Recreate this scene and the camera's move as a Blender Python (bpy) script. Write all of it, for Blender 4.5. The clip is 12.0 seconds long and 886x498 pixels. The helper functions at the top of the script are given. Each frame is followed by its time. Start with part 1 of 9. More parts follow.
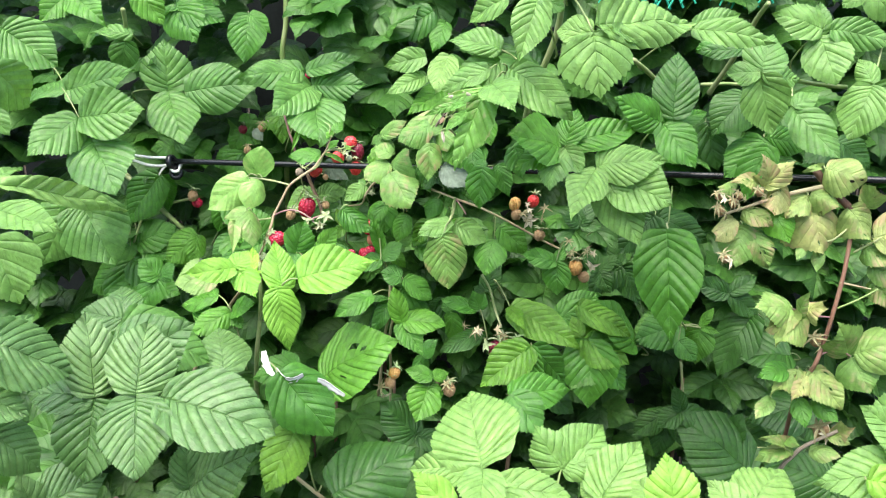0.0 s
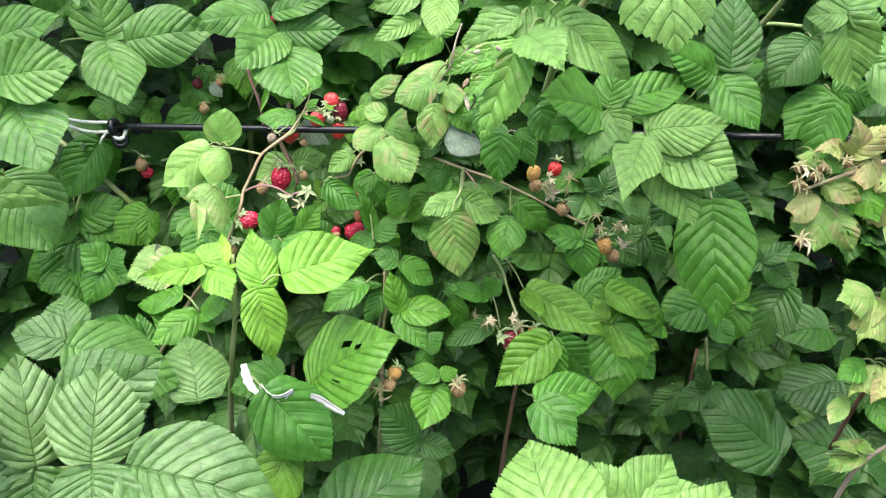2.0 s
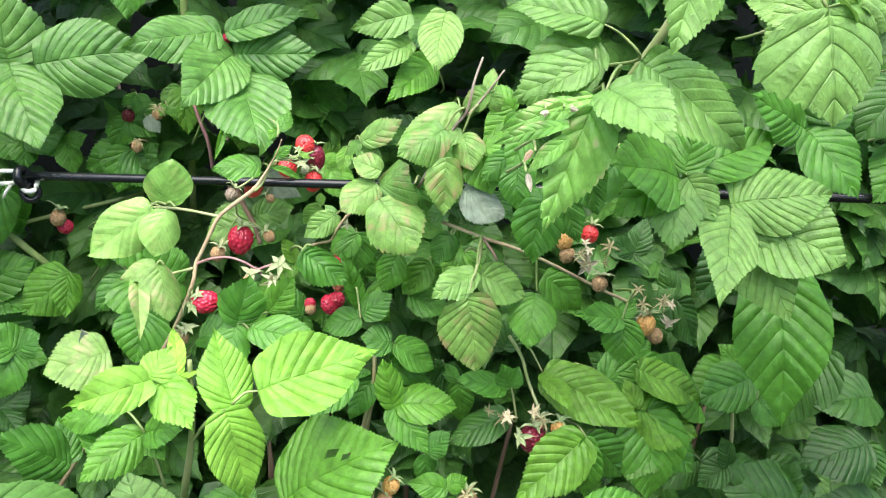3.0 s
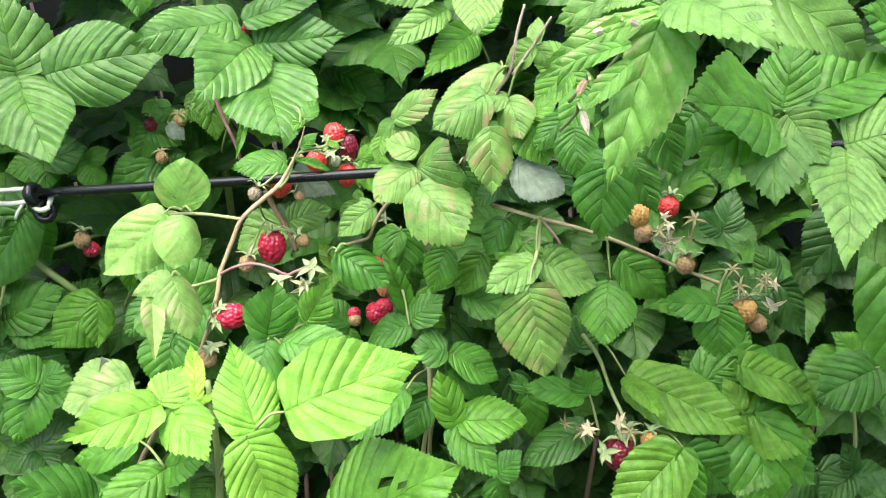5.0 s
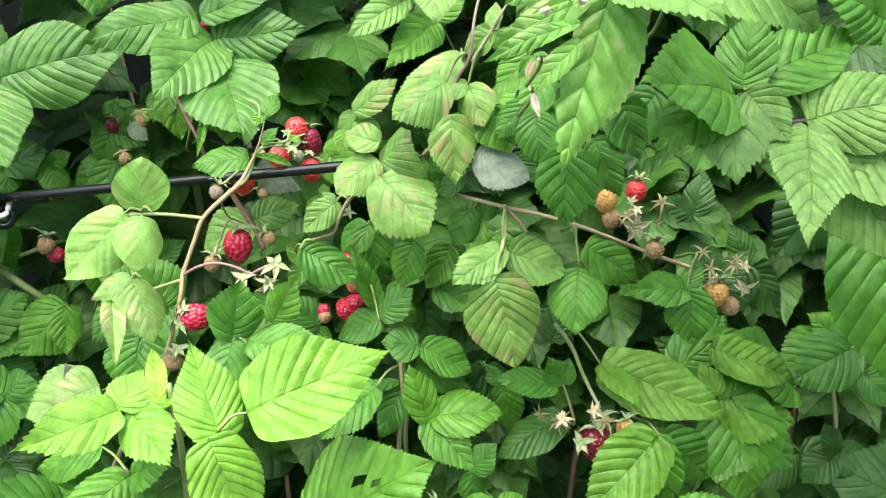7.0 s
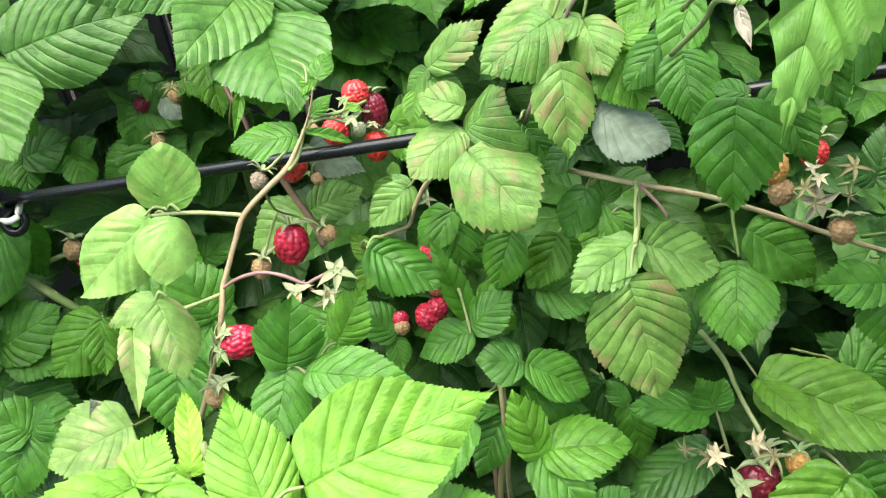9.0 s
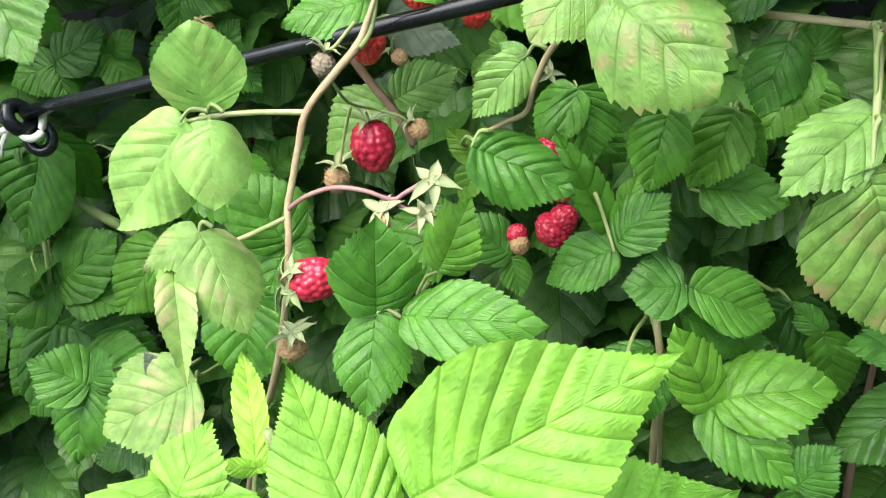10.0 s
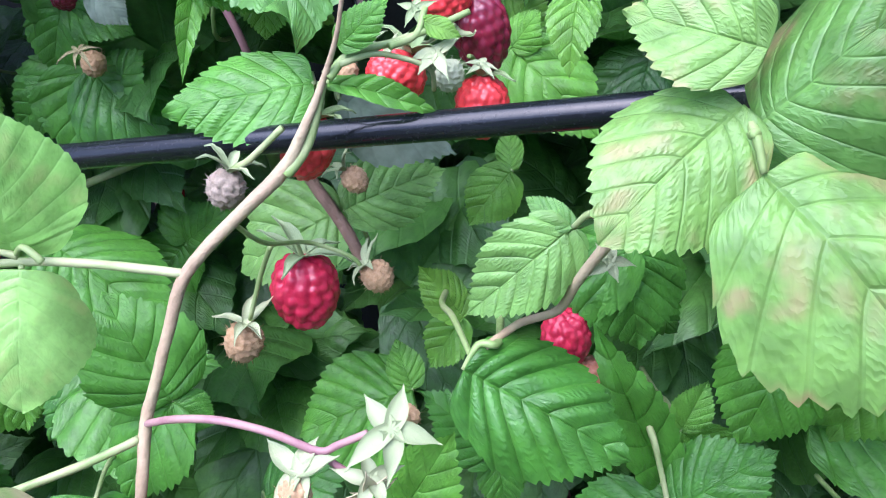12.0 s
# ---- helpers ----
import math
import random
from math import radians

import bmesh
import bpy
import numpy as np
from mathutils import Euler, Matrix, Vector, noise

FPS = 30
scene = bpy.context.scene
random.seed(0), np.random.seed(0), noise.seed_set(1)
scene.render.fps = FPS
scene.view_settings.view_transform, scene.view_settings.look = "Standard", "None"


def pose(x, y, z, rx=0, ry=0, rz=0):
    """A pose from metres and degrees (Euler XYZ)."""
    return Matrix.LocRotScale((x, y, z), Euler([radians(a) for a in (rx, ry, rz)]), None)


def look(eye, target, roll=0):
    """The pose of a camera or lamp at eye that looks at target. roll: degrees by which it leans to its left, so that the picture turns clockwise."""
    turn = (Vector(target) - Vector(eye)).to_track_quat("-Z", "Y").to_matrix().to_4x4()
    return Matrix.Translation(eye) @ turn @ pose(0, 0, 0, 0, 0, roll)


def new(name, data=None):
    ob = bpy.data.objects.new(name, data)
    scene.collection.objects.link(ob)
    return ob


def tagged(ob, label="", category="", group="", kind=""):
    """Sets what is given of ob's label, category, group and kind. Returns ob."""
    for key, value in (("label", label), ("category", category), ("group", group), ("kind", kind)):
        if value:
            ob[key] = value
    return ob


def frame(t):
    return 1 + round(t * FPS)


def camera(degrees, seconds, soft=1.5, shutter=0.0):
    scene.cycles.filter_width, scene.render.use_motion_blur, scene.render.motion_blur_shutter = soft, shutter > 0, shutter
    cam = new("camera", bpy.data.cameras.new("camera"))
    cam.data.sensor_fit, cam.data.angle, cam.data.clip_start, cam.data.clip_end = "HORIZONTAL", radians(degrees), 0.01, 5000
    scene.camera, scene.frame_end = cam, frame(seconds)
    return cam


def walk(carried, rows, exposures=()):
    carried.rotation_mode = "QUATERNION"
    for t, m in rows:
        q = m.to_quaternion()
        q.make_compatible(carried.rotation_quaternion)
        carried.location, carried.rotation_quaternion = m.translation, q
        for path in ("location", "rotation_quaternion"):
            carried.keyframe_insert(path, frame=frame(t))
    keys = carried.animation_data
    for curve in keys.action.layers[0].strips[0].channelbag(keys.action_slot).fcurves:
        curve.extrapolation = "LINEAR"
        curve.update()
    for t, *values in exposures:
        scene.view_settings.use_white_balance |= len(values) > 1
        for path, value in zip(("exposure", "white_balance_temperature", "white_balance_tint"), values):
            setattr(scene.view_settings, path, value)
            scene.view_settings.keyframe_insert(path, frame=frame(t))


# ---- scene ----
cam = camera(55.7, 12.0, soft=1.1)
METRES, EYE, TILT, LEAN, TURN = 0.9, 1.25, -18.0, 0.0, 0.0
ROWS = [
    (0.0, 0.0, 0.0, 0.0, 0.0, 0.0, -0.0),
    (0.5, 0.0153, -0.0115, 0.0073, -0.77, 0.22, -0.09),
    (1.0, 0.0345, -0.0159, 0.0027, -0.96, -0.19, -0.15),
    (1.5, 0.0056, 0.0505, 0.015, -0.47, -2.03, 0.11),
    (2.0, -0.0556, 0.1497, 0.0456, -3.63, -4.67, 1.4),
    (2.5, -0.1021, 0.2415, 0.0946, -9.13, -5.79, 1.6),
    (3.0, -0.1116, 0.3222, 0.1071, -9.14, -5.45, 1.54),
    (5.0, -0.0851, 0.4059, 0.0746, -4.27, -3.42, 6.02),
    (5.5, -0.0766, 0.4056, 0.0813, -3.89, -2.91, 7.13),
    (6.0, -0.0731, 0.4098, 0.0814, -4.56, -2.98, 7.65),
    (6.5, -0.0697, 0.41, 0.0776, -5.39, -3.38, 8.01),
    (8.5, -0.0746, 0.4865, 0.065, -1.99, -4.86, 8.75),
    (9.0, -0.0754, 0.5436, 0.0803, -0.42, -5.57, 10.8),
    (9.5, -0.097, 0.6007, 0.0757, 3.34, -8.25, 11.86),
    (10.0, -0.0919, 0.6558, 0.0754, 5.47, -11.72, 14.75),
    (10.5, -0.0827, 0.6971, 0.08, 5.99, -12.27, 14.12),
    (11.0, -0.0777, 0.7626, 0.0643, 4.54, -11.28, 10.81),
    (11.5, -0.0888, 0.7926, 0.0766, 2.94, -12.19, 10.39),
    (12.0, -0.1019, 0.8014, 0.1137, 3.41, -12.74, 9.37),
]
EXPOSURES = [(0.0, 1.79, 6500, 8), (1.0, 1.65, 6500, 9), (2.0, 1.67, 6550, 9), (3.0, 1.77, 6550, 8), (5.0, 1.82, 6750, 5), (9.0, 1.74, 6850, 4), (9.5, 1.78, 6850, 5), (10.0, 1.71, 6750, 6), (10.5, 1.67, 6650, 6), (11.0, 1.69, 6250, 6), (11.5, 1.85, 5450, 14), (12.0, 1.79, 5300, 25)]
walk(cam, [(t, pose(0, 0, EYE, TILT, LEAN, TURN) @ pose(METRES * x, METRES * y, METRES * z, 90 + pitch, roll, yaw)) for t, x, y, z, yaw, pitch, roll in ROWS], exposures=EXPOSURES)


# ---------------------------------------------------------------- light
SUN_UP, SUN_ROUND = 69.0, 200.0
world = bpy.data.worlds.new("sky")
scene.world = world
world.use_nodes = True
wn = world.node_tree
sky = wn.nodes.new("ShaderNodeTexSky")
sky.sky_type = "NISHITA"
sky.sun_disc = False
sky.sun_elevation, sky.sun_rotation = radians(SUN_UP), radians(SUN_ROUND)
sky.air_density, sky.dust_density, sky.ozone_density = 1.0, 4.0, 1.0
wn.nodes["Background"].inputs["Strength"].default_value = 0.15
wn.links.new(sky.outputs[0], wn.nodes["Background"].inputs["Color"])
sun = new("sun", bpy.data.lights.new("sun", "SUN"))
sun.data.energy, sun.data.angle, sun.data.color = 1.25, radians(65), (1.0, 0.985, 0.95)
sun.matrix_world = look((-0.9, -1.3, 6.0), (0, 0.6, 0.9))

# ---------------------------------------------------------------- helpers


def part(name, mesh, material, parent, label=""):
    ob = new(name, mesh)
    if material is not None:
        mesh.materials.clear()
        mesh.materials.append(material)
    ob.parent = parent
    if label:
        ob["label"] = label
    return ob


def thing(name, label, category, at=(0, 0, 0), group="", kind=""):
    ob = new(name)
    ob.location = at
    ob.empty_display_size = 0.02
    return tagged(ob, label, category, group, kind)


def mesh_from(name, verts, faces, uvs=None, smooth=True):
    me = bpy.data.meshes.new(name)
    me.from_pydata([tuple(v) for v in verts], [], faces)
    if uvs is not None:
        layer = me.uv_layers.new(name="UVMap")
        idx = np.empty(len(me.loops), dtype=np.int32)
        me.loops.foreach_get("vertex_index", idx)
        layer.data.foreach_set("uv", np.asarray(uvs, dtype=np.float32)[idx].ravel())
    if smooth:
        me.polygons.foreach_set("use_smooth", np.ones(len(me.polygons), dtype=bool))
    me.update()
    return me


def leaf_mesh(name, length, width, rng, veins=7, rows=6, cols=5, pleat=0.035, droop=0.25, fold=0.12, cup=0.0, twist=0.0,
              wavy=0.03, point=1.0, tooth=0.05, side=0.0, holes=0):
    """One serrated, pleated leaflet. It starts at the origin, runs along +y and faces +z."""
    n = veins * rows + 1
    s = np.linspace(0, 1, n)
    # the outline: rounded at the base, widest below the middle, drawn out to a point
    def outline(t):
        h = np.sin(np.pi * t ** (0.90 - 0.18 * point)) ** (0.66 + (0.02 + 0.46 * point) * t)
        return h * (1 - 0.20 * point * np.clip((t - 0.6) / 0.4, 0, 1))

    def root(t):
        # where on the midrib the side vein starts that meets the margin at t
        x = outline(t) / outline(np.linspace(0, 1, 60)).max() * 0.5 * width / length
        ahead = 1 / (1 / np.maximum(1.3 * x, 1e-6) ** 3 + 1 / np.maximum(0.74 * t, 1e-6) ** 3) ** (1 / 3)
        return np.maximum.accumulate(np.clip(t - ahead, 0, 1)), x

    fine = np.linspace(0, 1, 400)
    even = 0.5 * fine + 0.5 * root(fine)[0]
    tau = np.interp(s, even, fine)
    mid, edge_x = root(tau)
    ph = s * veins
    saw = (ph * (3 if veins > 9 else 2)) % 1.0
    big = (ph % 1.0)
    verts, uvs, faces = [], [], []
    lean = math.atan(droop)
    ca, sa = math.cos(lean), math.sin(lean)
    w1, w2, w3 = rng.uniform(0, 6.28, 3)
    limp = rng.uniform(0.6, 1.4, veins + 1)
    eaten = holes if isinstance(holes, tuple) else [(rng.choice((-1, 1)), rng.uniform(0.15, 1.0), rng.uniform(0.2, 0.9), rng.uniform(0.012, 0.05)) for _ in range(holes)]
    for sgn in (-1, 1):
        base = len(verts)
        for i in range(n):
            my = mid[i]
            ey = tau[i] - 0.055 * math.sin(math.pi * min(1, tau[i] / 0.2))
            ex = edge_x[i]
            teeth = tooth * (saw[i] - 0.35 + 0.35 * (big[i] > 0.7)) * min(1, 8 * (1 - tau[i])) * min(1, tau[i] * 10)
            crest = abs(math.sin(math.pi * ph[i])) ** 0.55 * limp[min(veins, int(ph[i]))]
            for j in range(cols + 1):
                q = j / cols
                x = ex * q
                y = my + (ey - my) * q ** 1.22
                if j == cols:
                    x += teeth * 0.55
                    y += teeth * 0.45
                z = 0.85 * pleat * crest * math.sin(math.pi * min(1, q * 0.8 + 0.03)) ** 0.6 * (1 - 0.45 * tau[i])
                z += fold * x
                z += wavy * q * q * math.sin(5.5 * ey + w1 + (1.7 if sgn > 0 else 0) + w2 * 0.1)
                z -= cup * (2 * x) ** 2
                z -= droop * y * y * (0.6 + 0.4 * y)
                z += sgn * x * twist * y
                z += 0.012 * math.sin(9 * x * sgn + 11 * y + w3) + 0.004 * math.sin(31 * x * sgn - 17 * y + w2) + 0.003 * math.sin(67 * x * sgn + 53 * y + w1)
                xx, yy = sgn * x + side * (y * y - y), y
                verts.append((xx * length, (yy * ca - z * sa) * length * ca, (yy * sa + z * ca) * length * ca))
                uvs.append((sgn * q, ph[i]))
        k = cols + 1
        for i in range(n - 1):
            for j in range(cols):
                if any(h[0] == sgn and ((j + 0.5) / cols - h[1]) ** 2 * 0.2 + (i / n - h[2]) ** 2 < h[3] ** 2 for h in eaten):
                    continue
                a, b, c, d = base + i * k + j, base + i * k + j + 1, base + (i + 1) * k + j + 1, base + (i + 1) * k + j
                faces.append((a, b, c, d) if sgn > 0 else (d, c, b, a))
    return mesh_from(name, verts, faces, uvs)


def tube(name, pts, radii, sides=7, rough=0.0, rng=None):
    """A tapered round stem along points."""
    pts = [Vector(p) for p in pts]
    # smooth the way with Catmull-Rom steps
    way, rad = [], []
    for i in range(len(pts) - 1):
        p0, p1, p2, p3 = pts[max(i - 1, 0)], pts[i], pts[i + 1], pts[min(i + 2, len(pts) - 1)]
        for k in range(5):
            t = k / 5
            way.append(0.5 * ((2 * p1) + (p2 - p0) * t + (2 * p0 - 5 * p1 + 4 * p2 - p3) * t * t + (3 * p1 - p0 - 3 * p2 + p3) * t ** 3))
            rad.append(radii[i] + (radii[i + 1] - radii[i]) * t)
    way.append(pts[-1])
    rad.append(radii[-1])
    verts, uvs, faces = [], [], []
    ref = Vector((0.31, 0.77, 0.55))
    run = 0.0
    for i, p in enumerate(way):
        d = (way[min(i + 1, len(way) - 1)] - way[max(i - 1, 0)]).normalized()
        a = d.cross(ref).normalized()
        b = d.cross(a)
        if i:
            run += (p - way[i - 1]).length
        for j in range(sides):
            g = 2 * math.pi * j / sides
            r = rad[i] * (1 + (rng.uniform(-rough, rough) if rough else 0))
            verts.append(p + (a * math.cos(g) + b * math.sin(g)) * r)
            uvs.append((j / sides, run * 50))
    for i in range(len(way) - 1):
        for j in range(sides):
            k = (j + 1) % sides
            faces.append((i * sides + j, i * sides + k, (i + 1) * sides + k, (i + 1) * sides + j))
    faces.append(tuple(range(sides))[::-1])
    faces.append(tuple(range(len(verts) - sides, len(verts))))
    return mesh_from(name, verts, faces, uvs)


def frame_from(base, tip, normal):
    """The pose with +y from base to tip and +z near normal."""
    y = (Vector(tip) - Vector(base)).normalized()
    z = Vector(normal)
    z = (z - y * z.dot(y)).normalized()
    x = y.cross(z)
    m = Matrix((x, y, z)).transposed().to_4x4()
    m.translation = Vector(base)
    return m


# ---------------------------------------------------------------- materials
class Nodes:
    """Short hand for node trees."""

    def __init__(self, name):
        self.mat = bpy.data.materials.new(name)
        self.mat.use_nodes = True
        self.tree = self.mat.node_tree
        self.bsdf = self.tree.nodes["Principled BSDF"]
        self.out = self.tree.nodes["Material Output"]

    def add(self, kind, **values):
        node = self.tree.nodes.new(kind)
        if "operation" in values:
            node.operation = values["operation"]
        if "use_clamp" in values:
            node.use_clamp = values["use_clamp"]
        if "interpolation_type" in values:
            node.interpolation_type = values["interpolation_type"]
        if "data_type" in values:
            node.data_type = values["data_type"]
        if "blend_type" in values:
            node.blend_type = values["blend_type"]
        if "feature" in values:
            node.feature = values["feature"]
        if "voronoi_dimensions" in values:
            node.voronoi_dimensions = values["voronoi_dimensions"]
        return node

    def link(self, a, b):
        self.tree.links.new(a, b)

    def put(self, node, slot, value):
        if isinstance(value, bpy.types.NodeSocket):
            self.link(value, node.inputs[slot])
        else:
            node.inputs[slot].default_value = value

    def math(self, op, a, b=0.0, c=0.0, clamp=False):
        node = self.add("ShaderNodeMath", operation=op, use_clamp=clamp)
        for i, v in enumerate((a, b, c)):
            self.put(node, i, v)
        return node.outputs[0]

    def ramp(self, value, lo, hi, a=0.0, b=1.0):
        node = self.add("ShaderNodeMapRange", interpolation_type="SMOOTHSTEP")
        for i, v in enumerate((value, lo, hi, a, b)):
            self.put(node, i, v)
        return node.outputs[0]

    def mix(self, fac, a, b):
        node = self.add("ShaderNodeMix", data_type="RGBA")
        self.put(node, 0, fac)
        self.put(node, 6, a if isinstance(a, bpy.types.NodeSocket) else (*a, 1))
        self.put(node, 7, b if isinstance(b, bpy.types.NodeSocket) else (*b, 1))
        return node.outputs[2]

    def noise(self, scale, detail=3.0, rough=0.5, space="Object", stretch=None):
        co = self.add("ShaderNodeTexCoord").outputs[space]
        if stretch:
            m = self.add("ShaderNodeMapping")
            self.link(co, m.inputs[0])
            m.inputs["Scale"].default_value = stretch
            co = m.outputs[0]
        node = self.add("ShaderNodeTexNoise")
        self.link(co, node.inputs["Vector"])
        node.inputs["Scale"].default_value, node.inputs["Detail"].default_value, node.inputs["Roughness"].default_value = scale, detail, rough
        return node.outputs["Fac"]

    def bump(self, height, strength, distance):
        node = self.add("ShaderNodeBump")
        self.put(node, "Strength", strength)
        self.put(node, "Distance", distance)
        self.link(height, node.inputs["Height"])
        self.link(node.outputs[0], self.bsdf.inputs["Normal"])
        return node.outputs[0]


def leaf_material(name, deep, pale, vein, rough=0.47, sheer=0.25, through_colour=None, blotch=None, amount=0.0, edge=None, island=False, gloss=0.55, relief=1.0):
    """A leaf's upper side: grain between the veins, pale veins, blotches and dry edges where they are, light coming through."""
    n = Nodes(name)
    uv = n.add("ShaderNodeTexCoord").outputs["UV"]
    sep = n.add("ShaderNodeSeparateXYZ")
    n.link(uv, sep.inputs[0])
    across = n.math("ABSOLUTE", sep.outputs[0])
    phase = n.math("FRACT", n.math("ADD", sep.outputs[1], 0.5))
    lateral = n.math("ABSOLUTE", n.math("SUBTRACT", phase, 0.5))
    if island:
        rnd = n.add("ShaderNodeNewGeometry").outputs["Random Per Island"]
    else:
        rnd = n.add("ShaderNodeObjectInfo").outputs["Random"]
    broad = n.noise(38.0, 3.0, 0.6)
    fine = n.noise(420.0, 2.0, 0.6)
    tone = n.math("ADD", n.math("MULTIPLY", broad, 0.75), n.math("MULTIPLY", rnd, 0.6))
    colour = n.mix(n.ramp(tone, 0.3, 0.95), deep, pale)
    patch = n.ramp(n.noise(150.0, 3.0, 0.65), 0.35, 0.65, 0.78, 1.12)
    dapple = n.add("ShaderNodeMix", data_type="RGBA", blend_type="MULTIPLY")
    dapple.inputs[0].default_value = 1.0
    n.link(colour, dapple.inputs[6])
    n.link(patch, dapple.inputs[7])
    colour = dapple.outputs[2]
    # sunken veins and the small net between them
    vmask = n.math("MAXIMUM", n.ramp(lateral, 0.0, 0.075, 1, 0), n.ramp(across, 0.0, 0.045, 1, 0))
    cell = n.add("ShaderNodeTexVoronoi", feature="DISTANCE_TO_EDGE", voronoi_dimensions="2D")
    quilt = n.add("ShaderNodeMapping")
    quilt.inputs["Scale"].default_value = (11.0, 1.6, 1.0)
    shake = n.add("ShaderNodeVectorMath", operation="MULTIPLY_ADD")
    ripple = n.add("ShaderNodeTexNoise")
    ripple.inputs["Scale"].default_value = 3.0
    n.link(uv, ripple.inputs["Vector"])
    n.link(ripple.outputs["Color"], shake.inputs[0])
    shake.inputs[1].default_value = (0.16, 0.45, 0.0)
    n.link(uv, shake.inputs[2])
    n.link(shake.outputs[0], quilt.inputs[0])
    n.link(quilt.outputs[0], cell.inputs["Vector"])
    cell.inputs["Scale"].default_value = 1.0
    net = n.ramp(cell.outputs["Distance"], 0.0, 0.22, 1, 0)
    dome = n.ramp(cell.outputs["Distance"], 0.0, 0.55, 1, 0)
    colour = n.mix(n.math("MULTIPLY", vmask, 0.12), colour, vein)
    colour = n.mix(n.math("MULTIPLY", net, 0.10), colour, vein)
    if blotch:
        spots = n.math("ADD", n.math("MULTIPLY", n.noise(60.0, 2.0, 0.5), 0.82), n.math("MULTIPLY", n.noise(260.0, 2.0, 0.5), 0.18))
        between = n.ramp(lateral, 0.0, 0.3, 0.3, 1)
        outer = n.ramp(across, 0.1, 0.75, 0.45, 1)
        m = n.math("MULTIPLY", n.math("MULTIPLY", n.ramp(spots, 0.56 - amount * 0.25, 0.70 - amount * 0.22), between), outer)
        colour = n.mix(n.math("MULTIPLY", m, 0.75), colour, blotch)
    if edge:
        ragged = n.math("ADD", across, n.math("MULTIPLY", n.math("SUBTRACT", n.noise(70.0, 3.0), 0.5), 0.5))
        colour = n.mix(n.ramp(ragged, 0.95, 1.12), colour, edge)
    n.link(colour, n.bsdf.inputs["Base Color"])
    n.link(n.ramp(fine, 0.3, 0.7, rough - 0.07, rough + 0.1), n.bsdf.inputs["Roughness"])
    n.bsdf.inputs["Specular IOR Level"].default_value = gloss
    height = n.math("SUBTRACT", n.math("MULTIPLY", fine, 0.35), n.math("ADD", n.math("MULTIPLY", dome, 0.5), n.math("MULTIPLY", vmask, 2.1)))
    normal = n.bump(height, 0.36 * relief, 0.0008)
    back = n.add("ShaderNodeBsdfTranslucent")
    n.put(back, "Color", n.mix(0.6, colour, through_colour or pale))
    n.link(normal, back.inputs["Normal"])
    both = n.add("ShaderNodeMixShader")
    both.inputs[0].default_value = sheer
    n.link(n.bsdf.outputs[0], both.inputs[1])
    n.link(back.outputs[0], both.inputs[2])
    n.link(both.outputs[0], n.out.inputs["Surface"])
    return n.mat


def plain_material(name, a, b, rough=0.6, scale=60.0, stretch=None, bump=0.3, distance=0.0005, gloss=0.4, metal=0.0):
    n = Nodes(name)
    grain = n.noise(scale, 4.0, 0.6, stretch=stretch)
    fine = n.noise(scale * 7, 2.0, 0.6)
    rnd = n.add("ShaderNodeObjectInfo").outputs["Random"]
    n.link(n.mix(n.ramp(n.math("ADD", grain, n.math("MULTIPLY", n.math("SUBTRACT", rnd, 0.5), 0.25)), 0.3, 0.7), a, b), n.bsdf.inputs["Base Color"])
    n.link(n.ramp(fine, 0.3, 0.7, rough - 0.08, rough + 0.08), n.bsdf.inputs["Roughness"])
    n.bsdf.inputs["Specular IOR Level"].default_value = gloss
    n.bsdf.inputs["Metallic"].default_value = metal
    n.bump(n.math("ADD", grain, fine), bump, distance)
    return n.mat


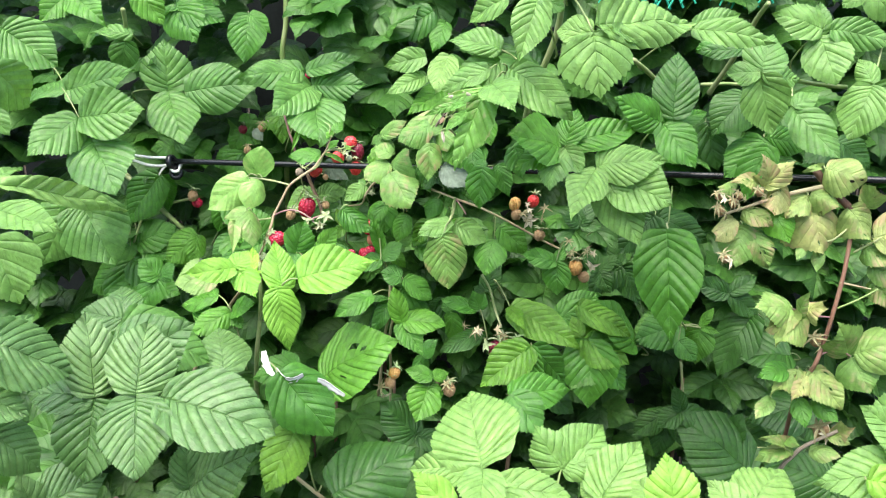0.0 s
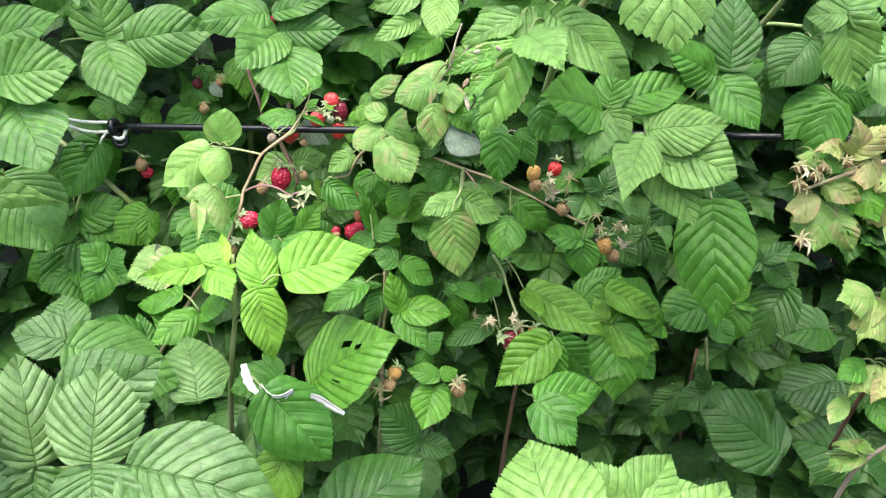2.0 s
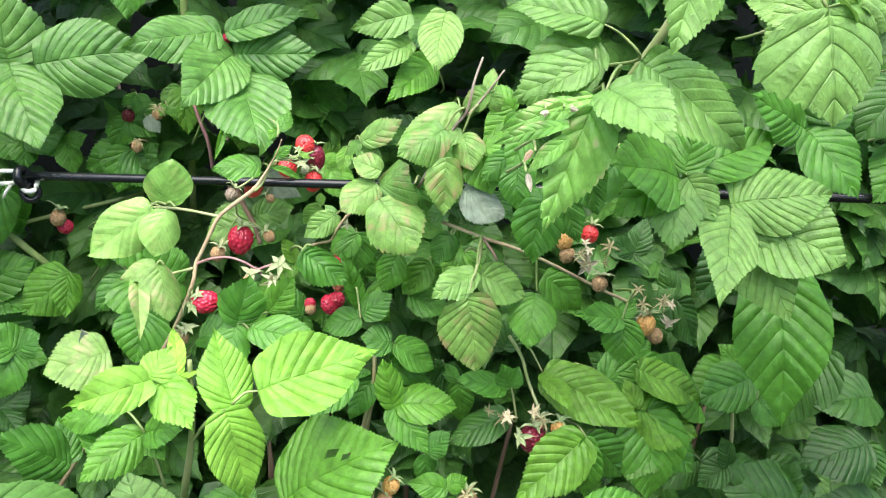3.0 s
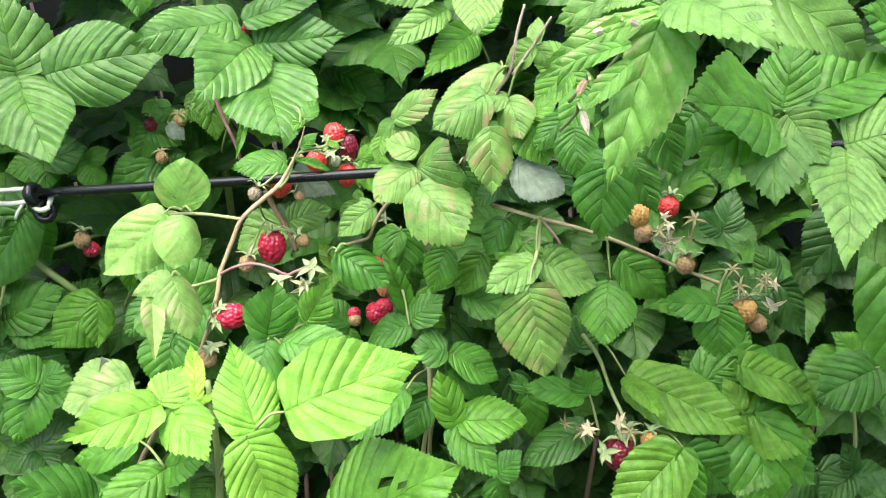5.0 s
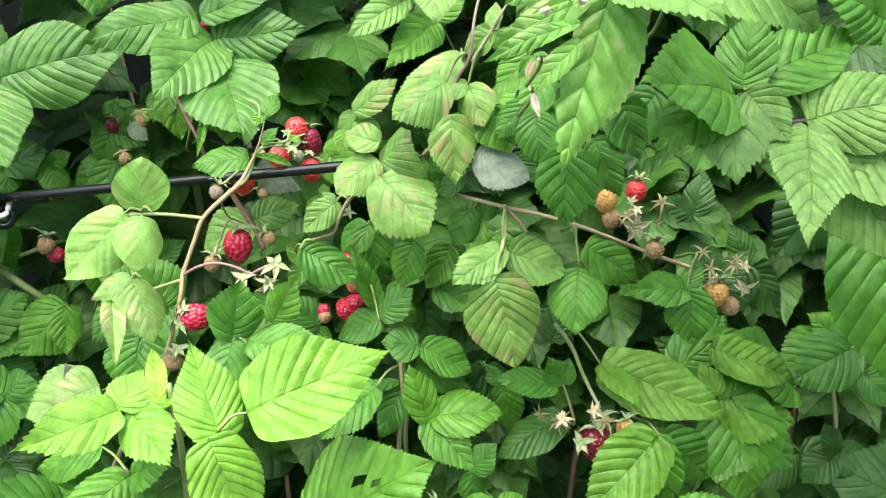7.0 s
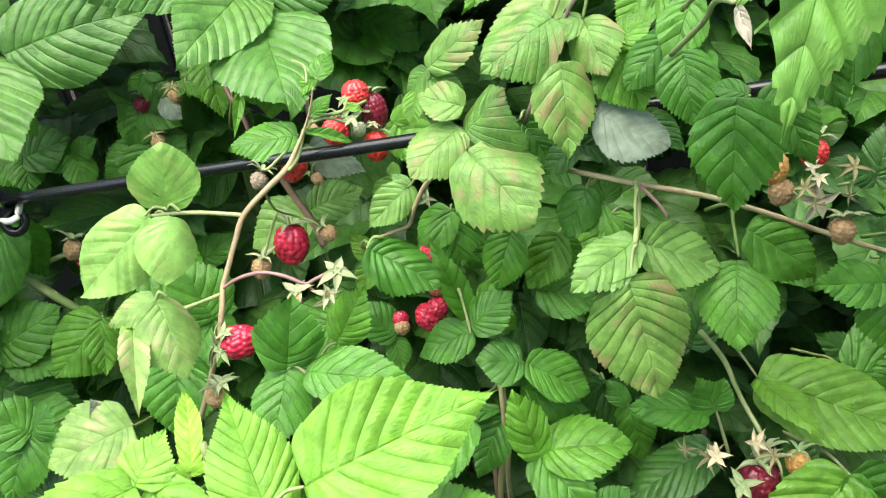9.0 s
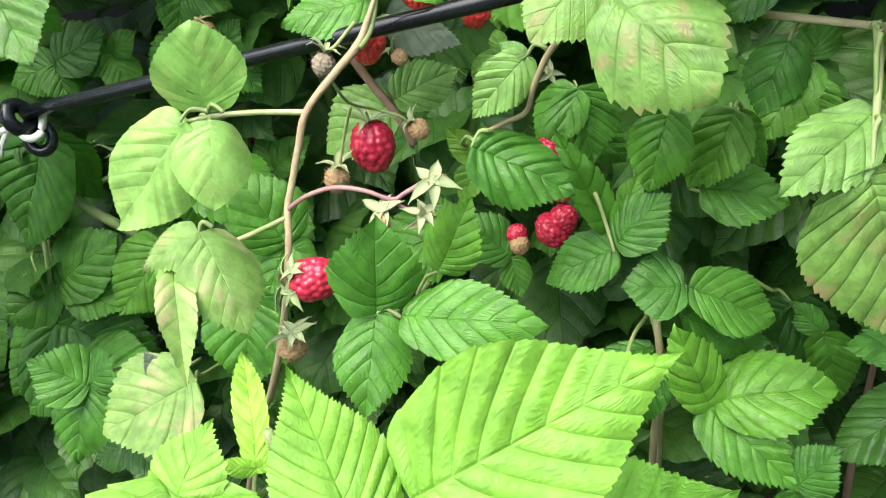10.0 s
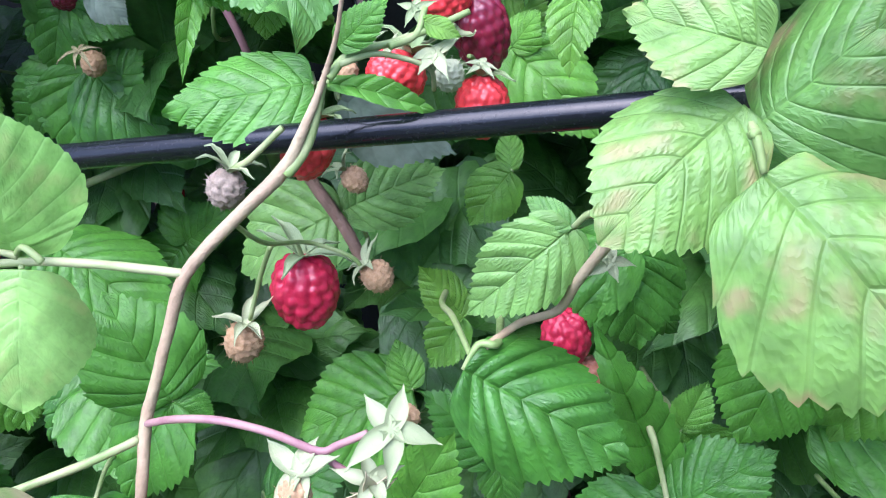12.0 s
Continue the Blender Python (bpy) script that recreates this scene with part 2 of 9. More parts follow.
LEAF = {
    # for leaves in shade: the mature green toned down, shade put into the colour
    "dark": leaf_material("leaf_shade_tone", (0.022, 0.092, 0.012), (0.046, 0.148, 0.018), (0.064, 0.184, 0.024), through_colour=(0.055, 0.224, 0.011)),
    "mature": leaf_material("leaf_mature", (0.044, 0.167, 0.018), (0.083, 0.262, 0.025), (0.123, 0.325, 0.038), through_colour=(0.091, 0.377, 0.016)),
    "fresh": leaf_material("leaf_fresh", (0.077, 0.214, 0.041), (0.130, 0.299, 0.057), (0.170, 0.351, 0.073), through_colour=(0.140, 0.398, 0.029), rough=0.42, gloss=0.55),
    "mid": leaf_material("leaf_mid", (0.074, 0.235, 0.020), (0.121, 0.330, 0.030), (0.156, 0.380, 0.043), through_colour=(0.146, 0.449, 0.018)),
    "light": leaf_material("leaf_light", (0.104, 0.253, 0.048), (0.170, 0.345, 0.073), (0.217, 0.387, 0.096), through_colour=(0.191, 0.437, 0.038)),
    "pale": leaf_material("leaf_pale", (0.225, 0.476, 0.094), (0.321, 0.595, 0.145), (0.359, 0.618, 0.177), through_colour=(0.321, 0.666, 0.067), blotch=(0.435, 0.547, 0.167), amount=0.25, relief=0.35),
    "young": leaf_material("leaf_young", (0.157, 0.332, 0.070), (0.227, 0.408, 0.098), (0.271, 0.449, 0.123), through_colour=(0.236, 0.465, 0.049), relief=1.4),
    "lime": leaf_material("leaf_lime", (0.179, 0.433, 0.041), (0.239, 0.496, 0.059), (0.286, 0.541, 0.090), through_colour=(0.239, 0.523, 0.028), rough=0.52),
    "vivid": leaf_material("leaf_vivid", (0.097, 0.261, 0.023), (0.159, 0.351, 0.037), (0.194, 0.379, 0.054), through_colour=(0.164, 0.433, 0.023)),
    "bud": leaf_material("leaf_bud", (0.266, 0.552, 0.045), (0.324, 0.626, 0.070), (0.302, 0.534, 0.090), through_colour=(0.317, 0.552, 0.040), rough=0.52),
    "dusty": leaf_material("leaf_dusty", (0.087, 0.203, 0.052), (0.148, 0.279, 0.083), (0.204, 0.333, 0.111), through_colour=(0.122, 0.342, 0.035), rough=0.40, gloss=0.6, relief=1.5),
    "olive": leaf_material("leaf_olive", (0.140, 0.295, 0.052), (0.235, 0.395, 0.095), (0.275, 0.44, 0.128), blotch=(0.46, 0.37, 0.215), amount=0.28, rough=0.55, relief=0.55),
    "spotted": leaf_material("leaf_spotted", (0.110, 0.275, 0.046), (0.185, 0.360, 0.072), (0.234, 0.400, 0.117), blotch=(0.400, 0.280, 0.155), amount=0.30, edge=(0.320, 0.240, 0.110), relief=1.0),
    "torn": leaf_material("leaf_torn", (0.126, 0.34, 0.051), (0.197, 0.44, 0.078), (0.252, 0.50, 0.115), blotch=(0.624, 0.50, 0.313), amount=0.12, edge=(0.484, 0.42, 0.230)),
    "yellow": leaf_material("leaf_yellow", (0.162, 0.294, 0.052), (0.418, 0.455, 0.152), (0.285, 0.395, 0.132), blotch=(0.408, 0.273, 0.161), amount=0.42, edge=(0.285, 0.172, 0.085), rough=0.55),
    "orange": leaf_material("leaf_orange", (0.285, 0.374, 0.105), (0.437, 0.446, 0.179), (0.361, 0.425, 0.161), blotch=(0.456, 0.284, 0.171), amount=0.42, edge=(0.352, 0.202, 0.105), rough=0.55),
    "wilt": leaf_material("leaf_wilt", (0.132, 0.285, 0.047), (0.273, 0.386, 0.103), (0.264, 0.386, 0.103), blotch=(0.352, 0.267, 0.138), amount=0.35, edge=(0.290, 0.202, 0.095), rough=0.55),
    "cream": leaf_material("leaf_dry", (0.44, 0.30, 0.20), (0.74, 0.68, 0.56), (0.60, 0.46, 0.34), rough=0.7, gloss=0.2, through_colour=(0.6, 0.5, 0.3)),
    "under": leaf_material("leaf_under", (0.197, 0.258, 0.197), (0.256, 0.325, 0.255), (0.236, 0.296, 0.223), rough=0.7, gloss=0.2, through_colour=(0.148, 0.264, 0.114), relief=0.25),
}
# foliage behind the canes: same leaf, part of its shade is in this darker green
SHADED_BACK_LEAF = leaf_material("leaf_back_shaded", (0.026, 0.095, 0.015), (0.075, 0.205, 0.030), (0.085, 0.215, 0.040), through_colour=(0.066, 0.270, 0.020), island=True)
GREEN_STEM = plain_material("green_stem", (0.20, 0.30, 0.09), (0.34, 0.38, 0.18), 0.5, 90, (1, 1, 0.2))
TAN_STEM = plain_material("tan_stem", (0.35, 0.26, 0.16), (0.42, 0.39, 0.22), 0.65, 75, (1, 1, 0.25), 0.6, 0.0008)
PINK_STEM = plain_material("pink_stem", (0.27, 0.13, 0.15), (0.36, 0.22, 0.20), 0.5, 90)
BROWN_STEM = plain_material("brown_stem", (0.12, 0.065, 0.045), (0.24, 0.155, 0.11), 0.7, 80, (1, 1, 0.2), 0.6, 0.001)
DEAD_STEM = plain_material("dead_stem", (0.16, 0.12, 0.09), (0.42, 0.36, 0.29), 0.75, 120, (1, 1, 0.25), 0.7, 0.0008)
RED_STEM = plain_material("red_stem", (0.19, 0.095, 0.065), (0.27, 0.15, 0.10), 0.55, 80, (1, 1, 0.2))
GREY_STEM = plain_material("grey_stem", (0.20, 0.17, 0.13), (0.34, 0.29, 0.22), 0.8, 80, (1, 1, 0.2), 0.6, 0.001)
SOIL = plain_material("soil", (0.028, 0.020, 0.014), (0.07, 0.05, 0.035), 0.95, 25, None, 1.0, 0.02, 0.1)
FENCE = plain_material("fence_paint", (0.009, 0.013, 0.013), (0.019, 0.026, 0.026), 0.7, 14, (1, 1, 0.1), 0.4, 0.001, 0.3)
PLASTER = plain_material("plaster", (0.42, 0.41, 0.36), (0.52, 0.50, 0.45), 0.9, 6, None, 0.4, 0.003, 0.2)


# ---------------------------------------------------------------- ground and distance
def grid_sheet(name, x0, x1, y0, y1, nx, ny, rise, material):
    verts = [(x0 + (x1 - x0) * i / nx, y0 + (y1 - y0) * j / ny, 0) for j in range(ny + 1) for i in range(nx + 1)]
    verts = [(x, y, rise * noise.noise((x * 4, y * 4, 3)) if abs(x) < 3 and abs(y) < 4 else 0) for x, y, _ in verts]
    faces = [(j * (nx + 1) + i, j * (nx + 1) + i + 1, (j + 1) * (nx + 1) + i + 1, (j + 1) * (nx + 1) + i) for j in range(ny) for i in range(nx)]
    me = mesh_from(name, verts, faces)
    me.materials.append(material)
    return new(name, me)


tagged(grid_sheet("ground", -60, 60, -60, 60, 120, 120, 0.03, SOIL), "dark bare garden soil under the raspberry canes", "ground", kind="structure")


# an unseen plain wall, added behind the camera to cut low light and bounce some
bm = bmesh.new()
bmesh.ops.create_cube(bm, size=1.0, matrix=Matrix.Translation((0, -1.9, 1.1)) @ Matrix.Diagonal((9.0, 0.2, 2.2, 1)))
me = bpy.data.meshes.new("wall_south")
bm.to_mesh(me)
bm.free()
me.materials.append(PLASTER)
tagged(new("wall_south", me), "unseen plain grey plastered wall, added to block and bounce light at the raspberry row", "wall", kind="structure")


# ---------------------------------------------------------------- raspberry canes
rng = np.random.RandomState(11)


def leaf(cane, node, stalk, root=None):
    """A compound leaf: its stalk, which carries the leaflets."""
    node, stalk = Vector(node), Vector(stalk)
    way, radii = [stalk, (node + stalk) / 2 + Vector((0, 0, 0.003)), node], [0.0009, 0.0008, 0.0006]
    # the stalk runs on into the row
    if cane not in (cane_yellow, cane_fruit):
        root = Vector(root) if root else stalk + Vector((0, 0.03, -0.014))
    if root:
        way, radii = [Vector(root)] + way, [0.0010] + radii
    return part("leaf", tube("leaf_stalk", way, radii, 6), GREEN_STEM, cane, "thin pale green leaf stalk")


def leaflet(stalk, style, base, tip, width, facing, droop=None, cup=None, fold=None, pleat=None, point=None, holes=None):
    """One leaflet from base to tip, its upper side towards facing."""
    length = (Vector(tip) - Vector(base)).length
    droop = rng.uniform(0.08, 0.3) if droop is None else droop
    cup = rng.uniform(0.0, 0.25) if cup is None else cup
    fold = rng.uniform(0.0, 0.22) if fold is None else fold
    pleat = rng.uniform(0.028, 0.044) * (0.75 if length > 0.075 else 1.0) * (0.85 if style in ("young", "light", "vivid", "fresh") else 0.6 if style in ("spotted", "olive") else 0.8) if pleat is None else pleat
    point = rng.uniform(0.4, 0.9) + (0.55 if style == "lime" else 0.0) if point is None else point
    small = length < 0.05
    me = leaf_mesh("leaflet", length, width, rng, veins=rng.randint(6, 9) if small else rng.randint(8, 11) if length < 0.08 and style not in ("lime", "young", "dusty") else rng.randint(10, 13), rows=10, cols=6, pleat=pleat, droop=droop, fold=fold, cup=cup,
                   twist=rng.uniform(-0.2, 0.2), wavy=rng.uniform(0.10, 0.22) if style in ("yellow", "orange", "wilt") else rng.uniform(0.02, 0.06), point=point, tooth=rng.uniform(0.042, 0.06) * min(1, 1.4 * width / length) * (0.4 if style == "pale" else 1.0) * (0.42 if length > 0.075 else 0.7 if length > 0.05 else 0.9), side=rng.uniform(-0.07, 0.07), holes=holes or (rng.randint(1, 5) if style in ("yellow", "orange", "wilt") else 0))
    ob = part("leaflet", me, LEAF[style], stalk)
    ob.matrix_world = frame_from(base, tip, facing)
    return ob


def cane(label, group="raspberry canes"):
    return thing("raspberry_cane", label, "raspberry cane", (0, 0, 0), group)


cane_back_left = cane("tall raspberry cane with mature green leaves above the wire")
cane_back_middle = cane("raspberry cane with light green drooping leaves in the row's back")
cane_front_left = cane("raspberry cane with large dusty green pleated leaves in front")
cane_low = cane("low raspberry cane with broad mid green leaves")
cane_front = cane("young raspberry cane with bright green leaves in front")
cane_front_right = cane("young raspberry cane with bright pointed leaves beside the row")
cane_high = cane("tall raspberry cane with light green pleated leaves and one torn leaf")
cane_shade = cane("shaded raspberry cane with green leaves, most toned darker for the shade")
cane_yellow = cane("withering raspberry cane with yellow and brown crumpled leaves")
cane_fruit = cane("fruiting raspberry cane with ripe red berries and spent receptacles")
shoot_lime = cane("fresh lime-green raspberry shoot with thin pointed leaves")
cane_curled = cane("raspberry cane with small curled leaves, yellowed and spotted")
cane_inner = cane("raspberry cane deep in the row with plain green leaves")


def cane_foot(cane_ob, foot, top):
    """The woody lower cane, from the soil up into its own leaves."""
    foot, top = Vector(foot), Vector(top)
    lean = Vector((rng.uniform(-0.03, 0.03), 0.04, 0))
    way = [foot, foot.lerp(top, 0.35) + lean, foot.lerp(top, 0.7) + lean * 0.7, top]
    return part("cane", tube("cane", way, [0.0048, 0.0040, 0.0032, 0.0022], 8, 0.05, rng), BROWN_STEM, cane_ob, "brown woody lower cane")

lf = leaf(cane_back_left, (-0.3908, 0.9, 1.106), (-0.4384, 0.9692, 1.133), (-0.462, 1.024, 1.114))
leaflet(lf, 'fresh', (-0.3908, 0.9, 1.106), (-0.3183, 0.9, 1.114), 0.058, (0.47, -0.72, 0.51))
leaflet(lf, 'fresh', (-0.3908, 0.9, 1.106), (-0.4298, 0.8538, 1.074), 0.052, (0.18, -0.83, 0.53))
leaflet(lf, 'fresh', (-0.3816, 0.9, 1.084), (-0.3431, 0.8538, 1.032), 0.070, (0.29, -0.79, 0.54))
lf = leaf(cane_back_left, (-0.4206, 0.9462, 1.129), (-0.4527, 0.9923, 1.149), (-0.4769, 1.047, 1.132))
leaflet(lf, 'fresh', (-0.4206, 0.9462, 1.129), (-0.3316, 0.9231, 1.153), 0.050, (0.24, -0.82, 0.52))
leaflet(lf, 'fresh', (-0.4206, 0.9462, 1.129), (-0.4913, 0.9923, 1.111), 0.037, (0.50, -0.66, 0.56))
lf = leaf(cane_back_left, (-0.3259, 1.004, 1.12), (-0.3723, 1.015, 1.118), (-0.3907, 1.072, 1.101))
leaflet(lf, 'fresh', (-0.3259, 1.004, 1.12), (-0.3286, 1.015, 1.181), 0.060, (0.23, -0.91, 0.34))
leaflet(lf, 'fresh', (-0.3059, 1.004, 1.119), (-0.2165, 1.008, 1.128), 0.062, (0.30, -0.88, 0.37))
leaflet(lf, 'fresh', (-0.3259, 1.004, 1.12), (-0.2959, 0.9462, 1.067), 0.059, (0.26, -0.74, 0.62))
lf = leaf(cane_back_left, (-0.1535, 0.9923, 1.129), (-0.197, 1.038, 1.046), (-0.2054, 1.097, 1.029))
leaflet(lf, 'fresh', (-0.1642, 0.9923, 1.145), (-0.2278, 0.9452, 1.143), 0.040, (0.07, -0.85, 0.52))
leaflet(lf, 'fresh', (-0.1535, 0.9923, 1.129), (-0.1888, 0.9231, 1.104), 0.050, (0.13, -0.87, 0.48), point=0.5)
leaflet(lf, 'fresh', (-0.1508, 0.9923, 1.117), (-0.1337, 0.8956, 1.078), 0.065, (0.24, -0.80, 0.55), point=0.3)
leaflet(lf, 'fresh', (-0.1535, 0.9923, 1.129), (-0.0871, 0.9802, 1.131), 0.042, (0.02, -0.96, 0.27))
leaflet(lf, 'fresh', (-0.1591, 0.9923, 1.145), (-0.0953, 0.9929, 1.162), 0.027, (-0.00, -0.85, 0.53))
lf = leaf(cane_back_left, (-0.4369, 0.8538, 1.202), (-0.4642, 0.9072, 1.199))
leaflet(lf, 'fresh', (-0.4369, 0.8538, 1.202), (-0.3906, 0.8654, 1.163), 0.057, (0.32, -0.83, 0.47))
lf = leaf(cane_back_left, (-0.3852, 0.9, 1.234), (-0.4089, 0.9552, 1.233))
leaflet(lf, 'mid', (-0.3852, 0.9, 1.234), (-0.3399, 0.8769, 1.202), 0.036, (0.27, -0.90, 0.35))
leaflet(lf, 'mid', (-0.3852, 0.9, 1.234), (-0.4079, 0.8769, 1.206), 0.030, (0.29, -0.86, 0.43))
lf = leaf(cane_back_left, (-0.3148, 0.9, 1.241), (-0.3346, 0.9566, 1.241))
leaflet(lf, 'mid', (-0.3148, 0.9, 1.241), (-0.2899, 0.9, 1.202), 0.033, (0.05, -0.84, 0.53))
lf = leaf(cane_back_left, (-0.3523, 0.9808, 1.187), (-0.3726, 1.037, 1.183))
leaflet(lf, 'fresh', (-0.3523, 0.9808, 1.187), (-0.4061, 0.9923, 1.189), 0.020, (0.40, -0.71, 0.58))
leaflet(lf, 'fresh', (-0.3612, 0.9808, 1.182), (-0.3746, 0.9923, 1.143), 0.034, (0.39, -0.79, 0.48))
lf = leaf(cane_back_left, (-0.3184, 1.038, 1.22), (-0.336, 1.096, 1.219))
leaflet(lf, 'mature', (-0.3184, 1.038, 1.22), (-0.2906, 1.015, 1.175), 0.054, (0.06, -0.96, 0.27))
leaflet(lf, 'mature', (-0.3184, 1.038, 1.22), (-0.2598, 1.038, 1.198), 0.048, (0.38, -0.79, 0.48))
lf = leaf(cane_back_left, (-0.232, 1.038, 1.208), (-0.2451, 1.097, 1.205))
leaflet(lf, 'mature', (-0.232, 1.038, 1.208), (-0.2363, 1.015, 1.152), 0.045, (0.34, -0.83, 0.44))
leaflet(lf, 'mature', (-0.232, 1.038, 1.208), (-0.2065, 1.038, 1.185), 0.024, (0.18, -0.87, 0.45))
lf = leaf(cane_back_middle, (-0.1515, 1.062, 1.24), (-0.16, 1.121, 1.239))
leaflet(lf, 'mature', (-0.1515, 1.062, 1.24), (-0.1545, 1.038, 1.193), 0.039, (0.28, -0.84, 0.46))
leaflet(lf, 'mature', (-0.1515, 1.062, 1.24), (-0.12, 1.038, 1.227), 0.022, (0.11, -0.82, 0.57))
lf = leaf(cane_back_middle, (-0.127, 1.073, 1.239), (-0.134, 1.133, 1.239))
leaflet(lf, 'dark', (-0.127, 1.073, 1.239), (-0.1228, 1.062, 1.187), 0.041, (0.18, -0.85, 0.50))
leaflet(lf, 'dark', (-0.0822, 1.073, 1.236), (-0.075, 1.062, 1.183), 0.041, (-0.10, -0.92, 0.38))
lf = leaf(cane_back_middle, (-0.0108, 1.038, 1.211), (-0.0114, 1.098, 1.209))
leaflet(lf, 'mature', (-0.0108, 1.038, 1.211), (-0.0682, 1.038, 1.173), 0.041, (0.06, -0.91, 0.42))
leaflet(lf, 'mature', (0.0041, 1.038, 1.199), (-0.0127, 1.015, 1.165), 0.025, (0.02, -0.85, 0.53))
lf = leaf(cane_back_middle, (-0.012, 0.9462, 1.145), (0.0048, 0.9923, 1.121), (0.0104, 1.052, 1.105))
leaflet(lf, 'light', (-0.0189, 0.9473, 1.166), (-0.065, 0.945, 1.155), 0.028, (-0.10, -0.95, 0.31))
leaflet(lf, 'young', (0.0067, 0.9446, 1.167), (-0.0082, 0.8988, 1.133), 0.033, (-0.14, -0.91, 0.40))
leaflet(lf, 'light', (-0.0181, 0.9469, 1.145), (-0.0616, 0.9231, 1.128), 0.022, (-0.00, -0.88, 0.48))
lf = leaf(cane_back_middle, (0.0024, 0.9692, 1.126), (0.0184, 1.015, 1.095), (0.0252, 1.075, 1.077))
leaflet(lf, 'mid', (0.0024, 0.9692, 1.126), (-0.0402, 0.9231, 1.105), 0.030, (-0.00, -0.88, 0.48))
leaflet(lf, 'mid', (0.0024, 0.9692, 1.126), (0.0238, 0.9692, 1.141), 0.017, (0.12, -0.89, 0.44))
lf = leaf(cane_back_middle, (-0.0991, 1.038, 1.097), (-0.102, 1.098, 1.087))
leaflet(lf, 'mature', (-0.0991, 1.038, 1.097), (-0.0605, 1.038, 1.07), 0.027, (0.01, -0.75, 0.66))
leaflet(lf, 'mature', (-0.0991, 1.038, 1.097), (-0.0567, 1.062, 1.093), 0.028, (0.03, -0.89, 0.46))
leaflet(lf, 'mature', (-0.0957, 1.038, 1.09), (-0.0862, 1.015, 1.065), 0.026, (0.10, -0.84, 0.54))
lf = leaf(cane_back_middle, (-0.0876, 1.038, 1.054), (-0.0925, 1.097, 1.043))
leaflet(lf, 'dark', (-0.0876, 1.038, 1.054), (-0.0448, 1.038, 1.086), 0.035, (0.03, -0.82, 0.57))
leaflet(lf, 'dark', (-0.0876, 1.038, 1.054), (-0.1107, 1.038, 1.104), 0.034, (0.01, -0.78, 0.62))
leaflet(lf, 'dark', (-0.0876, 1.038, 1.054), (-0.0922, 1.015, 1.073), 0.016, (0.11, -0.80, 0.60))
lf = leaf(cane_back_left, (-0.3174, 0.6, 1.189), (-0.3453, 0.6528, 1.184))
leaflet(lf, 'light', (-0.3174, 0.6, 1.189), (-0.3119, 0.6346, 1.157), 0.037, (0.36, -0.80, 0.47))
leaflet(lf, 'light', (-0.326, 0.6, 1.161), (-0.3119, 0.6, 1.141), 0.018, (0.24, -0.77, 0.59))
lf = leaf(cane_front_left, (-0.3225, 0.5769, 1.111), (-0.3512, 0.6282, 1.099))
leaflet(lf, 'young', (-0.3225, 0.5769, 1.111), (-0.2686, 0.692, 1.06), 0.020, (0.36, -0.76, 0.55))
leaflet(lf, 'light', (-0.3225, 0.5769, 1.111), (-0.3304, 0.6462, 1.106), 0.014, (0.29, -0.67, 0.68))
leaflet(lf, 'young', (-0.3277, 0.5769, 1.093), (-0.2584, 0.5434, 1.087), 0.029, (0.41, -0.69, 0.59))
lf = leaf(cane_front_left, (-0.2991, 0.5308, 1.086), (-0.3276, 0.5812, 1.07))
leaflet(lf, 'light', (-0.2991, 0.5308, 1.086), (-0.2876, 0.5308, 1.038), 0.050, (0.31, -0.68, 0.66))
lf = leaf(cane_back_left, (-0.4235, 0.9462, 1.004), (-0.4474, 0.9994, 0.9903))
leaflet(lf, 'fresh', (-0.4235, 0.9462, 1.004), (-0.3811, 0.9231, 0.93), 0.082, (0.25, -0.84, 0.49))
leaflet(lf, 'fresh', (-0.4235, 0.9462, 1.004), (-0.4784, 0.9462, 0.922), 0.073, (0.33, -0.66, 0.68))
leaflet(lf, 'fresh', (-0.4235, 0.9462, 1.004), (-0.4598, 0.9692, 0.9573), 0.037, (0.28, -0.69, 0.67))
lf = leaf(cane_back_left, (-0.3898, 0.9923, 0.9135), (-0.3951, 1.015, 0.9508), (-0.416, 1.069, 0.9228))
leaflet(lf, 'mature', (-0.3898, 0.9923, 0.9135), (-0.4429, 0.9923, 0.8682), 0.053, (0.29, -0.65, 0.70))
leaflet(lf, 'mature', (-0.3898, 0.9923, 0.9135), (-0.3377, 0.9923, 0.8682), 0.054, (0.22, -0.74, 0.63))
leaflet(lf, 'mature', (-0.3898, 0.9923, 0.9135), (-0.3912, 0.9808, 0.8343), 0.067, (0.28, -0.69, 0.67))
lf = leaf(cane_back_left, (-0.3489, 1.015, 1.018), (-0.3679, 1.071, 1.005))
leaflet(lf, 'mature', (-0.3489, 1.015, 1.018), (-0.3985, 1.015, 0.9523), 0.052, (0.21, -0.78, 0.59))
leaflet(lf, 'mature', (-0.3489, 1.015, 1.018), (-0.3507, 1.038, 0.9667), 0.029, (0.33, -0.77, 0.54))
lf = leaf(cane_back_left, (-0.3561, 1.038, 0.9134), (-0.3747, 1.093, 0.8958))
leaflet(lf, 'mature', (-0.3561, 1.038, 0.9134), (-0.4093, 1.062, 0.9372), 0.038, (0.20, -0.69, 0.70))
leaflet(lf, 'mature', (-0.3561, 1.038, 0.9134), (-0.3236, 1.062, 0.9372), 0.032, (0.20, -0.75, 0.63))
leaflet(lf, 'mature', (-0.3561, 1.038, 0.9134), (-0.3214, 1.038, 0.89), 0.033, (0.14, -0.69, 0.71))
lf = leaf(cane_front_left, (-0.2039, 0.4996, 0.9846), (-0.2195, 0.5308, 0.9636))
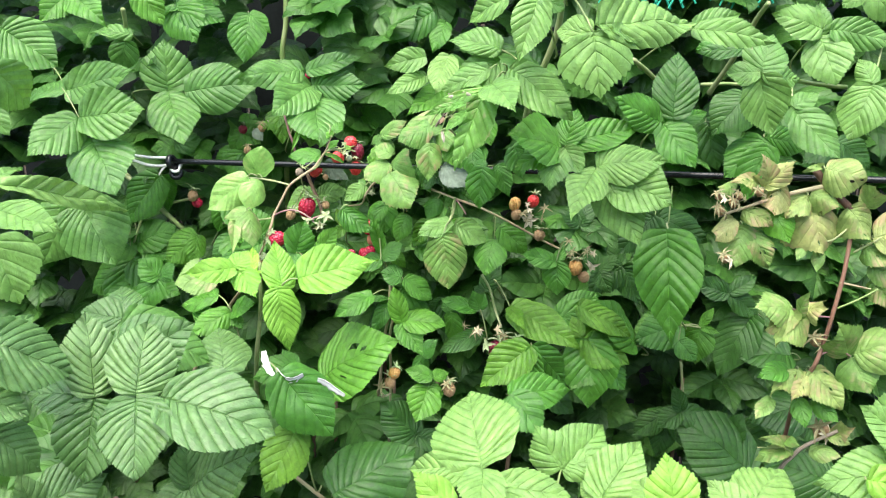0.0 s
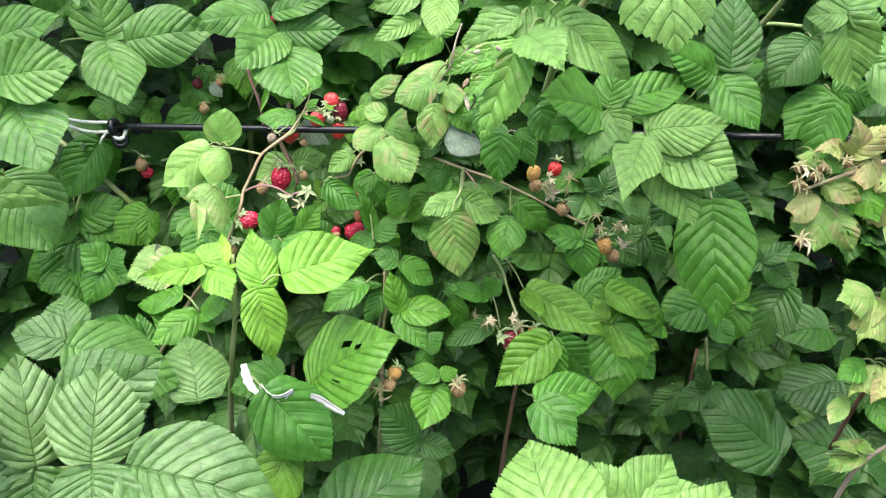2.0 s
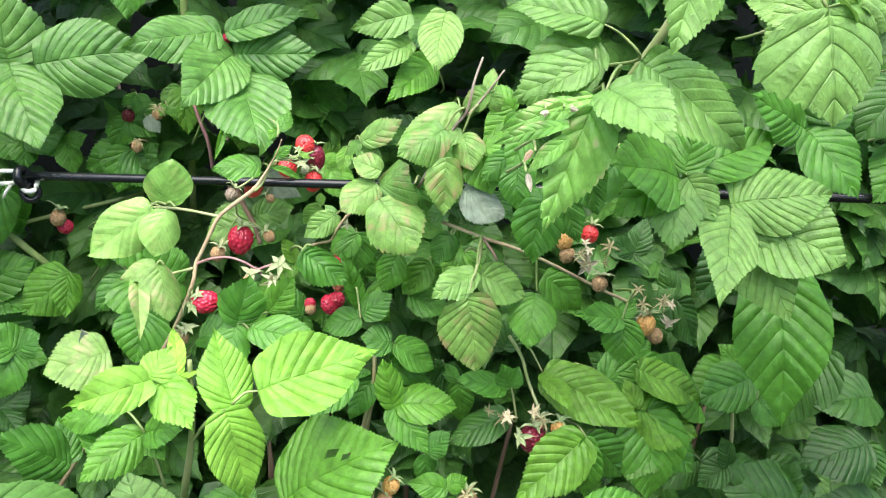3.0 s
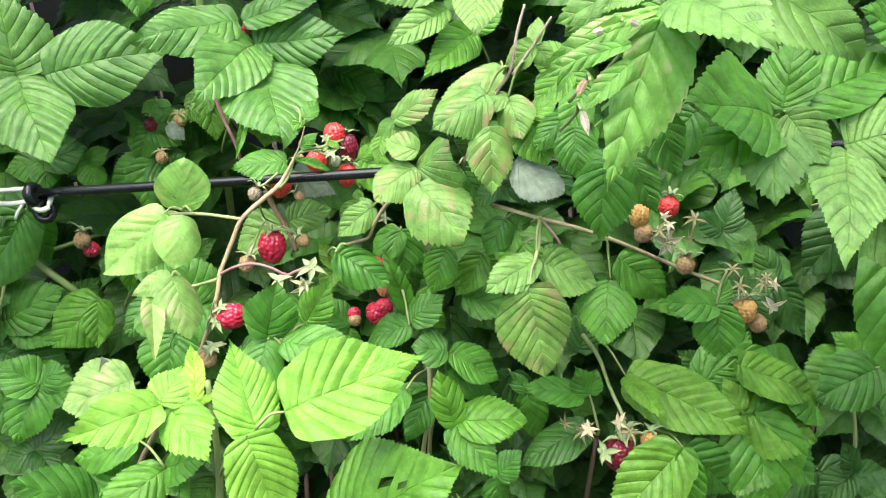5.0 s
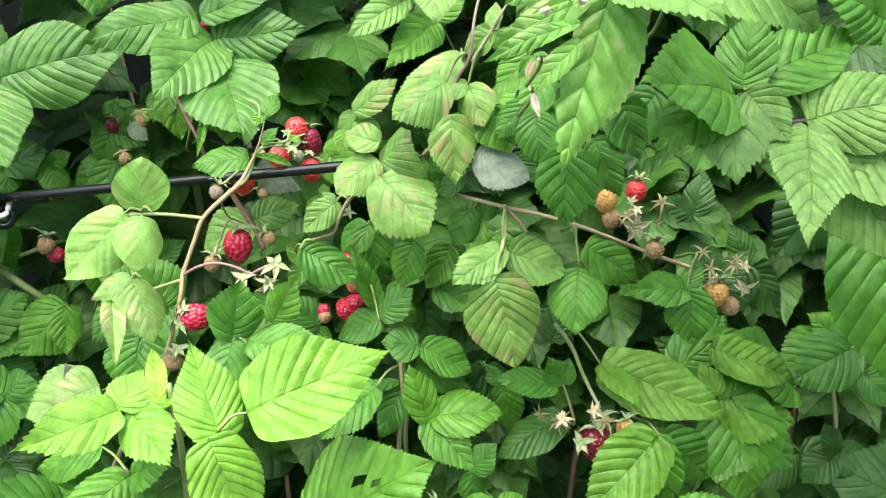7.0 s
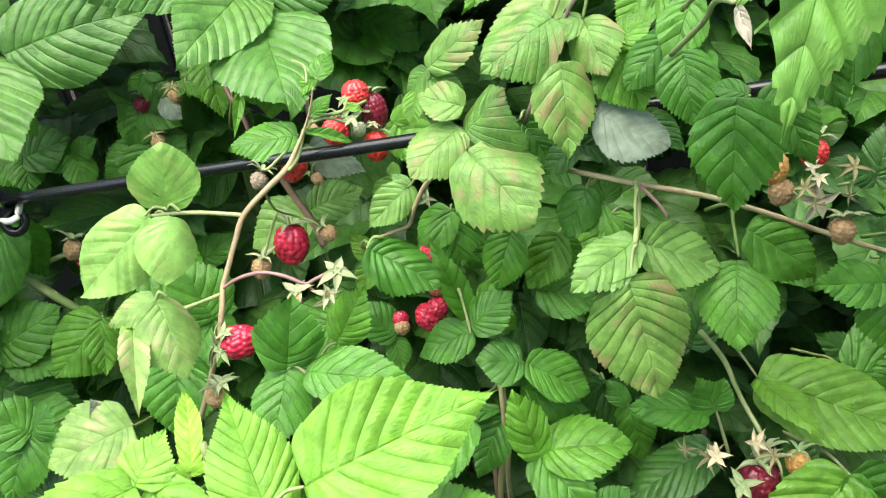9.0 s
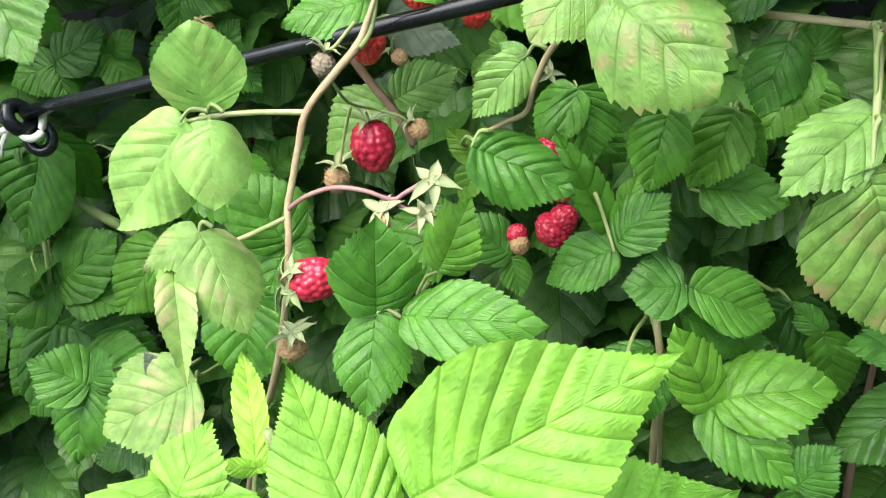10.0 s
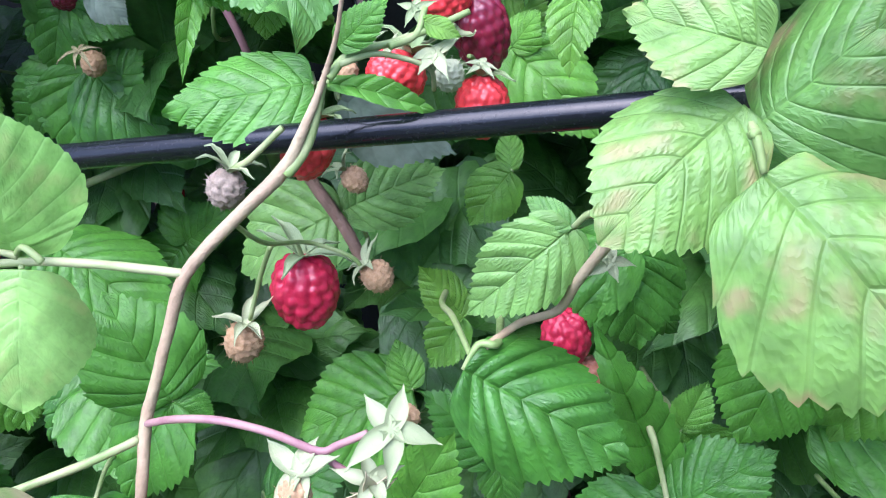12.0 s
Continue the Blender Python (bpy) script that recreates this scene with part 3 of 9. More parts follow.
leaflet(lf, 'dusty', (-0.2039, 0.4996, 0.9846), (-0.2029, 0.5332, 1.024), 0.047, (0.22, -0.72, 0.66), point=0.3, pleat=0.034)
leaflet(lf, 'dusty', (-0.2039, 0.4996, 0.9846), (-0.1967, 0.4609, 0.9447), 0.047, (0.24, -0.76, 0.61), point=0.4, pleat=0.034)
leaflet(lf, 'dusty', (-0.1884, 0.5013, 0.9833), (-0.1113, 0.4922, 0.9592), 0.060, (0.19, -0.57, 0.80), point=0.4, pleat=0.034)
lf = leaf(cane_front_left, (-0.2378, 0.5135, 0.9764), (-0.2533, 0.5423, 0.9537))
leaflet(lf, 'dusty', (-0.2378, 0.5135, 0.9764), (-0.2494, 0.5415, 1.028), 0.041, (0.47, -0.60, 0.64), point=0.4, pleat=0.034)
leaflet(lf, 'dusty', (-0.2378, 0.5135, 0.9764), (-0.2447, 0.4937, 0.9217), 0.048, (0.27, -0.75, 0.60), point=0.4, pleat=0.034)
leaflet(lf, 'dusty', (-0.2378, 0.5135, 0.9764), (-0.2871, 0.5192, 0.9751), 0.030, (0.23, -0.61, 0.76), point=0.4, pleat=0.034)
lf = leaf(cane_front_left, (-0.2357, 0.5423, 0.9809), (-0.2575, 0.5924, 0.956))
leaflet(lf, 'dusty', (-0.2357, 0.5423, 0.9809), (-0.1773, 0.5538, 1.015), 0.054, (0.22, -0.79, 0.58), point=0.5, pleat=0.034)
lf = leaf(cane_front_left, (-0.2638, 0.6346, 0.9824), (-0.2837, 0.681, 0.95))
leaflet(lf, 'light', (-0.2638, 0.6346, 0.9824), (-0.2017, 0.6573, 0.9335), 0.059, (0.18, -0.55, 0.82), point=0.4, pleat=0.022)
lf = leaf(cane_front_left, (-0.1864, 0.6462, 0.9259), (-0.1997, 0.6955, 0.8945))
leaflet(lf, 'dusty', (-0.1864, 0.6462, 0.9259), (-0.2112, 0.7246, 0.9346), 0.051, (0.11, -0.48, 0.87), point=0.4, pleat=0.034)
lf = leaf(cane_front_left, (-0.2643, 0.6462, 0.9776), (-0.2853, 0.6957, 0.9511))
leaflet(lf, 'dusty', (-0.2643, 0.6462, 0.9776), (-0.2841, 0.6923, 0.9901), 0.032, (0.27, -0.70, 0.66), point=0.4, pleat=0.034)
leaflet(lf, 'dusty', (-0.2643, 0.6462, 0.9776), (-0.301, 0.6462, 0.9854), 0.033, (0.30, -0.62, 0.72), point=0.4, pleat=0.034)
lf = leaf(cane_front_left, (-0.2845, 0.4731, 1.038), (-0.3133, 0.5211, 1.017))
leaflet(lf, 'dusty', (-0.2845, 0.4731, 1.038), (-0.2479, 0.5042, 0.9981), 0.049, (0.41, -0.50, 0.76), pleat=0.034)
leaflet(lf, 'dusty', (-0.2845, 0.4731, 1.038), (-0.2735, 0.5192, 1.034), 0.020, (0.38, -0.65, 0.66), pleat=0.034)
lf = leaf(cane_front_left, (-0.2857, 0.4615, 1.006), (-0.3145, 0.5081, 0.981))
leaflet(lf, 'dusty', (-0.2857, 0.4615, 1.006), (-0.2625, 0.4731, 0.9843), 0.026, (0.36, -0.51, 0.78), pleat=0.034)
leaflet(lf, 'dusty', (-0.2862, 0.4615, 0.9821), (-0.2665, 0.4846, 0.9369), 0.034, (0.48, -0.56, 0.68))
lf = leaf(cane_front_left, (-0.1862, 0.5308, 0.8922), (-0.203, 0.5785, 0.86))
leaflet(lf, 'dusty', (-0.1862, 0.5308, 0.8922), (-0.1204, 0.5077, 0.9421), 0.054, (0.27, -0.59, 0.76), pleat=0.034)
leaflet(lf, 'dusty', (-0.1862, 0.5308, 0.8922), (-0.188, 0.5423, 0.9306), 0.026, (0.19, -0.66, 0.73), pleat=0.034)
leaflet(lf, 'dusty', (-0.1862, 0.5308, 0.8922), (-0.2102, 0.5192, 0.8839), 0.022, (0.19, -0.50, 0.84), pleat=0.034)
lf = leaf(cane_front_left, (-0.2833, 0.4962, 0.8979), (-0.3087, 0.5405, 0.8664))
leaflet(lf, 'dusty', (-0.2833, 0.4962, 0.8979), (-0.2394, 0.5192, 0.9131), 0.046, (0.38, -0.68, 0.63), pleat=0.034)
leaflet(lf, 'dusty', (-0.2833, 0.4962, 0.8979), (-0.2905, 0.4962, 0.9272), 0.023, (0.34, -0.54, 0.77), pleat=0.034)
lf = leaf(cane_front_left, (-0.1364, 0.6923, 0.8511), (-0.1253, 0.7154, 0.7652))
leaflet(lf, 'vivid', (-0.1364, 0.6923, 0.8511), (-0.1644, 0.6692, 0.7953), 0.045, (0.19, -0.63, 0.76), pleat=0.034)
leaflet(lf, 'mid', (-0.1364, 0.6923, 0.8511), (-0.1254, 0.6923, 0.8302), 0.012, (0.35, -0.59, 0.73), pleat=0.034)
lf = leaf(cane_low, (-0.1504, 0.6923, 0.9076), (-0.1664, 0.7154, 0.9067), (-0.1779, 0.7682, 0.8706))
leaflet(lf, 'mature', (-0.1504, 0.6923, 0.9076), (-0.1009, 0.6808, 0.8472), 0.059, (0.09, -0.73, 0.68))
lf = leaf(cane_low, (-0.1296, 0.7962, 0.8457), (-0.1487, 0.8077, 0.8088), (-0.1574, 0.8606, 0.7719))
leaflet(lf, 'mid', (-0.1296, 0.7962, 0.8457), (-0.0469, 0.7892, 0.8961), 0.090, (0.06, -0.51, 0.86), holes=3, pleat=0.034)
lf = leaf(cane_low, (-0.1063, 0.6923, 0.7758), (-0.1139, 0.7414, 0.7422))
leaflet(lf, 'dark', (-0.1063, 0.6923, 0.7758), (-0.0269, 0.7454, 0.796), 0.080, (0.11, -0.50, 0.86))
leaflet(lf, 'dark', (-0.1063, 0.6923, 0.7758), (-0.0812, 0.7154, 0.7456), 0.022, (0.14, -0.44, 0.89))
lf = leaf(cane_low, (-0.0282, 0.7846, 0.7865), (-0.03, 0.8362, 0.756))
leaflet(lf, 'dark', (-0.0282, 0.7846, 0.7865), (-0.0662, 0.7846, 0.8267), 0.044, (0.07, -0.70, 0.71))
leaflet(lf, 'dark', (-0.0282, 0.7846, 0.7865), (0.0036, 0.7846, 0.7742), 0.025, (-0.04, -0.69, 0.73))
lf = leaf(cane_low, (-0.0111, 0.7846, 0.8554), (-0.0119, 0.8382, 0.8285))
leaflet(lf, 'mid', (-0.0111, 0.7846, 0.8554), (-0.0402, 0.7846, 0.8638), 0.019, (0.01, -0.76, 0.65))
leaflet(lf, 'mid', (-0.0159, 0.7846, 0.845), (-0.0283, 0.7615, 0.8158), 0.038, (0.27, -0.63, 0.73))
leaflet(lf, 'mid', (-0.0111, 0.7846, 0.8554), (0.0065, 0.7962, 0.8549), 0.015, (0.11, -0.67, 0.74))
leaflet(lf, 'mid', (-0.0111, 0.7846, 0.8476), (-0.0053, 0.7846, 0.8214), 0.017, (0.05, -0.67, 0.74))
lf = leaf(cane_low, (0.0721, 0.8423, 0.9114), (0.0555, 0.8538, 0.9376), (0.07, 0.9032, 0.8966))
leaflet(lf, 'vivid', (0.0721, 0.8423, 0.9114), (0.1446, 0.8077, 0.8773), 0.044, (-0.18, -0.65, 0.74))
leaflet(lf, 'vivid', (0.0721, 0.8423, 0.9114), (0.084, 0.7962, 0.9042), 0.017, (-0.09, -0.60, 0.79))
lf = leaf(cane_low, (0.1486, 0.8308, 0.8799), (0.17, 0.8764, 0.8474))
leaflet(lf, 'vivid', (0.1486, 0.8308, 0.8799), (0.2023, 0.8308, 0.8468), 0.048, (-0.26, -0.52, 0.82))
leaflet(lf, 'light', (0.159, 0.8308, 0.8593), (0.1373, 0.8077, 0.8278), 0.042, (-0.17, -0.65, 0.74))
leaflet(lf, 'vivid', (0.1486, 0.8308, 0.8799), (0.1397, 0.8423, 0.8998), 0.017, (-0.32, -0.57, 0.76))
leaflet(lf, 'vivid', (0.1421, 0.8308, 0.9166), (0.2042, 0.8423, 0.8754), 0.033, (-0.21, -0.57, 0.79))
lf = leaf(cane_low, (0.0901, 0.7846, 0.8912), (0.0963, 0.8389, 0.8664))
leaflet(lf, 'vivid', (0.0901, 0.7846, 0.8912), (0.0371, 0.7731, 0.8491), 0.043, (0.15, -0.70, 0.69))
leaflet(lf, 'mature', (0.0901, 0.7846, 0.8912), (0.0949, 0.7846, 0.8346), 0.021, (-0.05, -0.55, 0.84))
leaflet(lf, 'mature', (0.0901, 0.7846, 0.8912), (0.1305, 0.8077, 0.8358), 0.033, (-0.21, -0.76, 0.61))
lf = leaf(cane_low, (0.0623, 0.7154, 0.8712), (0.0669, 0.7683, 0.8432))
leaflet(lf, 'mature', (0.0623, 0.7154, 0.8712), (0.1251, 0.7385, 0.8652), 0.038, (-0.17, -0.73, 0.66))
leaflet(lf, 'mature', (0.0623, 0.7154, 0.8712), (0.093, 0.6923, 0.8422), 0.041, (-0.18, -0.54, 0.82))
lf = leaf(cane_low, (0.1249, 0.8538, 0.8949), (0.1329, 0.9087, 0.872))
leaflet(lf, 'mature', (0.1249, 0.8538, 0.8949), (0.2106, 0.8538, 0.8678), 0.055, (-0.23, -0.77, 0.59))
leaflet(lf, 'mature', (0.1249, 0.8538, 0.8949), (0.1745, 0.8769, 0.9126), 0.033, (0.01, -0.84, 0.55))
lf = leaf(cane_low, (0.1561, 0.8308, 0.8781), (0.1663, 0.8847, 0.854))
leaflet(lf, 'mature', (0.1561, 0.8308, 0.8781), (0.1971, 0.8192, 0.8231), 0.054, (-0.16, -0.71, 0.69))
leaflet(lf, 'mature', (0.1561, 0.8308, 0.8781), (0.1562, 0.8077, 0.8053), 0.064, (0.02, -0.66, 0.75))
leaflet(lf, 'mature', (0.1561, 0.8308, 0.8781), (0.2025, 0.8423, 0.8594), 0.024, (-0.23, -0.70, 0.67))
lf = leaf(cane_front, (0.0238, 0.4327, 0.9716), (0.0287, 0.4269, 0.9607), (0.0315, 0.4773, 0.9183))
leaflet(lf, 'young', (0.0238, 0.4327, 0.9716), (0.0181, 0.5029, 0.9871), 0.058, (-0.26, -0.71, 0.65), pleat=0.034)
leaflet(lf, 'young', (0.0238, 0.4327, 0.9716), (-0.0207, 0.4615, 0.953), 0.024, (-0.00, -0.63, 0.78), pleat=0.034)
leaflet(lf, 'young', (0.0238, 0.4327, 0.9716), (0.0189, 0.3923, 0.9679), 0.028, (-0.00, -0.54, 0.84), pleat=0.034)
lf = leaf(cane_front, (0.0051, 0.4038, 0.9653), (0.0057, 0.4529, 0.9307))
leaflet(lf, 'lime', (0.0051, 0.4038, 0.9653), (-0.0183, 0.4154, 0.9827), 0.020, (-0.10, -0.74, 0.67), pleat=0.034)
lf = leaf(cane_front, (0.032, 0.4269, 0.9638), (0.0357, 0.4767, 0.9304))
leaflet(lf, 'young', (0.032, 0.4269, 0.9638), (0.0756, 0.4269, 0.9568), 0.029, (0.00, -0.59, 0.81), pleat=0.034)
leaflet(lf, 'young', (0.032, 0.4269, 0.9638), (0.0468, 0.4038, 0.954), 0.021, (0.02, -0.68, 0.74), pleat=0.034)
lf = leaf(cane_front, (0.0875, 0.54, 0.9025), (0.0816, 0.5192, 0.8981), (0.0897, 0.5692, 0.856))
leaflet(lf, 'light', (0.0875, 0.54, 0.9025), (0.1229, 0.5692, 0.9235), 0.043, (0.07, -0.78, 0.63), pleat=0.034)
leaflet(lf, 'light', (0.0875, 0.54, 0.9025), (0.0678, 0.5535, 0.9326), 0.032, (-0.10, -0.65, 0.75), pleat=0.034)
leaflet(lf, 'light', (0.0875, 0.54, 0.9025), (0.1367, 0.5538, 0.9093), 0.031, (-0.24, -0.72, 0.65), pleat=0.034)
lf = leaf(cane_front, (0.1076, 0.4962, 0.9047), (0.1181, 0.5446, 0.871))
leaflet(lf, 'young', (0.1076, 0.4962, 0.9047), (0.1427, 0.5308, 0.9314), 0.042, (-0.08, -0.48, 0.87), pleat=0.034)
leaflet(lf, 'young', (0.1076, 0.4962, 0.9047), (0.0994, 0.5192, 0.9075), 0.013, (-0.32, -0.72, 0.62), pleat=0.034)
lf = leaf(cane_front, (0.1384, 0.4269, 0.947), (0.1537, 0.4742, 0.9134))
leaflet(lf, 'lime', (0.1384, 0.4269, 0.947), (0.1346, 0.4454, 0.976), 0.033, (-0.18, -0.67, 0.72), pleat=0.034)
leaflet(lf, 'young', (0.1384, 0.4269, 0.947), (0.1207, 0.4615, 0.9456), 0.029, (-0.14, -0.57, 0.81), pleat=0.034)
lf = leaf(cane_front, (0.1956, 0.4615, 0.9182), (0.2151, 0.5076, 0.8851))
leaflet(lf, 'young', (0.1956, 0.4615, 0.9182), (0.1758, 0.4846, 0.9303), 0.024, (-0.26, -0.67, 0.69), pleat=0.034)
leaflet(lf, 'young', (0.1956, 0.4615, 0.9182), (0.2418, 0.5192, 0.9159), 0.041, (-0.34, -0.59, 0.73), pleat=0.034)
leaflet(lf, 'young', (0.1956, 0.4615, 0.9182), (0.2035, 0.5077, 0.9188), 0.016, (-0.28, -0.53, 0.80), pleat=0.034)
lf = leaf(cane_front_right, (0.3202, 0.4904, 0.9434), (0.3156, 0.4846, 0.9255), (0.3419, 0.5304, 0.887))
leaflet(lf, 'young', (0.3202, 0.4904, 0.9434), (0.3251, 0.5077, 1.001), 0.063, (-0.38, -0.60, 0.70), point=0.8, pleat=0.034)
leaflet(lf, 'young', (0.3202, 0.4904, 0.9434), (0.2797, 0.5019, 0.977), 0.034, (-0.25, -0.60, 0.76), pleat=0.034)
leaflet(lf, 'young', (0.3202, 0.4904, 0.9434), (0.3613, 0.4962, 0.9586), 0.032, (-0.41, -0.51, 0.76), pleat=0.034)
lf = leaf(cane_front_right, (0.3129, 0.4846, 0.9354), (0.3386, 0.5301, 0.906))
leaflet(lf, 'young', (0.3129, 0.4846, 0.9354), (0.2497, 0.4904, 0.9236), 0.041, (-0.15, -0.66, 0.73), point=1.0, pleat=0.034)
leaflet(lf, 'young', (0.3129, 0.4846, 0.9354), (0.2847, 0.4962, 0.9408), 0.021, (-0.33, -0.53, 0.78), pleat=0.034)
lf = leaf(cane_front_right, (0.2755, 0.4731, 0.9385), (0.2988, 0.5193, 0.9083))
leaflet(lf, 'lime', (0.2755, 0.4731, 0.9385), (0.3488, 0.4731, 0.9152), 0.029, (-0.41, -0.66, 0.63), pleat=0.034)
lf = leaf(cane_high, (0.1085, 0.6242, 1.212), (0.0898, 0.6462, 1.242), (0.1001, 0.7052, 1.228))
leaflet(lf, 'young', (0.1085, 0.6242, 1.212), (0.1148, 0.6141, 1.165), 0.055, (-0.11, -0.90, 0.43))
leaflet(lf, 'young', (0.1084, 0.6247, 1.216), (0.2073, 0.7096, 1.212), 0.041, (-0.30, -0.88, 0.38))
leaflet(lf, 'young', (0.1085, 0.6242, 1.212), (0.0849, 0.6462, 1.211), 0.024, (-0.09, -0.91, 0.41))
leaflet(lf, 'young', (0.1086, 0.6242, 1.21), (0.0868, 0.6323, 1.192), 0.025, (-0.15, -0.96, 0.22))
leaflet(lf, 'young', (0.1208, 0.6242, 1.211), (0.1765, 0.6923, 1.196), 0.017, (-0.22, -0.80, 0.56))
lf = leaf(cane_high, (0.0738, 0.6692, 1.236), (0.0946, 0.7154, 1.191), (0.1012, 0.775, 1.18))
leaflet(lf, 'light', (0.0738, 0.6692, 1.236), (0.0578, 0.6531, 1.188), 0.031, (0.13, -0.86, 0.50))
leaflet(lf, 'light', (0.0501, 0.6692, 1.235), (0.0208, 0.6923, 1.214), 0.024, (-0.14, -0.85, 0.51))
leaflet(lf, 'light', (0.0738, 0.6692, 1.236), (0.0938, 0.6692, 1.225), 0.021, (0.02, -0.90, 0.43))
lf = leaf(cane_high, (0.0489, 0.7154, 1.192), (0.0692, 0.7154, 1.175), (0.0733, 0.7751, 1.16))
leaflet(lf, 'light', (0.0489, 0.7154, 1.192), (0.0044, 0.7385, 1.198), 0.028, (0.06, -0.80, 0.59))
leaflet(lf, 'light', (0.048, 0.7174, 1.183), (0.0065, 0.7169, 1.153), 0.036, (-0.10, -0.89, 0.44))
lf = leaf(cane_high, (0.0648, 0.6692, 1.18), (0.08, 0.7615, 1.133), (0.0857, 0.8209, 1.116))
leaflet(lf, 'light', (0.0387, 0.6756, 1.169), (0.055, 0.6284, 1.153), 0.033, (-0.14, -0.77, 0.62))
leaflet(lf, 'light', (0.0527, 0.6737, 1.182), (0.1023, 0.6601, 1.142), 0.038, (-0.04, -0.84, 0.55))
lf = leaf(cane_high, (0.0381, 0.6773, 1.165), (0.0507, 0.6923, 1.176), (0.07, 0.7486, 1.158))
leaflet(lf, 'torn', (0.0354, 0.6782, 1.165), (0.0095, 0.666, 1.1), 0.036, (-0.19, -0.80, 0.57), point=1.3, pleat=0.045, holes=((1, 1.0, 0.22, 0.22), (1, 0.75, 0.10, 0.09), (1, 0.95, 0.47, 0.10), (1, 0.8, 0.56, 0.035), (1, 1.0, 0.66, 0.08)))
leaflet(lf, 'torn', (0.0255, 0.6795, 1.161), (-0.009, 0.6873, 1.146), 0.013, (-0.08, -0.91, 0.40))
lf = leaf(cane_high, (0.0377, 0.6923, 1.179), (0.0561, 0.7492, 1.175))
leaflet(lf, 'light', (0.0377, 0.6923, 1.179), (-0.0013, 0.6981, 1.16), 0.024, (-0.24, -0.91, 0.35))
leaflet(lf, 'light', (0.0377, 0.6923, 1.179), (0.0141, 0.6923, 1.163), 0.018, (-0.31, -0.70, 0.64))
lf = leaf(cane_high, (0.1086, 0.7246, 1.112), (0.1531, 0.7615, 1.127), (0.1791, 0.8138, 1.103))
leaflet(lf, 'mid', (0.1048, 0.7251, 1.107), (0.0537, 0.7068, 1.121), 0.050, (-0.36, -0.63, 0.69), point=0.5)
leaflet(lf, 'mid', (0.1021, 0.7249, 1.106), (0.0612, 0.7082, 1.092), 0.027, (-0.41, -0.70, 0.58))
leaflet(lf, 'mid', (0.1072, 0.7248, 1.11), (0.1763, 0.7525, 1.12), 0.033, (-0.36, -0.79, 0.49))
leaflet(lf, 'mature', (0.1071, 0.7247, 1.109), (0.1183, 0.737, 1.14), 0.027, (-0.27, -0.61, 0.75), point=0.4)
lf = leaf(cane_high, (0.1064, 0.7212, 1.11), (0.1323, 0.7734, 1.096))
leaflet(lf, 'light', (0.1032, 0.7218, 1.107), (0.0902, 0.6919, 1.078), 0.031, (-0.40, -0.56, 0.73), point=0.5)
leaflet(lf, 'light', (0.105, 0.7167, 1.11), (0.1185, 0.7028, 1.089), 0.023, (-0.30, -0.70, 0.65))
lf = leaf(cane_high, (0.1996, 0.7615, 1.123), (0.1875, 0.7846, 1.1), (0.2025, 0.8419, 1.08))
leaflet(lf, 'mature', (0.1996, 0.7615, 1.123), (0.1499, 0.744, 1.149), 0.034, (-0.34, -0.79, 0.51))
leaflet(lf, 'mature', (0.2011, 0.761, 1.122), (0.2247, 0.733, 1.087), 0.037, (-0.16, -0.76, 0.63))
leaflet(lf, 'dark', (0.2082, 0.7596, 1.126), (0.217, 0.7923, 1.184), 0.042, (-0.19, -0.79, 0.58))
leaflet(lf, 'mature', (0.1996, 0.7615, 1.123), (0.2497, 0.7962, 1.127), 0.024, (-0.19, -0.78, 0.60))
lf = leaf(cane_high, (0.2862, 0.7962, 1.146), (0.3064, 0.8522, 1.138))
leaflet(lf, 'dark', (0.2863, 0.7959, 1.144), (0.2534, 0.7843, 1.108), 0.045, (-0.30, -0.84, 0.46))
leaflet(lf, 'dark', (0.2817, 0.8019, 1.185), (0.2396, 0.8125, 1.182), 0.021, (-0.36, -0.73, 0.58))
lf = leaf(cane_high, (0.2541, 0.8077, 1.117), (0.2719, 0.8642, 1.108))
leaflet(lf, 'dark', (0.2541, 0.8077, 1.117), (0.2666, 0.7962, 1.071), 0.031, (-0.36, -0.82, 0.46))
leaflet(lf, 'dark', (0.2541, 0.8077, 1.117), (0.2863, 0.8192, 1.107), 0.018, (-0.34, -0.68, 0.65))
lf = leaf(cane_high, (0.3027, 0.7846, 1.106), (0.324, 0.8398, 1.096))
leaflet(lf, 'mature', (0.3019, 0.7821, 1.105), (0.264, 0.7718, 1.069), 0.042, (-0.35, -0.80, 0.49))
leaflet(lf, 'mature', (0.3027, 0.7846, 1.106), (0.3507, 0.7962, 1.093), 0.029, (-0.38, -0.82, 0.43))
leaflet(lf, 'mature', (0.2997, 0.7651, 1.103), (0.2816, 0.7591, 1.049), 0.035, (-0.20, -0.78, 0.58))
lf = leaf(cane_high, (0.2645, 0.7108, 1.173), (0.253, 0.7385, 1.213), (0.2738, 0.7944, 1.197))
leaflet(lf, 'light', (0.2641, 0.711, 1.173), (0.2829, 0.7147, 1.12), 0.042, (-0.28, -0.76, 0.59))
leaflet(lf, 'light', (0.2657, 0.7105, 1.174), (0.3103, 0.7394, 1.164), 0.026, (-0.30, -0.84, 0.44))
leaflet(lf, 'light', (0.2641, 0.7111, 1.174), (0.2367, 0.7149, 1.172), 0.023, (-0.38, -0.73, 0.56))
leaflet(lf, 'light', (0.2649, 0.7108, 1.174), (0.2786, 0.7295, 1.204), 0.038, (-0.25, -0.91, 0.32))
lf = leaf(cane_high, (0.342, 0.7962, 1.197), (0.3381, 0.8308, 1.171), (0.3618, 0.8858, 1.157))
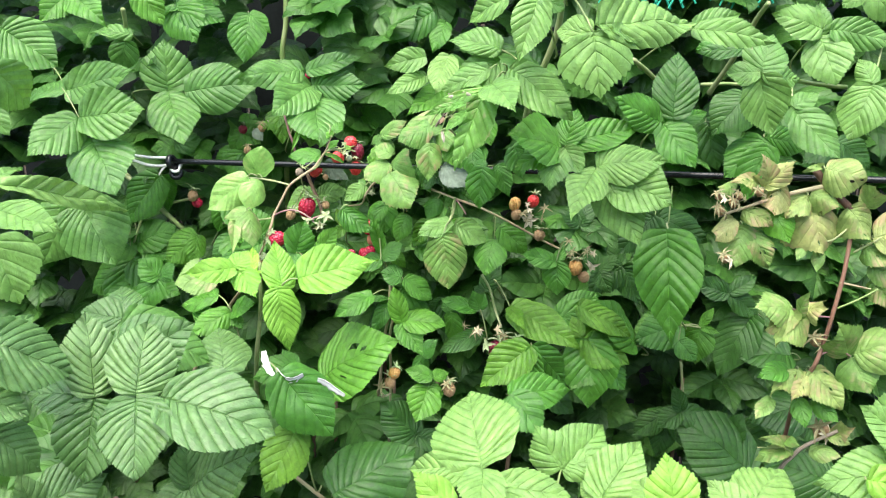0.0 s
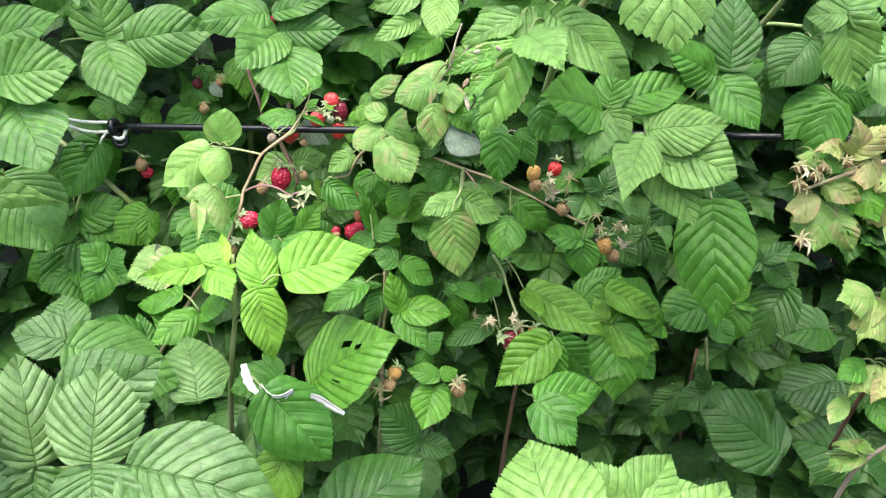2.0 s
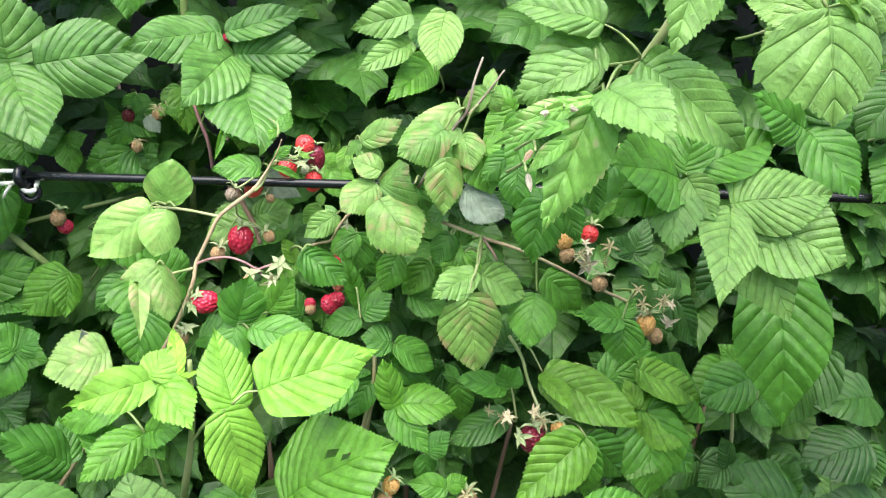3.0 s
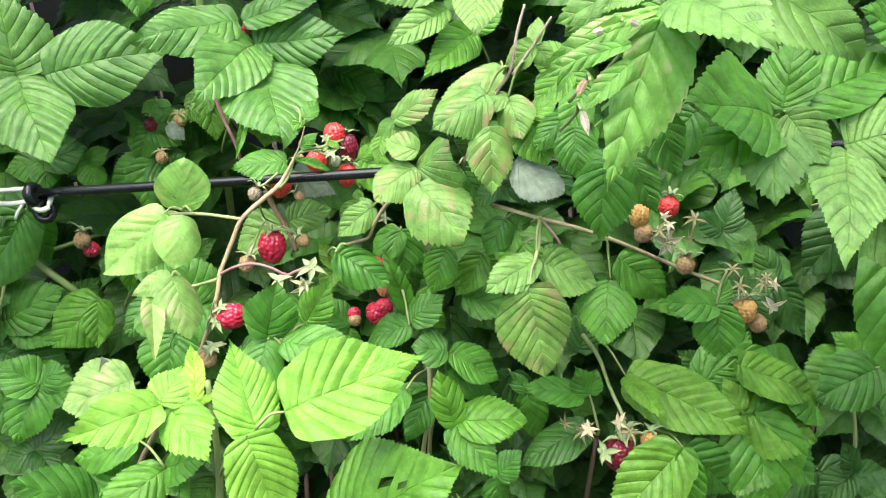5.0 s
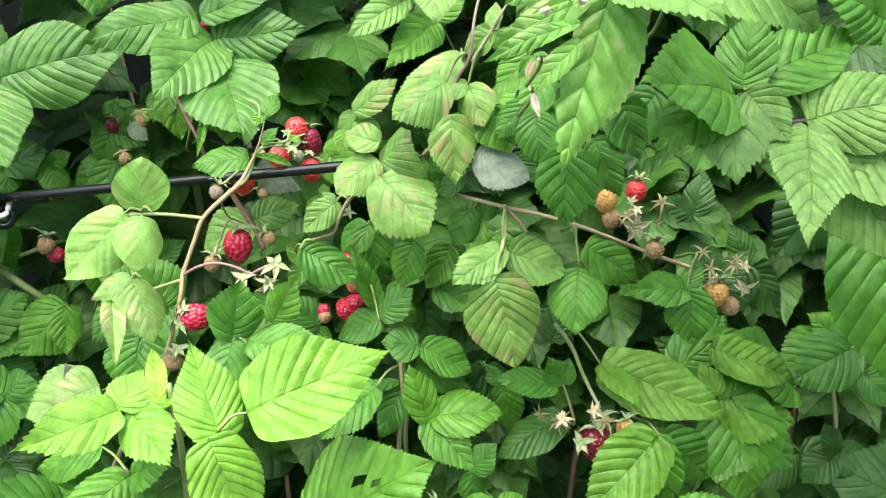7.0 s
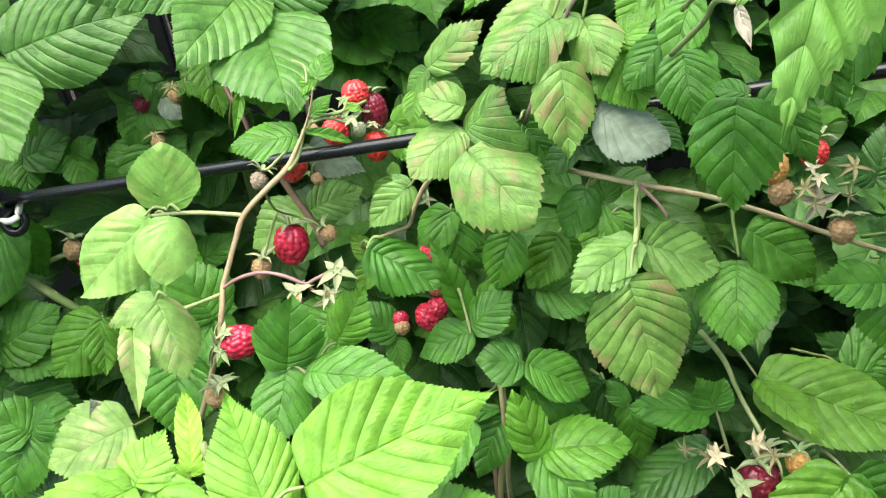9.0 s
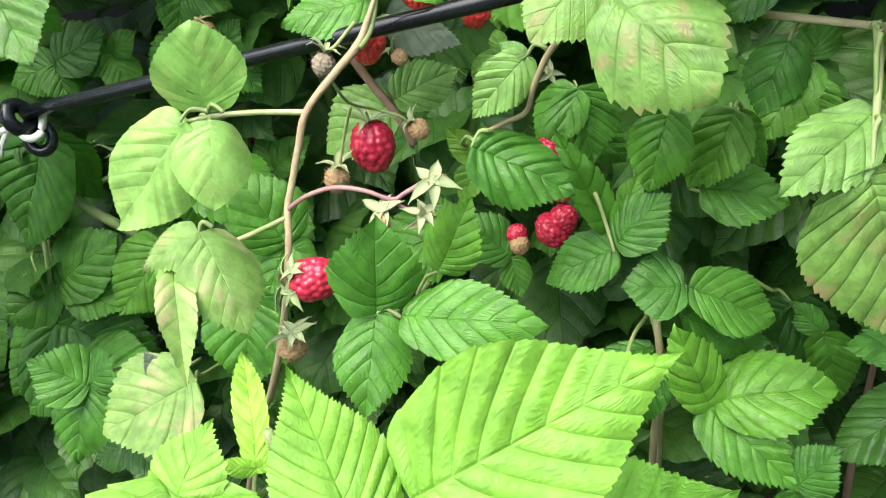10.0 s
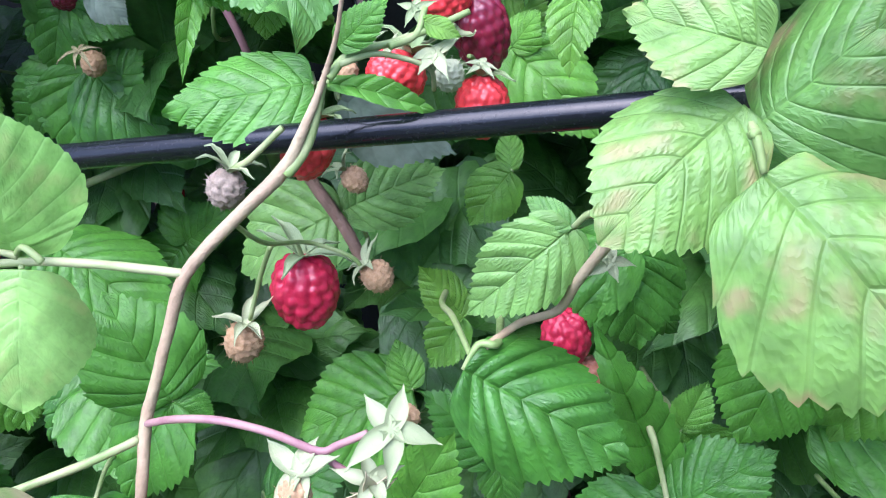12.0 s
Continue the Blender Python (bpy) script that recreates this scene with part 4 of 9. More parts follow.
leaflet(lf, 'light', (0.3472, 0.794, 1.198), (0.3565, 0.7676, 1.157), 0.045, (-0.33, -0.85, 0.42))
leaflet(lf, 'light', (0.3479, 0.7941, 1.204), (0.301, 0.7965, 1.218), 0.034, (-0.38, -0.83, 0.41))
leaflet(lf, 'light', (0.3536, 0.7916, 1.204), (0.415, 0.7841, 1.191), 0.030, (-0.21, -0.90, 0.39))
leaflet(lf, 'light', (0.342, 0.7962, 1.197), (0.3506, 0.8077, 1.227), 0.026, (-0.23, -0.87, 0.43))
lf = leaf(cane_high, (0.3161, 0.7615, 1.138), (0.3301, 0.8077, 1.163), (0.3529, 0.8626, 1.145))
leaflet(lf, 'light', (0.3153, 0.7616, 1.137), (0.3517, 0.7306, 1.096), 0.038, (-0.21, -0.78, 0.59))
leaflet(lf, 'light', (0.3161, 0.7615, 1.138), (0.344, 0.7731, 1.149), 0.019, (-0.43, -0.77, 0.48))
lf = leaf(cane_high, (0.3861, 0.7615, 1.158), (0.4142, 0.8077, 1.199), (0.4411, 0.8609, 1.183))
leaflet(lf, 'light', (0.386, 0.7615, 1.158), (0.3669, 0.7532, 1.108), 0.043, (-0.38, -0.77, 0.50))
leaflet(lf, 'light', (0.3861, 0.7615, 1.158), (0.4157, 0.7615, 1.117), 0.039, (-0.33, -0.82, 0.47))
leaflet(lf, 'light', (0.3861, 0.7615, 1.158), (0.3812, 0.7846, 1.178), 0.021, (-0.39, -0.84, 0.39))
lf = leaf(cane_high, (0.206, 0.7154, 1.209), (0.1846, 0.8077, 1.173), (0.2012, 0.8653, 1.16))
leaflet(lf, 'light', (0.206, 0.7154, 1.209), (0.2676, 0.6923, 1.199), 0.026, (-0.17, -0.81, 0.56))
leaflet(lf, 'light', (0.206, 0.7154, 1.209), (0.2483, 0.7269, 1.22), 0.023, (-0.22, -0.94, 0.26))
lf = leaf(cane_high, (0.1357, 0.7154, 1.091), (0.1443, 0.7615, 1.101), (0.1552, 0.8191, 1.079))
leaflet(lf, 'young', (0.1334, 0.7162, 1.09), (0.1051, 0.6593, 1.061), 0.035, (-0.21, -0.77, 0.60))
leaflet(lf, 'young', (0.1379, 0.7144, 1.091), (0.1721, 0.6973, 1.026), 0.045, (-0.30, -0.81, 0.51))
leaflet(lf, 'young', (0.1335, 0.7173, 1.093), (0.1946, 0.7157, 1.097), 0.042, (-0.27, -0.68, 0.68))
leaflet(lf, 'young', (0.1477, 0.7236, 1.083), (0.1948, 0.6905, 1.066), 0.054, (-0.28, -0.75, 0.60), point=0.4)
lf = leaf(cane_high, (0.2858, 0.8308, 1.198), (0.3053, 0.8874, 1.194))
leaflet(lf, 'mature', (0.2858, 0.8308, 1.198), (0.2438, 0.8308, 1.182), 0.027, (-0.20, -0.85, 0.48))
leaflet(lf, 'mature', (0.2858, 0.8308, 1.198), (0.2614, 0.8423, 1.205), 0.014, (-0.23, -0.85, 0.48))
lf = leaf(cane_high, (0.3878, 0.8077, 1.24), (0.4138, 0.8618, 1.239))
leaflet(lf, 'light', (0.3878, 0.8077, 1.24), (0.4241, 0.8077, 1.209), 0.033, (-0.46, -0.75, 0.47))
leaflet(lf, 'light', (0.3878, 0.8077, 1.24), (0.3696, 0.8077, 1.222), 0.020, (-0.29, -0.81, 0.50))
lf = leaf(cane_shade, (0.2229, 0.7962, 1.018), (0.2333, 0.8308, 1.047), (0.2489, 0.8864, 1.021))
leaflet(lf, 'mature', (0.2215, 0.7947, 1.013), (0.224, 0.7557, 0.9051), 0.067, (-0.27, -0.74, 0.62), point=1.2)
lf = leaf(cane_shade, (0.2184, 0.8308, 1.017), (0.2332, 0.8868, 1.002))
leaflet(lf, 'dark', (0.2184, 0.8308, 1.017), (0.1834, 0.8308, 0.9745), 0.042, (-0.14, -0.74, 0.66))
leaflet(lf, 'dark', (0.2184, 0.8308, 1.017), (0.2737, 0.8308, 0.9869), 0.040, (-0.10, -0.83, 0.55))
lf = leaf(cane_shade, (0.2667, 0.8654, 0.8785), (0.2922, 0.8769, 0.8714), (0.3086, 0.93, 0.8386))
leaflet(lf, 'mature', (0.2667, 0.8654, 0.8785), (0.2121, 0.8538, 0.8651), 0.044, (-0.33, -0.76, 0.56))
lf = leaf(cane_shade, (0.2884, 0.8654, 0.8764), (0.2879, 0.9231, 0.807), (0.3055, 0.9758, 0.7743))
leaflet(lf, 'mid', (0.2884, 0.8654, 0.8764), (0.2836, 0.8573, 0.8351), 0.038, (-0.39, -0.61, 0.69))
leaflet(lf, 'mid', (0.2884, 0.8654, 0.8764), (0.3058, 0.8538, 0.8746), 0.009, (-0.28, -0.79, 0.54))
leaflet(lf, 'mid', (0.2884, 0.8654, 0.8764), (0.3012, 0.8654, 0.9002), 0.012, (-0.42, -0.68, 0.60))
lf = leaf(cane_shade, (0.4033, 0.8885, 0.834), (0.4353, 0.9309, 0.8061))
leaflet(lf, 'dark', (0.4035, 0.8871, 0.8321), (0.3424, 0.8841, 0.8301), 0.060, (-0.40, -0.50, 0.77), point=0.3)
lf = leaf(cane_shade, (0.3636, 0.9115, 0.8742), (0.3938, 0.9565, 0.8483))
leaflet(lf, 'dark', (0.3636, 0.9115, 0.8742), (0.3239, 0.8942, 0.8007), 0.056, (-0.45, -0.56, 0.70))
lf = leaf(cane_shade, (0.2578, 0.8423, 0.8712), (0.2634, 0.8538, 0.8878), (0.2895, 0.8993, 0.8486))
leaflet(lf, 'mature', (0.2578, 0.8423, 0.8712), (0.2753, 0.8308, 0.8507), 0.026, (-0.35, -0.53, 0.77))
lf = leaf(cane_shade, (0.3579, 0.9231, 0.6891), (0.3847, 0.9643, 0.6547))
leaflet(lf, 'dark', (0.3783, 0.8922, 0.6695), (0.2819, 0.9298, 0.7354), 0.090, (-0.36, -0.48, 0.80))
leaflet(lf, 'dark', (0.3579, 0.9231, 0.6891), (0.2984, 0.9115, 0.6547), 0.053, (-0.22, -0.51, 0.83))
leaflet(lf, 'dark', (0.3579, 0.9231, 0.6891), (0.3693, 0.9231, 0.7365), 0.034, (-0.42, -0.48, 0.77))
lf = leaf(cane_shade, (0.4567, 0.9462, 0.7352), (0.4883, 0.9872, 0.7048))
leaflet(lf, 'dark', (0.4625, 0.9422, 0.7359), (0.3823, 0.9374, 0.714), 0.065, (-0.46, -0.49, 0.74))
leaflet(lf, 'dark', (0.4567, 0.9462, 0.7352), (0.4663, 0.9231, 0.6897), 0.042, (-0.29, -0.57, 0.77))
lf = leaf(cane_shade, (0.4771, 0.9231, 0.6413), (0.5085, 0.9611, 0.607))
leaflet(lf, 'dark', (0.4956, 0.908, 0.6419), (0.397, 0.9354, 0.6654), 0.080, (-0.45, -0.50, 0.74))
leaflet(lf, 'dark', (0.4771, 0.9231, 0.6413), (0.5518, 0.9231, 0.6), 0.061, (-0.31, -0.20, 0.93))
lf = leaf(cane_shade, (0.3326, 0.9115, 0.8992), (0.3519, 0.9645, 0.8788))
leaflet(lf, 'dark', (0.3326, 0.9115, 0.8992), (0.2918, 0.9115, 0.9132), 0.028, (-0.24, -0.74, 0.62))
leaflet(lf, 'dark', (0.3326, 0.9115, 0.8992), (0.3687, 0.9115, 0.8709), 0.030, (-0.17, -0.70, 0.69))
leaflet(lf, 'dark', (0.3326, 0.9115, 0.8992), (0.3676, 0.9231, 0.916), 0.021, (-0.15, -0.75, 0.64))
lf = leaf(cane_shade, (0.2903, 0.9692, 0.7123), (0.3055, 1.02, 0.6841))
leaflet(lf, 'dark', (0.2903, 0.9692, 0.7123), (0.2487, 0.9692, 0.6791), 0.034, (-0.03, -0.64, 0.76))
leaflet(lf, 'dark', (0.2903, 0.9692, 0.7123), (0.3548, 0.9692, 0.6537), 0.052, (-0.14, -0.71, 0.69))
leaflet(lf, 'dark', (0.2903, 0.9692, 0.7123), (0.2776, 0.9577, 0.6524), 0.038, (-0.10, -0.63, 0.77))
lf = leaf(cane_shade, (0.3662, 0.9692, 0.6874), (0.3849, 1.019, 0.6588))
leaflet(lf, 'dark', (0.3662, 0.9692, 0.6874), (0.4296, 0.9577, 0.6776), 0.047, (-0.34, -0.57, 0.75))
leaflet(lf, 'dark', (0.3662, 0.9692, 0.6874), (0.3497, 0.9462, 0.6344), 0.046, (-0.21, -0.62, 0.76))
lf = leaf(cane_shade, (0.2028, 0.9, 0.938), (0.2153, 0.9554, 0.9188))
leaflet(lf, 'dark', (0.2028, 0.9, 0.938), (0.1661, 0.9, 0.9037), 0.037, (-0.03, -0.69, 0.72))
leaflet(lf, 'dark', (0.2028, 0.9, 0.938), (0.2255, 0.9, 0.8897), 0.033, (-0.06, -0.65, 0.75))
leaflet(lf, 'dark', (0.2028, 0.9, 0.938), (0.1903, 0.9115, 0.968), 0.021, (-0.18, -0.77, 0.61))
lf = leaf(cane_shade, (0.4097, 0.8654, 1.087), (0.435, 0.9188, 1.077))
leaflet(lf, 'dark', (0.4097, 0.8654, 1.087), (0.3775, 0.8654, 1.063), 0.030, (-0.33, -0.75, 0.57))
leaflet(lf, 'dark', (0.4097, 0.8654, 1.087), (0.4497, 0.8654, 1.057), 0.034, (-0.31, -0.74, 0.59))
lf = leaf(cane_yellow, (0.2611, 0.675, 1.087), (0.2796, 0.7304, 1.073))
leaflet(lf, 'yellow', (0.2611, 0.675, 1.087), (0.2358, 0.6635, 1.092), 0.017, (-0.30, -0.78, 0.54), cup=0.4)
lf = leaf(cane_yellow, (0.2662, 0.675, 1.085), (0.2851, 0.7303, 1.071))
leaflet(lf, 'yellow', (0.2662, 0.675, 1.085), (0.2858, 0.6635, 1.109), 0.019, (-0.26, -0.72, 0.64), cup=0.4)
lf = leaf(cane_yellow, (0.2686, 0.675, 1.085), (0.2876, 0.7302, 1.071))
leaflet(lf, 'orange', (0.2686, 0.675, 1.085), (0.2574, 0.6635, 1.112), 0.021, (-0.24, -0.83, 0.50), cup=0.4)
lf = leaf(cane_yellow, (0.2755, 0.675, 1.087), (0.2951, 0.7301, 1.074))
leaflet(lf, 'orange', (0.2755, 0.675, 1.087), (0.2722, 0.6635, 1.062), 0.023, (-0.30, -0.65, 0.70), cup=0.4)
lf = leaf(cane_yellow, (0.3135, 0.675, 1.1), (0.3358, 0.7293, 1.087))
leaflet(lf, 'wilt', (0.3135, 0.675, 1.1), (0.3439, 0.6635, 1.094), 0.038, (-0.42, -0.76, 0.50), cup=0.4)
lf = leaf(cane_yellow, (0.3099, 0.675, 1.101), (0.332, 0.7294, 1.089))
leaflet(lf, 'wilt', (0.3099, 0.675, 1.101), (0.2928, 0.6635, 1.102), 0.007, (-0.32, -0.81, 0.50), cup=0.4)
lf = leaf(cane_yellow, (0.3054, 0.675, 1.08), (0.327, 0.7292, 1.066))
leaflet(lf, 'yellow', (0.3054, 0.675, 1.08), (0.3254, 0.6635, 1.07), 0.024, (-0.21, -0.81, 0.55), cup=0.4)
lf = leaf(cane_yellow, (0.3032, 0.675, 1.077), (0.3247, 0.7292, 1.063))
leaflet(lf, 'wilt', (0.3032, 0.675, 1.077), (0.2823, 0.6635, 1.062), 0.024, (-0.22, -0.74, 0.63), cup=0.4)
lf = leaf(cane_yellow, (0.307, 0.675, 1.067), (0.3286, 0.7289, 1.052))
leaflet(lf, 'yellow', (0.307, 0.675, 1.067), (0.3172, 0.6635, 1.029), 0.049, (-0.09, -0.78, 0.62), cup=0.4)
lf = leaf(cane_yellow, (0.3187, 0.675, 1.032), (0.3408, 0.728, 1.015))
leaflet(lf, 'olive', (0.3187, 0.675, 1.032), (0.3132, 0.6635, 1.014), 0.011, (-0.18, -0.74, 0.64), cup=0.4)
lf = leaf(cane_yellow, (0.3057, 0.675, 1.037), (0.327, 0.7284, 1.02))
leaflet(lf, 'olive', (0.3057, 0.675, 1.037), (0.2958, 0.6635, 1.024), 0.009, (-0.43, -0.68, 0.60), cup=0.4)
lf = leaf(cane_yellow, (0.3372, 0.675, 1.067), (0.3608, 0.7282, 1.052))
leaflet(lf, 'wilt', (0.3372, 0.675, 1.067), (0.3556, 0.6635, 1.04), 0.031, (-0.24, -0.69, 0.68), cup=0.4)
lf = leaf(cane_yellow, (0.3635, 0.675, 1.04), (0.3887, 0.727, 1.023))
leaflet(lf, 'orange', (0.3635, 0.675, 1.04), (0.4031, 0.6635, 1.055), 0.043, (-0.44, -0.73, 0.52), cup=0.4)
lf = leaf(cane_yellow, (0.3533, 0.675, 1.067), (0.378, 0.7277, 1.052))
leaflet(lf, 'wilt', (0.3533, 0.675, 1.067), (0.3522, 0.6635, 1.089), 0.022, (-0.31, -0.70, 0.65), cup=0.4)
lf = leaf(cane_yellow, (0.3735, 0.675, 1.078), (0.3996, 0.7273, 1.064))
leaflet(lf, 'yellow', (0.3735, 0.675, 1.078), (0.4, 0.6635, 1.065), 0.026, (-0.39, -0.47, 0.79), cup=0.4)
lf = leaf(cane_yellow, (0.3558, 0.675, 1.032), (0.3803, 0.727, 1.015))
leaflet(lf, 'wilt', (0.3558, 0.675, 1.032), (0.3812, 0.6635, 1.018), 0.025, (-0.25, -0.64, 0.72), cup=0.4)
lf = leaf(cane_yellow, (0.363, 0.675, 1.016), (0.3878, 0.7265, 0.9985))
leaflet(lf, 'olive', (0.363, 0.675, 1.016), (0.3917, 0.6635, 1.002), 0.024, (-0.57, -0.56, 0.60), cup=0.4)
lf = leaf(cane_yellow, (0.3697, 0.675, 1.005), (0.3948, 0.7261, 0.9862))
leaflet(lf, 'wilt', (0.3697, 0.675, 1.005), (0.3844, 0.6635, 0.9786), 0.025, (-0.49, -0.68, 0.55), cup=0.4)
lf = leaf(cane_yellow, (0.4177, 0.675, 1.032), (0.446, 0.7253, 1.016))
leaflet(lf, 'yellow', (0.4177, 0.675, 1.032), (0.3956, 0.6635, 1.002), 0.043, (-0.34, -0.66, 0.67), cup=0.4)
lf = leaf(cane_yellow, (0.4152, 0.675, 1.032), (0.4433, 0.7254, 1.016))
leaflet(lf, 'wilt', (0.4152, 0.675, 1.032), (0.434, 0.6635, 0.9813), 0.049, (-0.44, -0.76, 0.48), cup=0.4)
lf = leaf(cane_yellow, (0.4116, 0.675, 1.054), (0.4397, 0.7258, 1.039))
leaflet(lf, 'wilt', (0.4116, 0.675, 1.054), (0.4112, 0.6635, 1.036), 0.019, (-0.38, -0.67, 0.63), cup=0.4)
lf = leaf(cane_yellow, (0.2498, 0.675, 1.065), (0.2674, 0.7303, 1.049))
leaflet(lf, 'yellow', (0.2498, 0.675, 1.065), (0.2725, 0.6635, 1.055), 0.020, (-0.35, -0.71, 0.61), cup=0.4)
lf = leaf(cane_yellow, (0.2511, 0.675, 1.052), (0.2687, 0.73, 1.036))
leaflet(lf, 'olive', (0.2511, 0.675, 1.052), (0.2453, 0.6635, 1.018), 0.035, (-0.29, -0.79, 0.54), cup=0.4)
lf = leaf(cane_yellow, (0.2579, 0.675, 1.047), (0.276, 0.7297, 1.03))
leaflet(lf, 'wilt', (0.2579, 0.675, 1.047), (0.2735, 0.6635, 1.018), 0.024, (-0.19, -0.81, 0.55), cup=0.4)
lf = leaf(cane_yellow, (0.2729, 0.675, 1.067), (0.2921, 0.7298, 1.052))
leaflet(lf, 'mid', (0.2729, 0.675, 1.067), (0.2878, 0.6635, 1.039), 0.027, (-0.37, -0.68, 0.63), cup=0.4)
lf = leaf(cane_yellow, (0.2423, 0.675, 1.057), (0.2593, 0.7303, 1.041))
leaflet(lf, 'orange', (0.2423, 0.675, 1.057), (0.2256, 0.6635, 1.042), 0.020, (-0.25, -0.70, 0.66), cup=0.4)
lf = leaf(cane_yellow, (0.2395, 0.675, 1.087), (0.2564, 0.7309, 1.073))
leaflet(lf, 'wilt', (0.2395, 0.675, 1.087), (0.224, 0.6635, 1.081), 0.013, (-0.22, -0.77, 0.60), cup=0.4)
lf = leaf(cane_yellow, (0.4278, 0.675, 1.017), (0.4565, 0.7248, 0.9993))
leaflet(lf, 'olive', (0.4278, 0.675, 1.017), (0.4143, 0.6635, 0.9732), 0.037, (-0.32, -0.69, 0.65), cup=0.4)
lf = leaf(cane_yellow, (0.4514, 0.675, 0.9684), (0.4809, 0.7232, 0.9482))
leaflet(lf, 'olive', (0.4514, 0.675, 0.9684), (0.418, 0.6635, 0.9813), 0.019, (-0.36, -0.64, 0.68), cup=0.4)
lf = leaf(cane_yellow, (0.2974, 0.6635, 0.9811), (0.318, 0.7157, 0.9598))
leaflet(lf, 'olive', (0.2974, 0.6635, 0.9811), (0.2577, 0.6462, 0.9881), 0.032, (-0.28, -0.75, 0.60), cup=0.3)
lf = leaf(cane_yellow, (0.2988, 0.6635, 0.9774), (0.3195, 0.7155, 0.9559))
leaflet(lf, 'yellow', (0.2988, 0.6635, 0.9774), (0.2686, 0.6462, 0.9677), 0.023, (-0.28, -0.70, 0.66), cup=0.3)
lf = leaf(cane_yellow, (0.3075, 0.6635, 0.9795), (0.3288, 0.7154, 0.9582))
leaflet(lf, 'yellow', (0.3075, 0.6635, 0.9795), (0.3197, 0.6462, 0.9882), 0.025, (-0.15, -0.71, 0.69), cup=0.3)
lf = leaf(cane_yellow, (0.3043, 0.6635, 0.9731), (0.3253, 0.7153, 0.9514))
leaflet(lf, 'olive', (0.3043, 0.6635, 0.9731), (0.3023, 0.6462, 1.003), 0.013, (-0.48, -0.63, 0.60), cup=0.3)
lf = leaf(cane_yellow, (0.304, 0.6635, 0.9758), (0.325, 0.7154, 0.9542))
leaflet(lf, 'wilt', (0.304, 0.6635, 0.9758), (0.28, 0.6462, 0.9529), 0.032, (-0.35, -0.69, 0.63), cup=0.3)
lf = leaf(cane_yellow, (0.3516, 0.6635, 0.9378), (0.3752, 0.7133, 0.9142))
leaflet(lf, 'olive', (0.3516, 0.6635, 0.9378), (0.3291, 0.6462, 0.9752), 0.038, (-0.37, -0.71, 0.61), cup=0.3)
lf = leaf(cane_yellow, (0.3567, 0.6635, 0.9378), (0.3806, 0.7132, 0.9143))
leaflet(lf, 'olive', (0.3567, 0.6635, 0.9378), (0.3873, 0.6462, 0.9594), 0.043, (-0.28, -0.63, 0.73), cup=0.3)
lf = leaf(cane_yellow, (0.3545, 0.6635, 0.935), (0.3783, 0.7132, 0.9113))
leaflet(lf, 'olive', (0.3545, 0.6635, 0.935), (0.367, 0.6462, 0.9093), 0.039, (-0.37, -0.66, 0.66), cup=0.3)
lf = leaf(cane_yellow, (0.3817, 0.6635, 0.957), (0.4074, 0.713, 0.935))
leaflet(lf, 'olive', (0.3817, 0.6635, 0.957), (0.3993, 0.6462, 0.9583), 0.018, (-0.20, -0.78, 0.59), cup=0.3)
lf = leaf(cane_yellow, (0.4279, 0.6635, 0.9461), (0.4562, 0.7116, 0.924))
leaflet(lf, 'yellow', (0.4279, 0.6635, 0.9461), (0.4119, 0.6462, 0.9297), 0.023, (-0.54, -0.56, 0.63), cup=0.3)
lf = leaf(cane_yellow, (0.4255, 0.6635, 0.9516), (0.4537, 0.7118, 0.9298))
leaflet(lf, 'olive', (0.4255, 0.6635, 0.9516), (0.4279, 0.6462, 0.9726), 0.018, (-0.46, -0.65, 0.60), cup=0.3)
lf = leaf(cane_yellow, (0.3204, 0.6635, 0.9239), (0.3419, 0.7137, 0.8991))
leaflet(lf, 'wilt', (0.3204, 0.6635, 0.9239), (0.344, 0.6462, 0.8936), 0.033, (-0.23, -0.60, 0.77), cup=0.3)
lf = leaf(cane_yellow, (0.3182, 0.6635, 0.9211), (0.3395, 0.7137, 0.8961))
leaflet(lf, 'yellow', (0.3182, 0.6635, 0.9211), (0.3006, 0.6462, 0.9026), 0.021, (-0.17, -0.76, 0.63), cup=0.3)
lf = leaf(cane_yellow, (0.3102, 0.6635, 0.9239), (0.331, 0.7139, 0.899))
leaflet(lf, 'wilt', (0.3102, 0.6635, 0.9239), (0.2819, 0.6462, 0.9082), 0.021, (-0.25, -0.68, 0.69), cup=0.3)
lf = leaf(cane_yellow, (0.3264, 0.6635, 0.8956), (0.348, 0.7129, 0.8692))
leaflet(lf, 'mid', (0.3264, 0.6635, 0.8956), (0.3437, 0.6462, 0.8812), 0.017, (-0.21, -0.75, 0.62), cup=0.3)
lf = leaf(cane_yellow, (0.3136, 0.6635, 0.8956), (0.3343, 0.7131, 0.8691))
leaflet(lf, 'mid', (0.3136, 0.6635, 0.8956), (0.3159, 0.6462, 0.8755), 0.018, (-0.35, -0.54, 0.76), cup=0.3)
lf = leaf(cane_yellow, (0.3, 0.6635, 0.9239), (0.3202, 0.7142, 0.8989))
leaflet(lf, 'mature', (0.3, 0.6635, 0.9239), (0.268, 0.6462, 0.9258), 0.020, (-0.18, -0.73, 0.66), cup=0.3)
lf = leaf(cane_yellow, (0.3484, 0.6635, 0.8578), (0.3709, 0.7114, 0.8295))
leaflet(lf, 'yellow', (0.3484, 0.6635, 0.8578), (0.3575, 0.6462, 0.8766), 0.020, (-0.25, -0.74, 0.63), cup=0.3)
lf = leaf(cane_yellow, (0.3439, 0.6635, 0.8608), (0.3661, 0.7116, 0.8326))
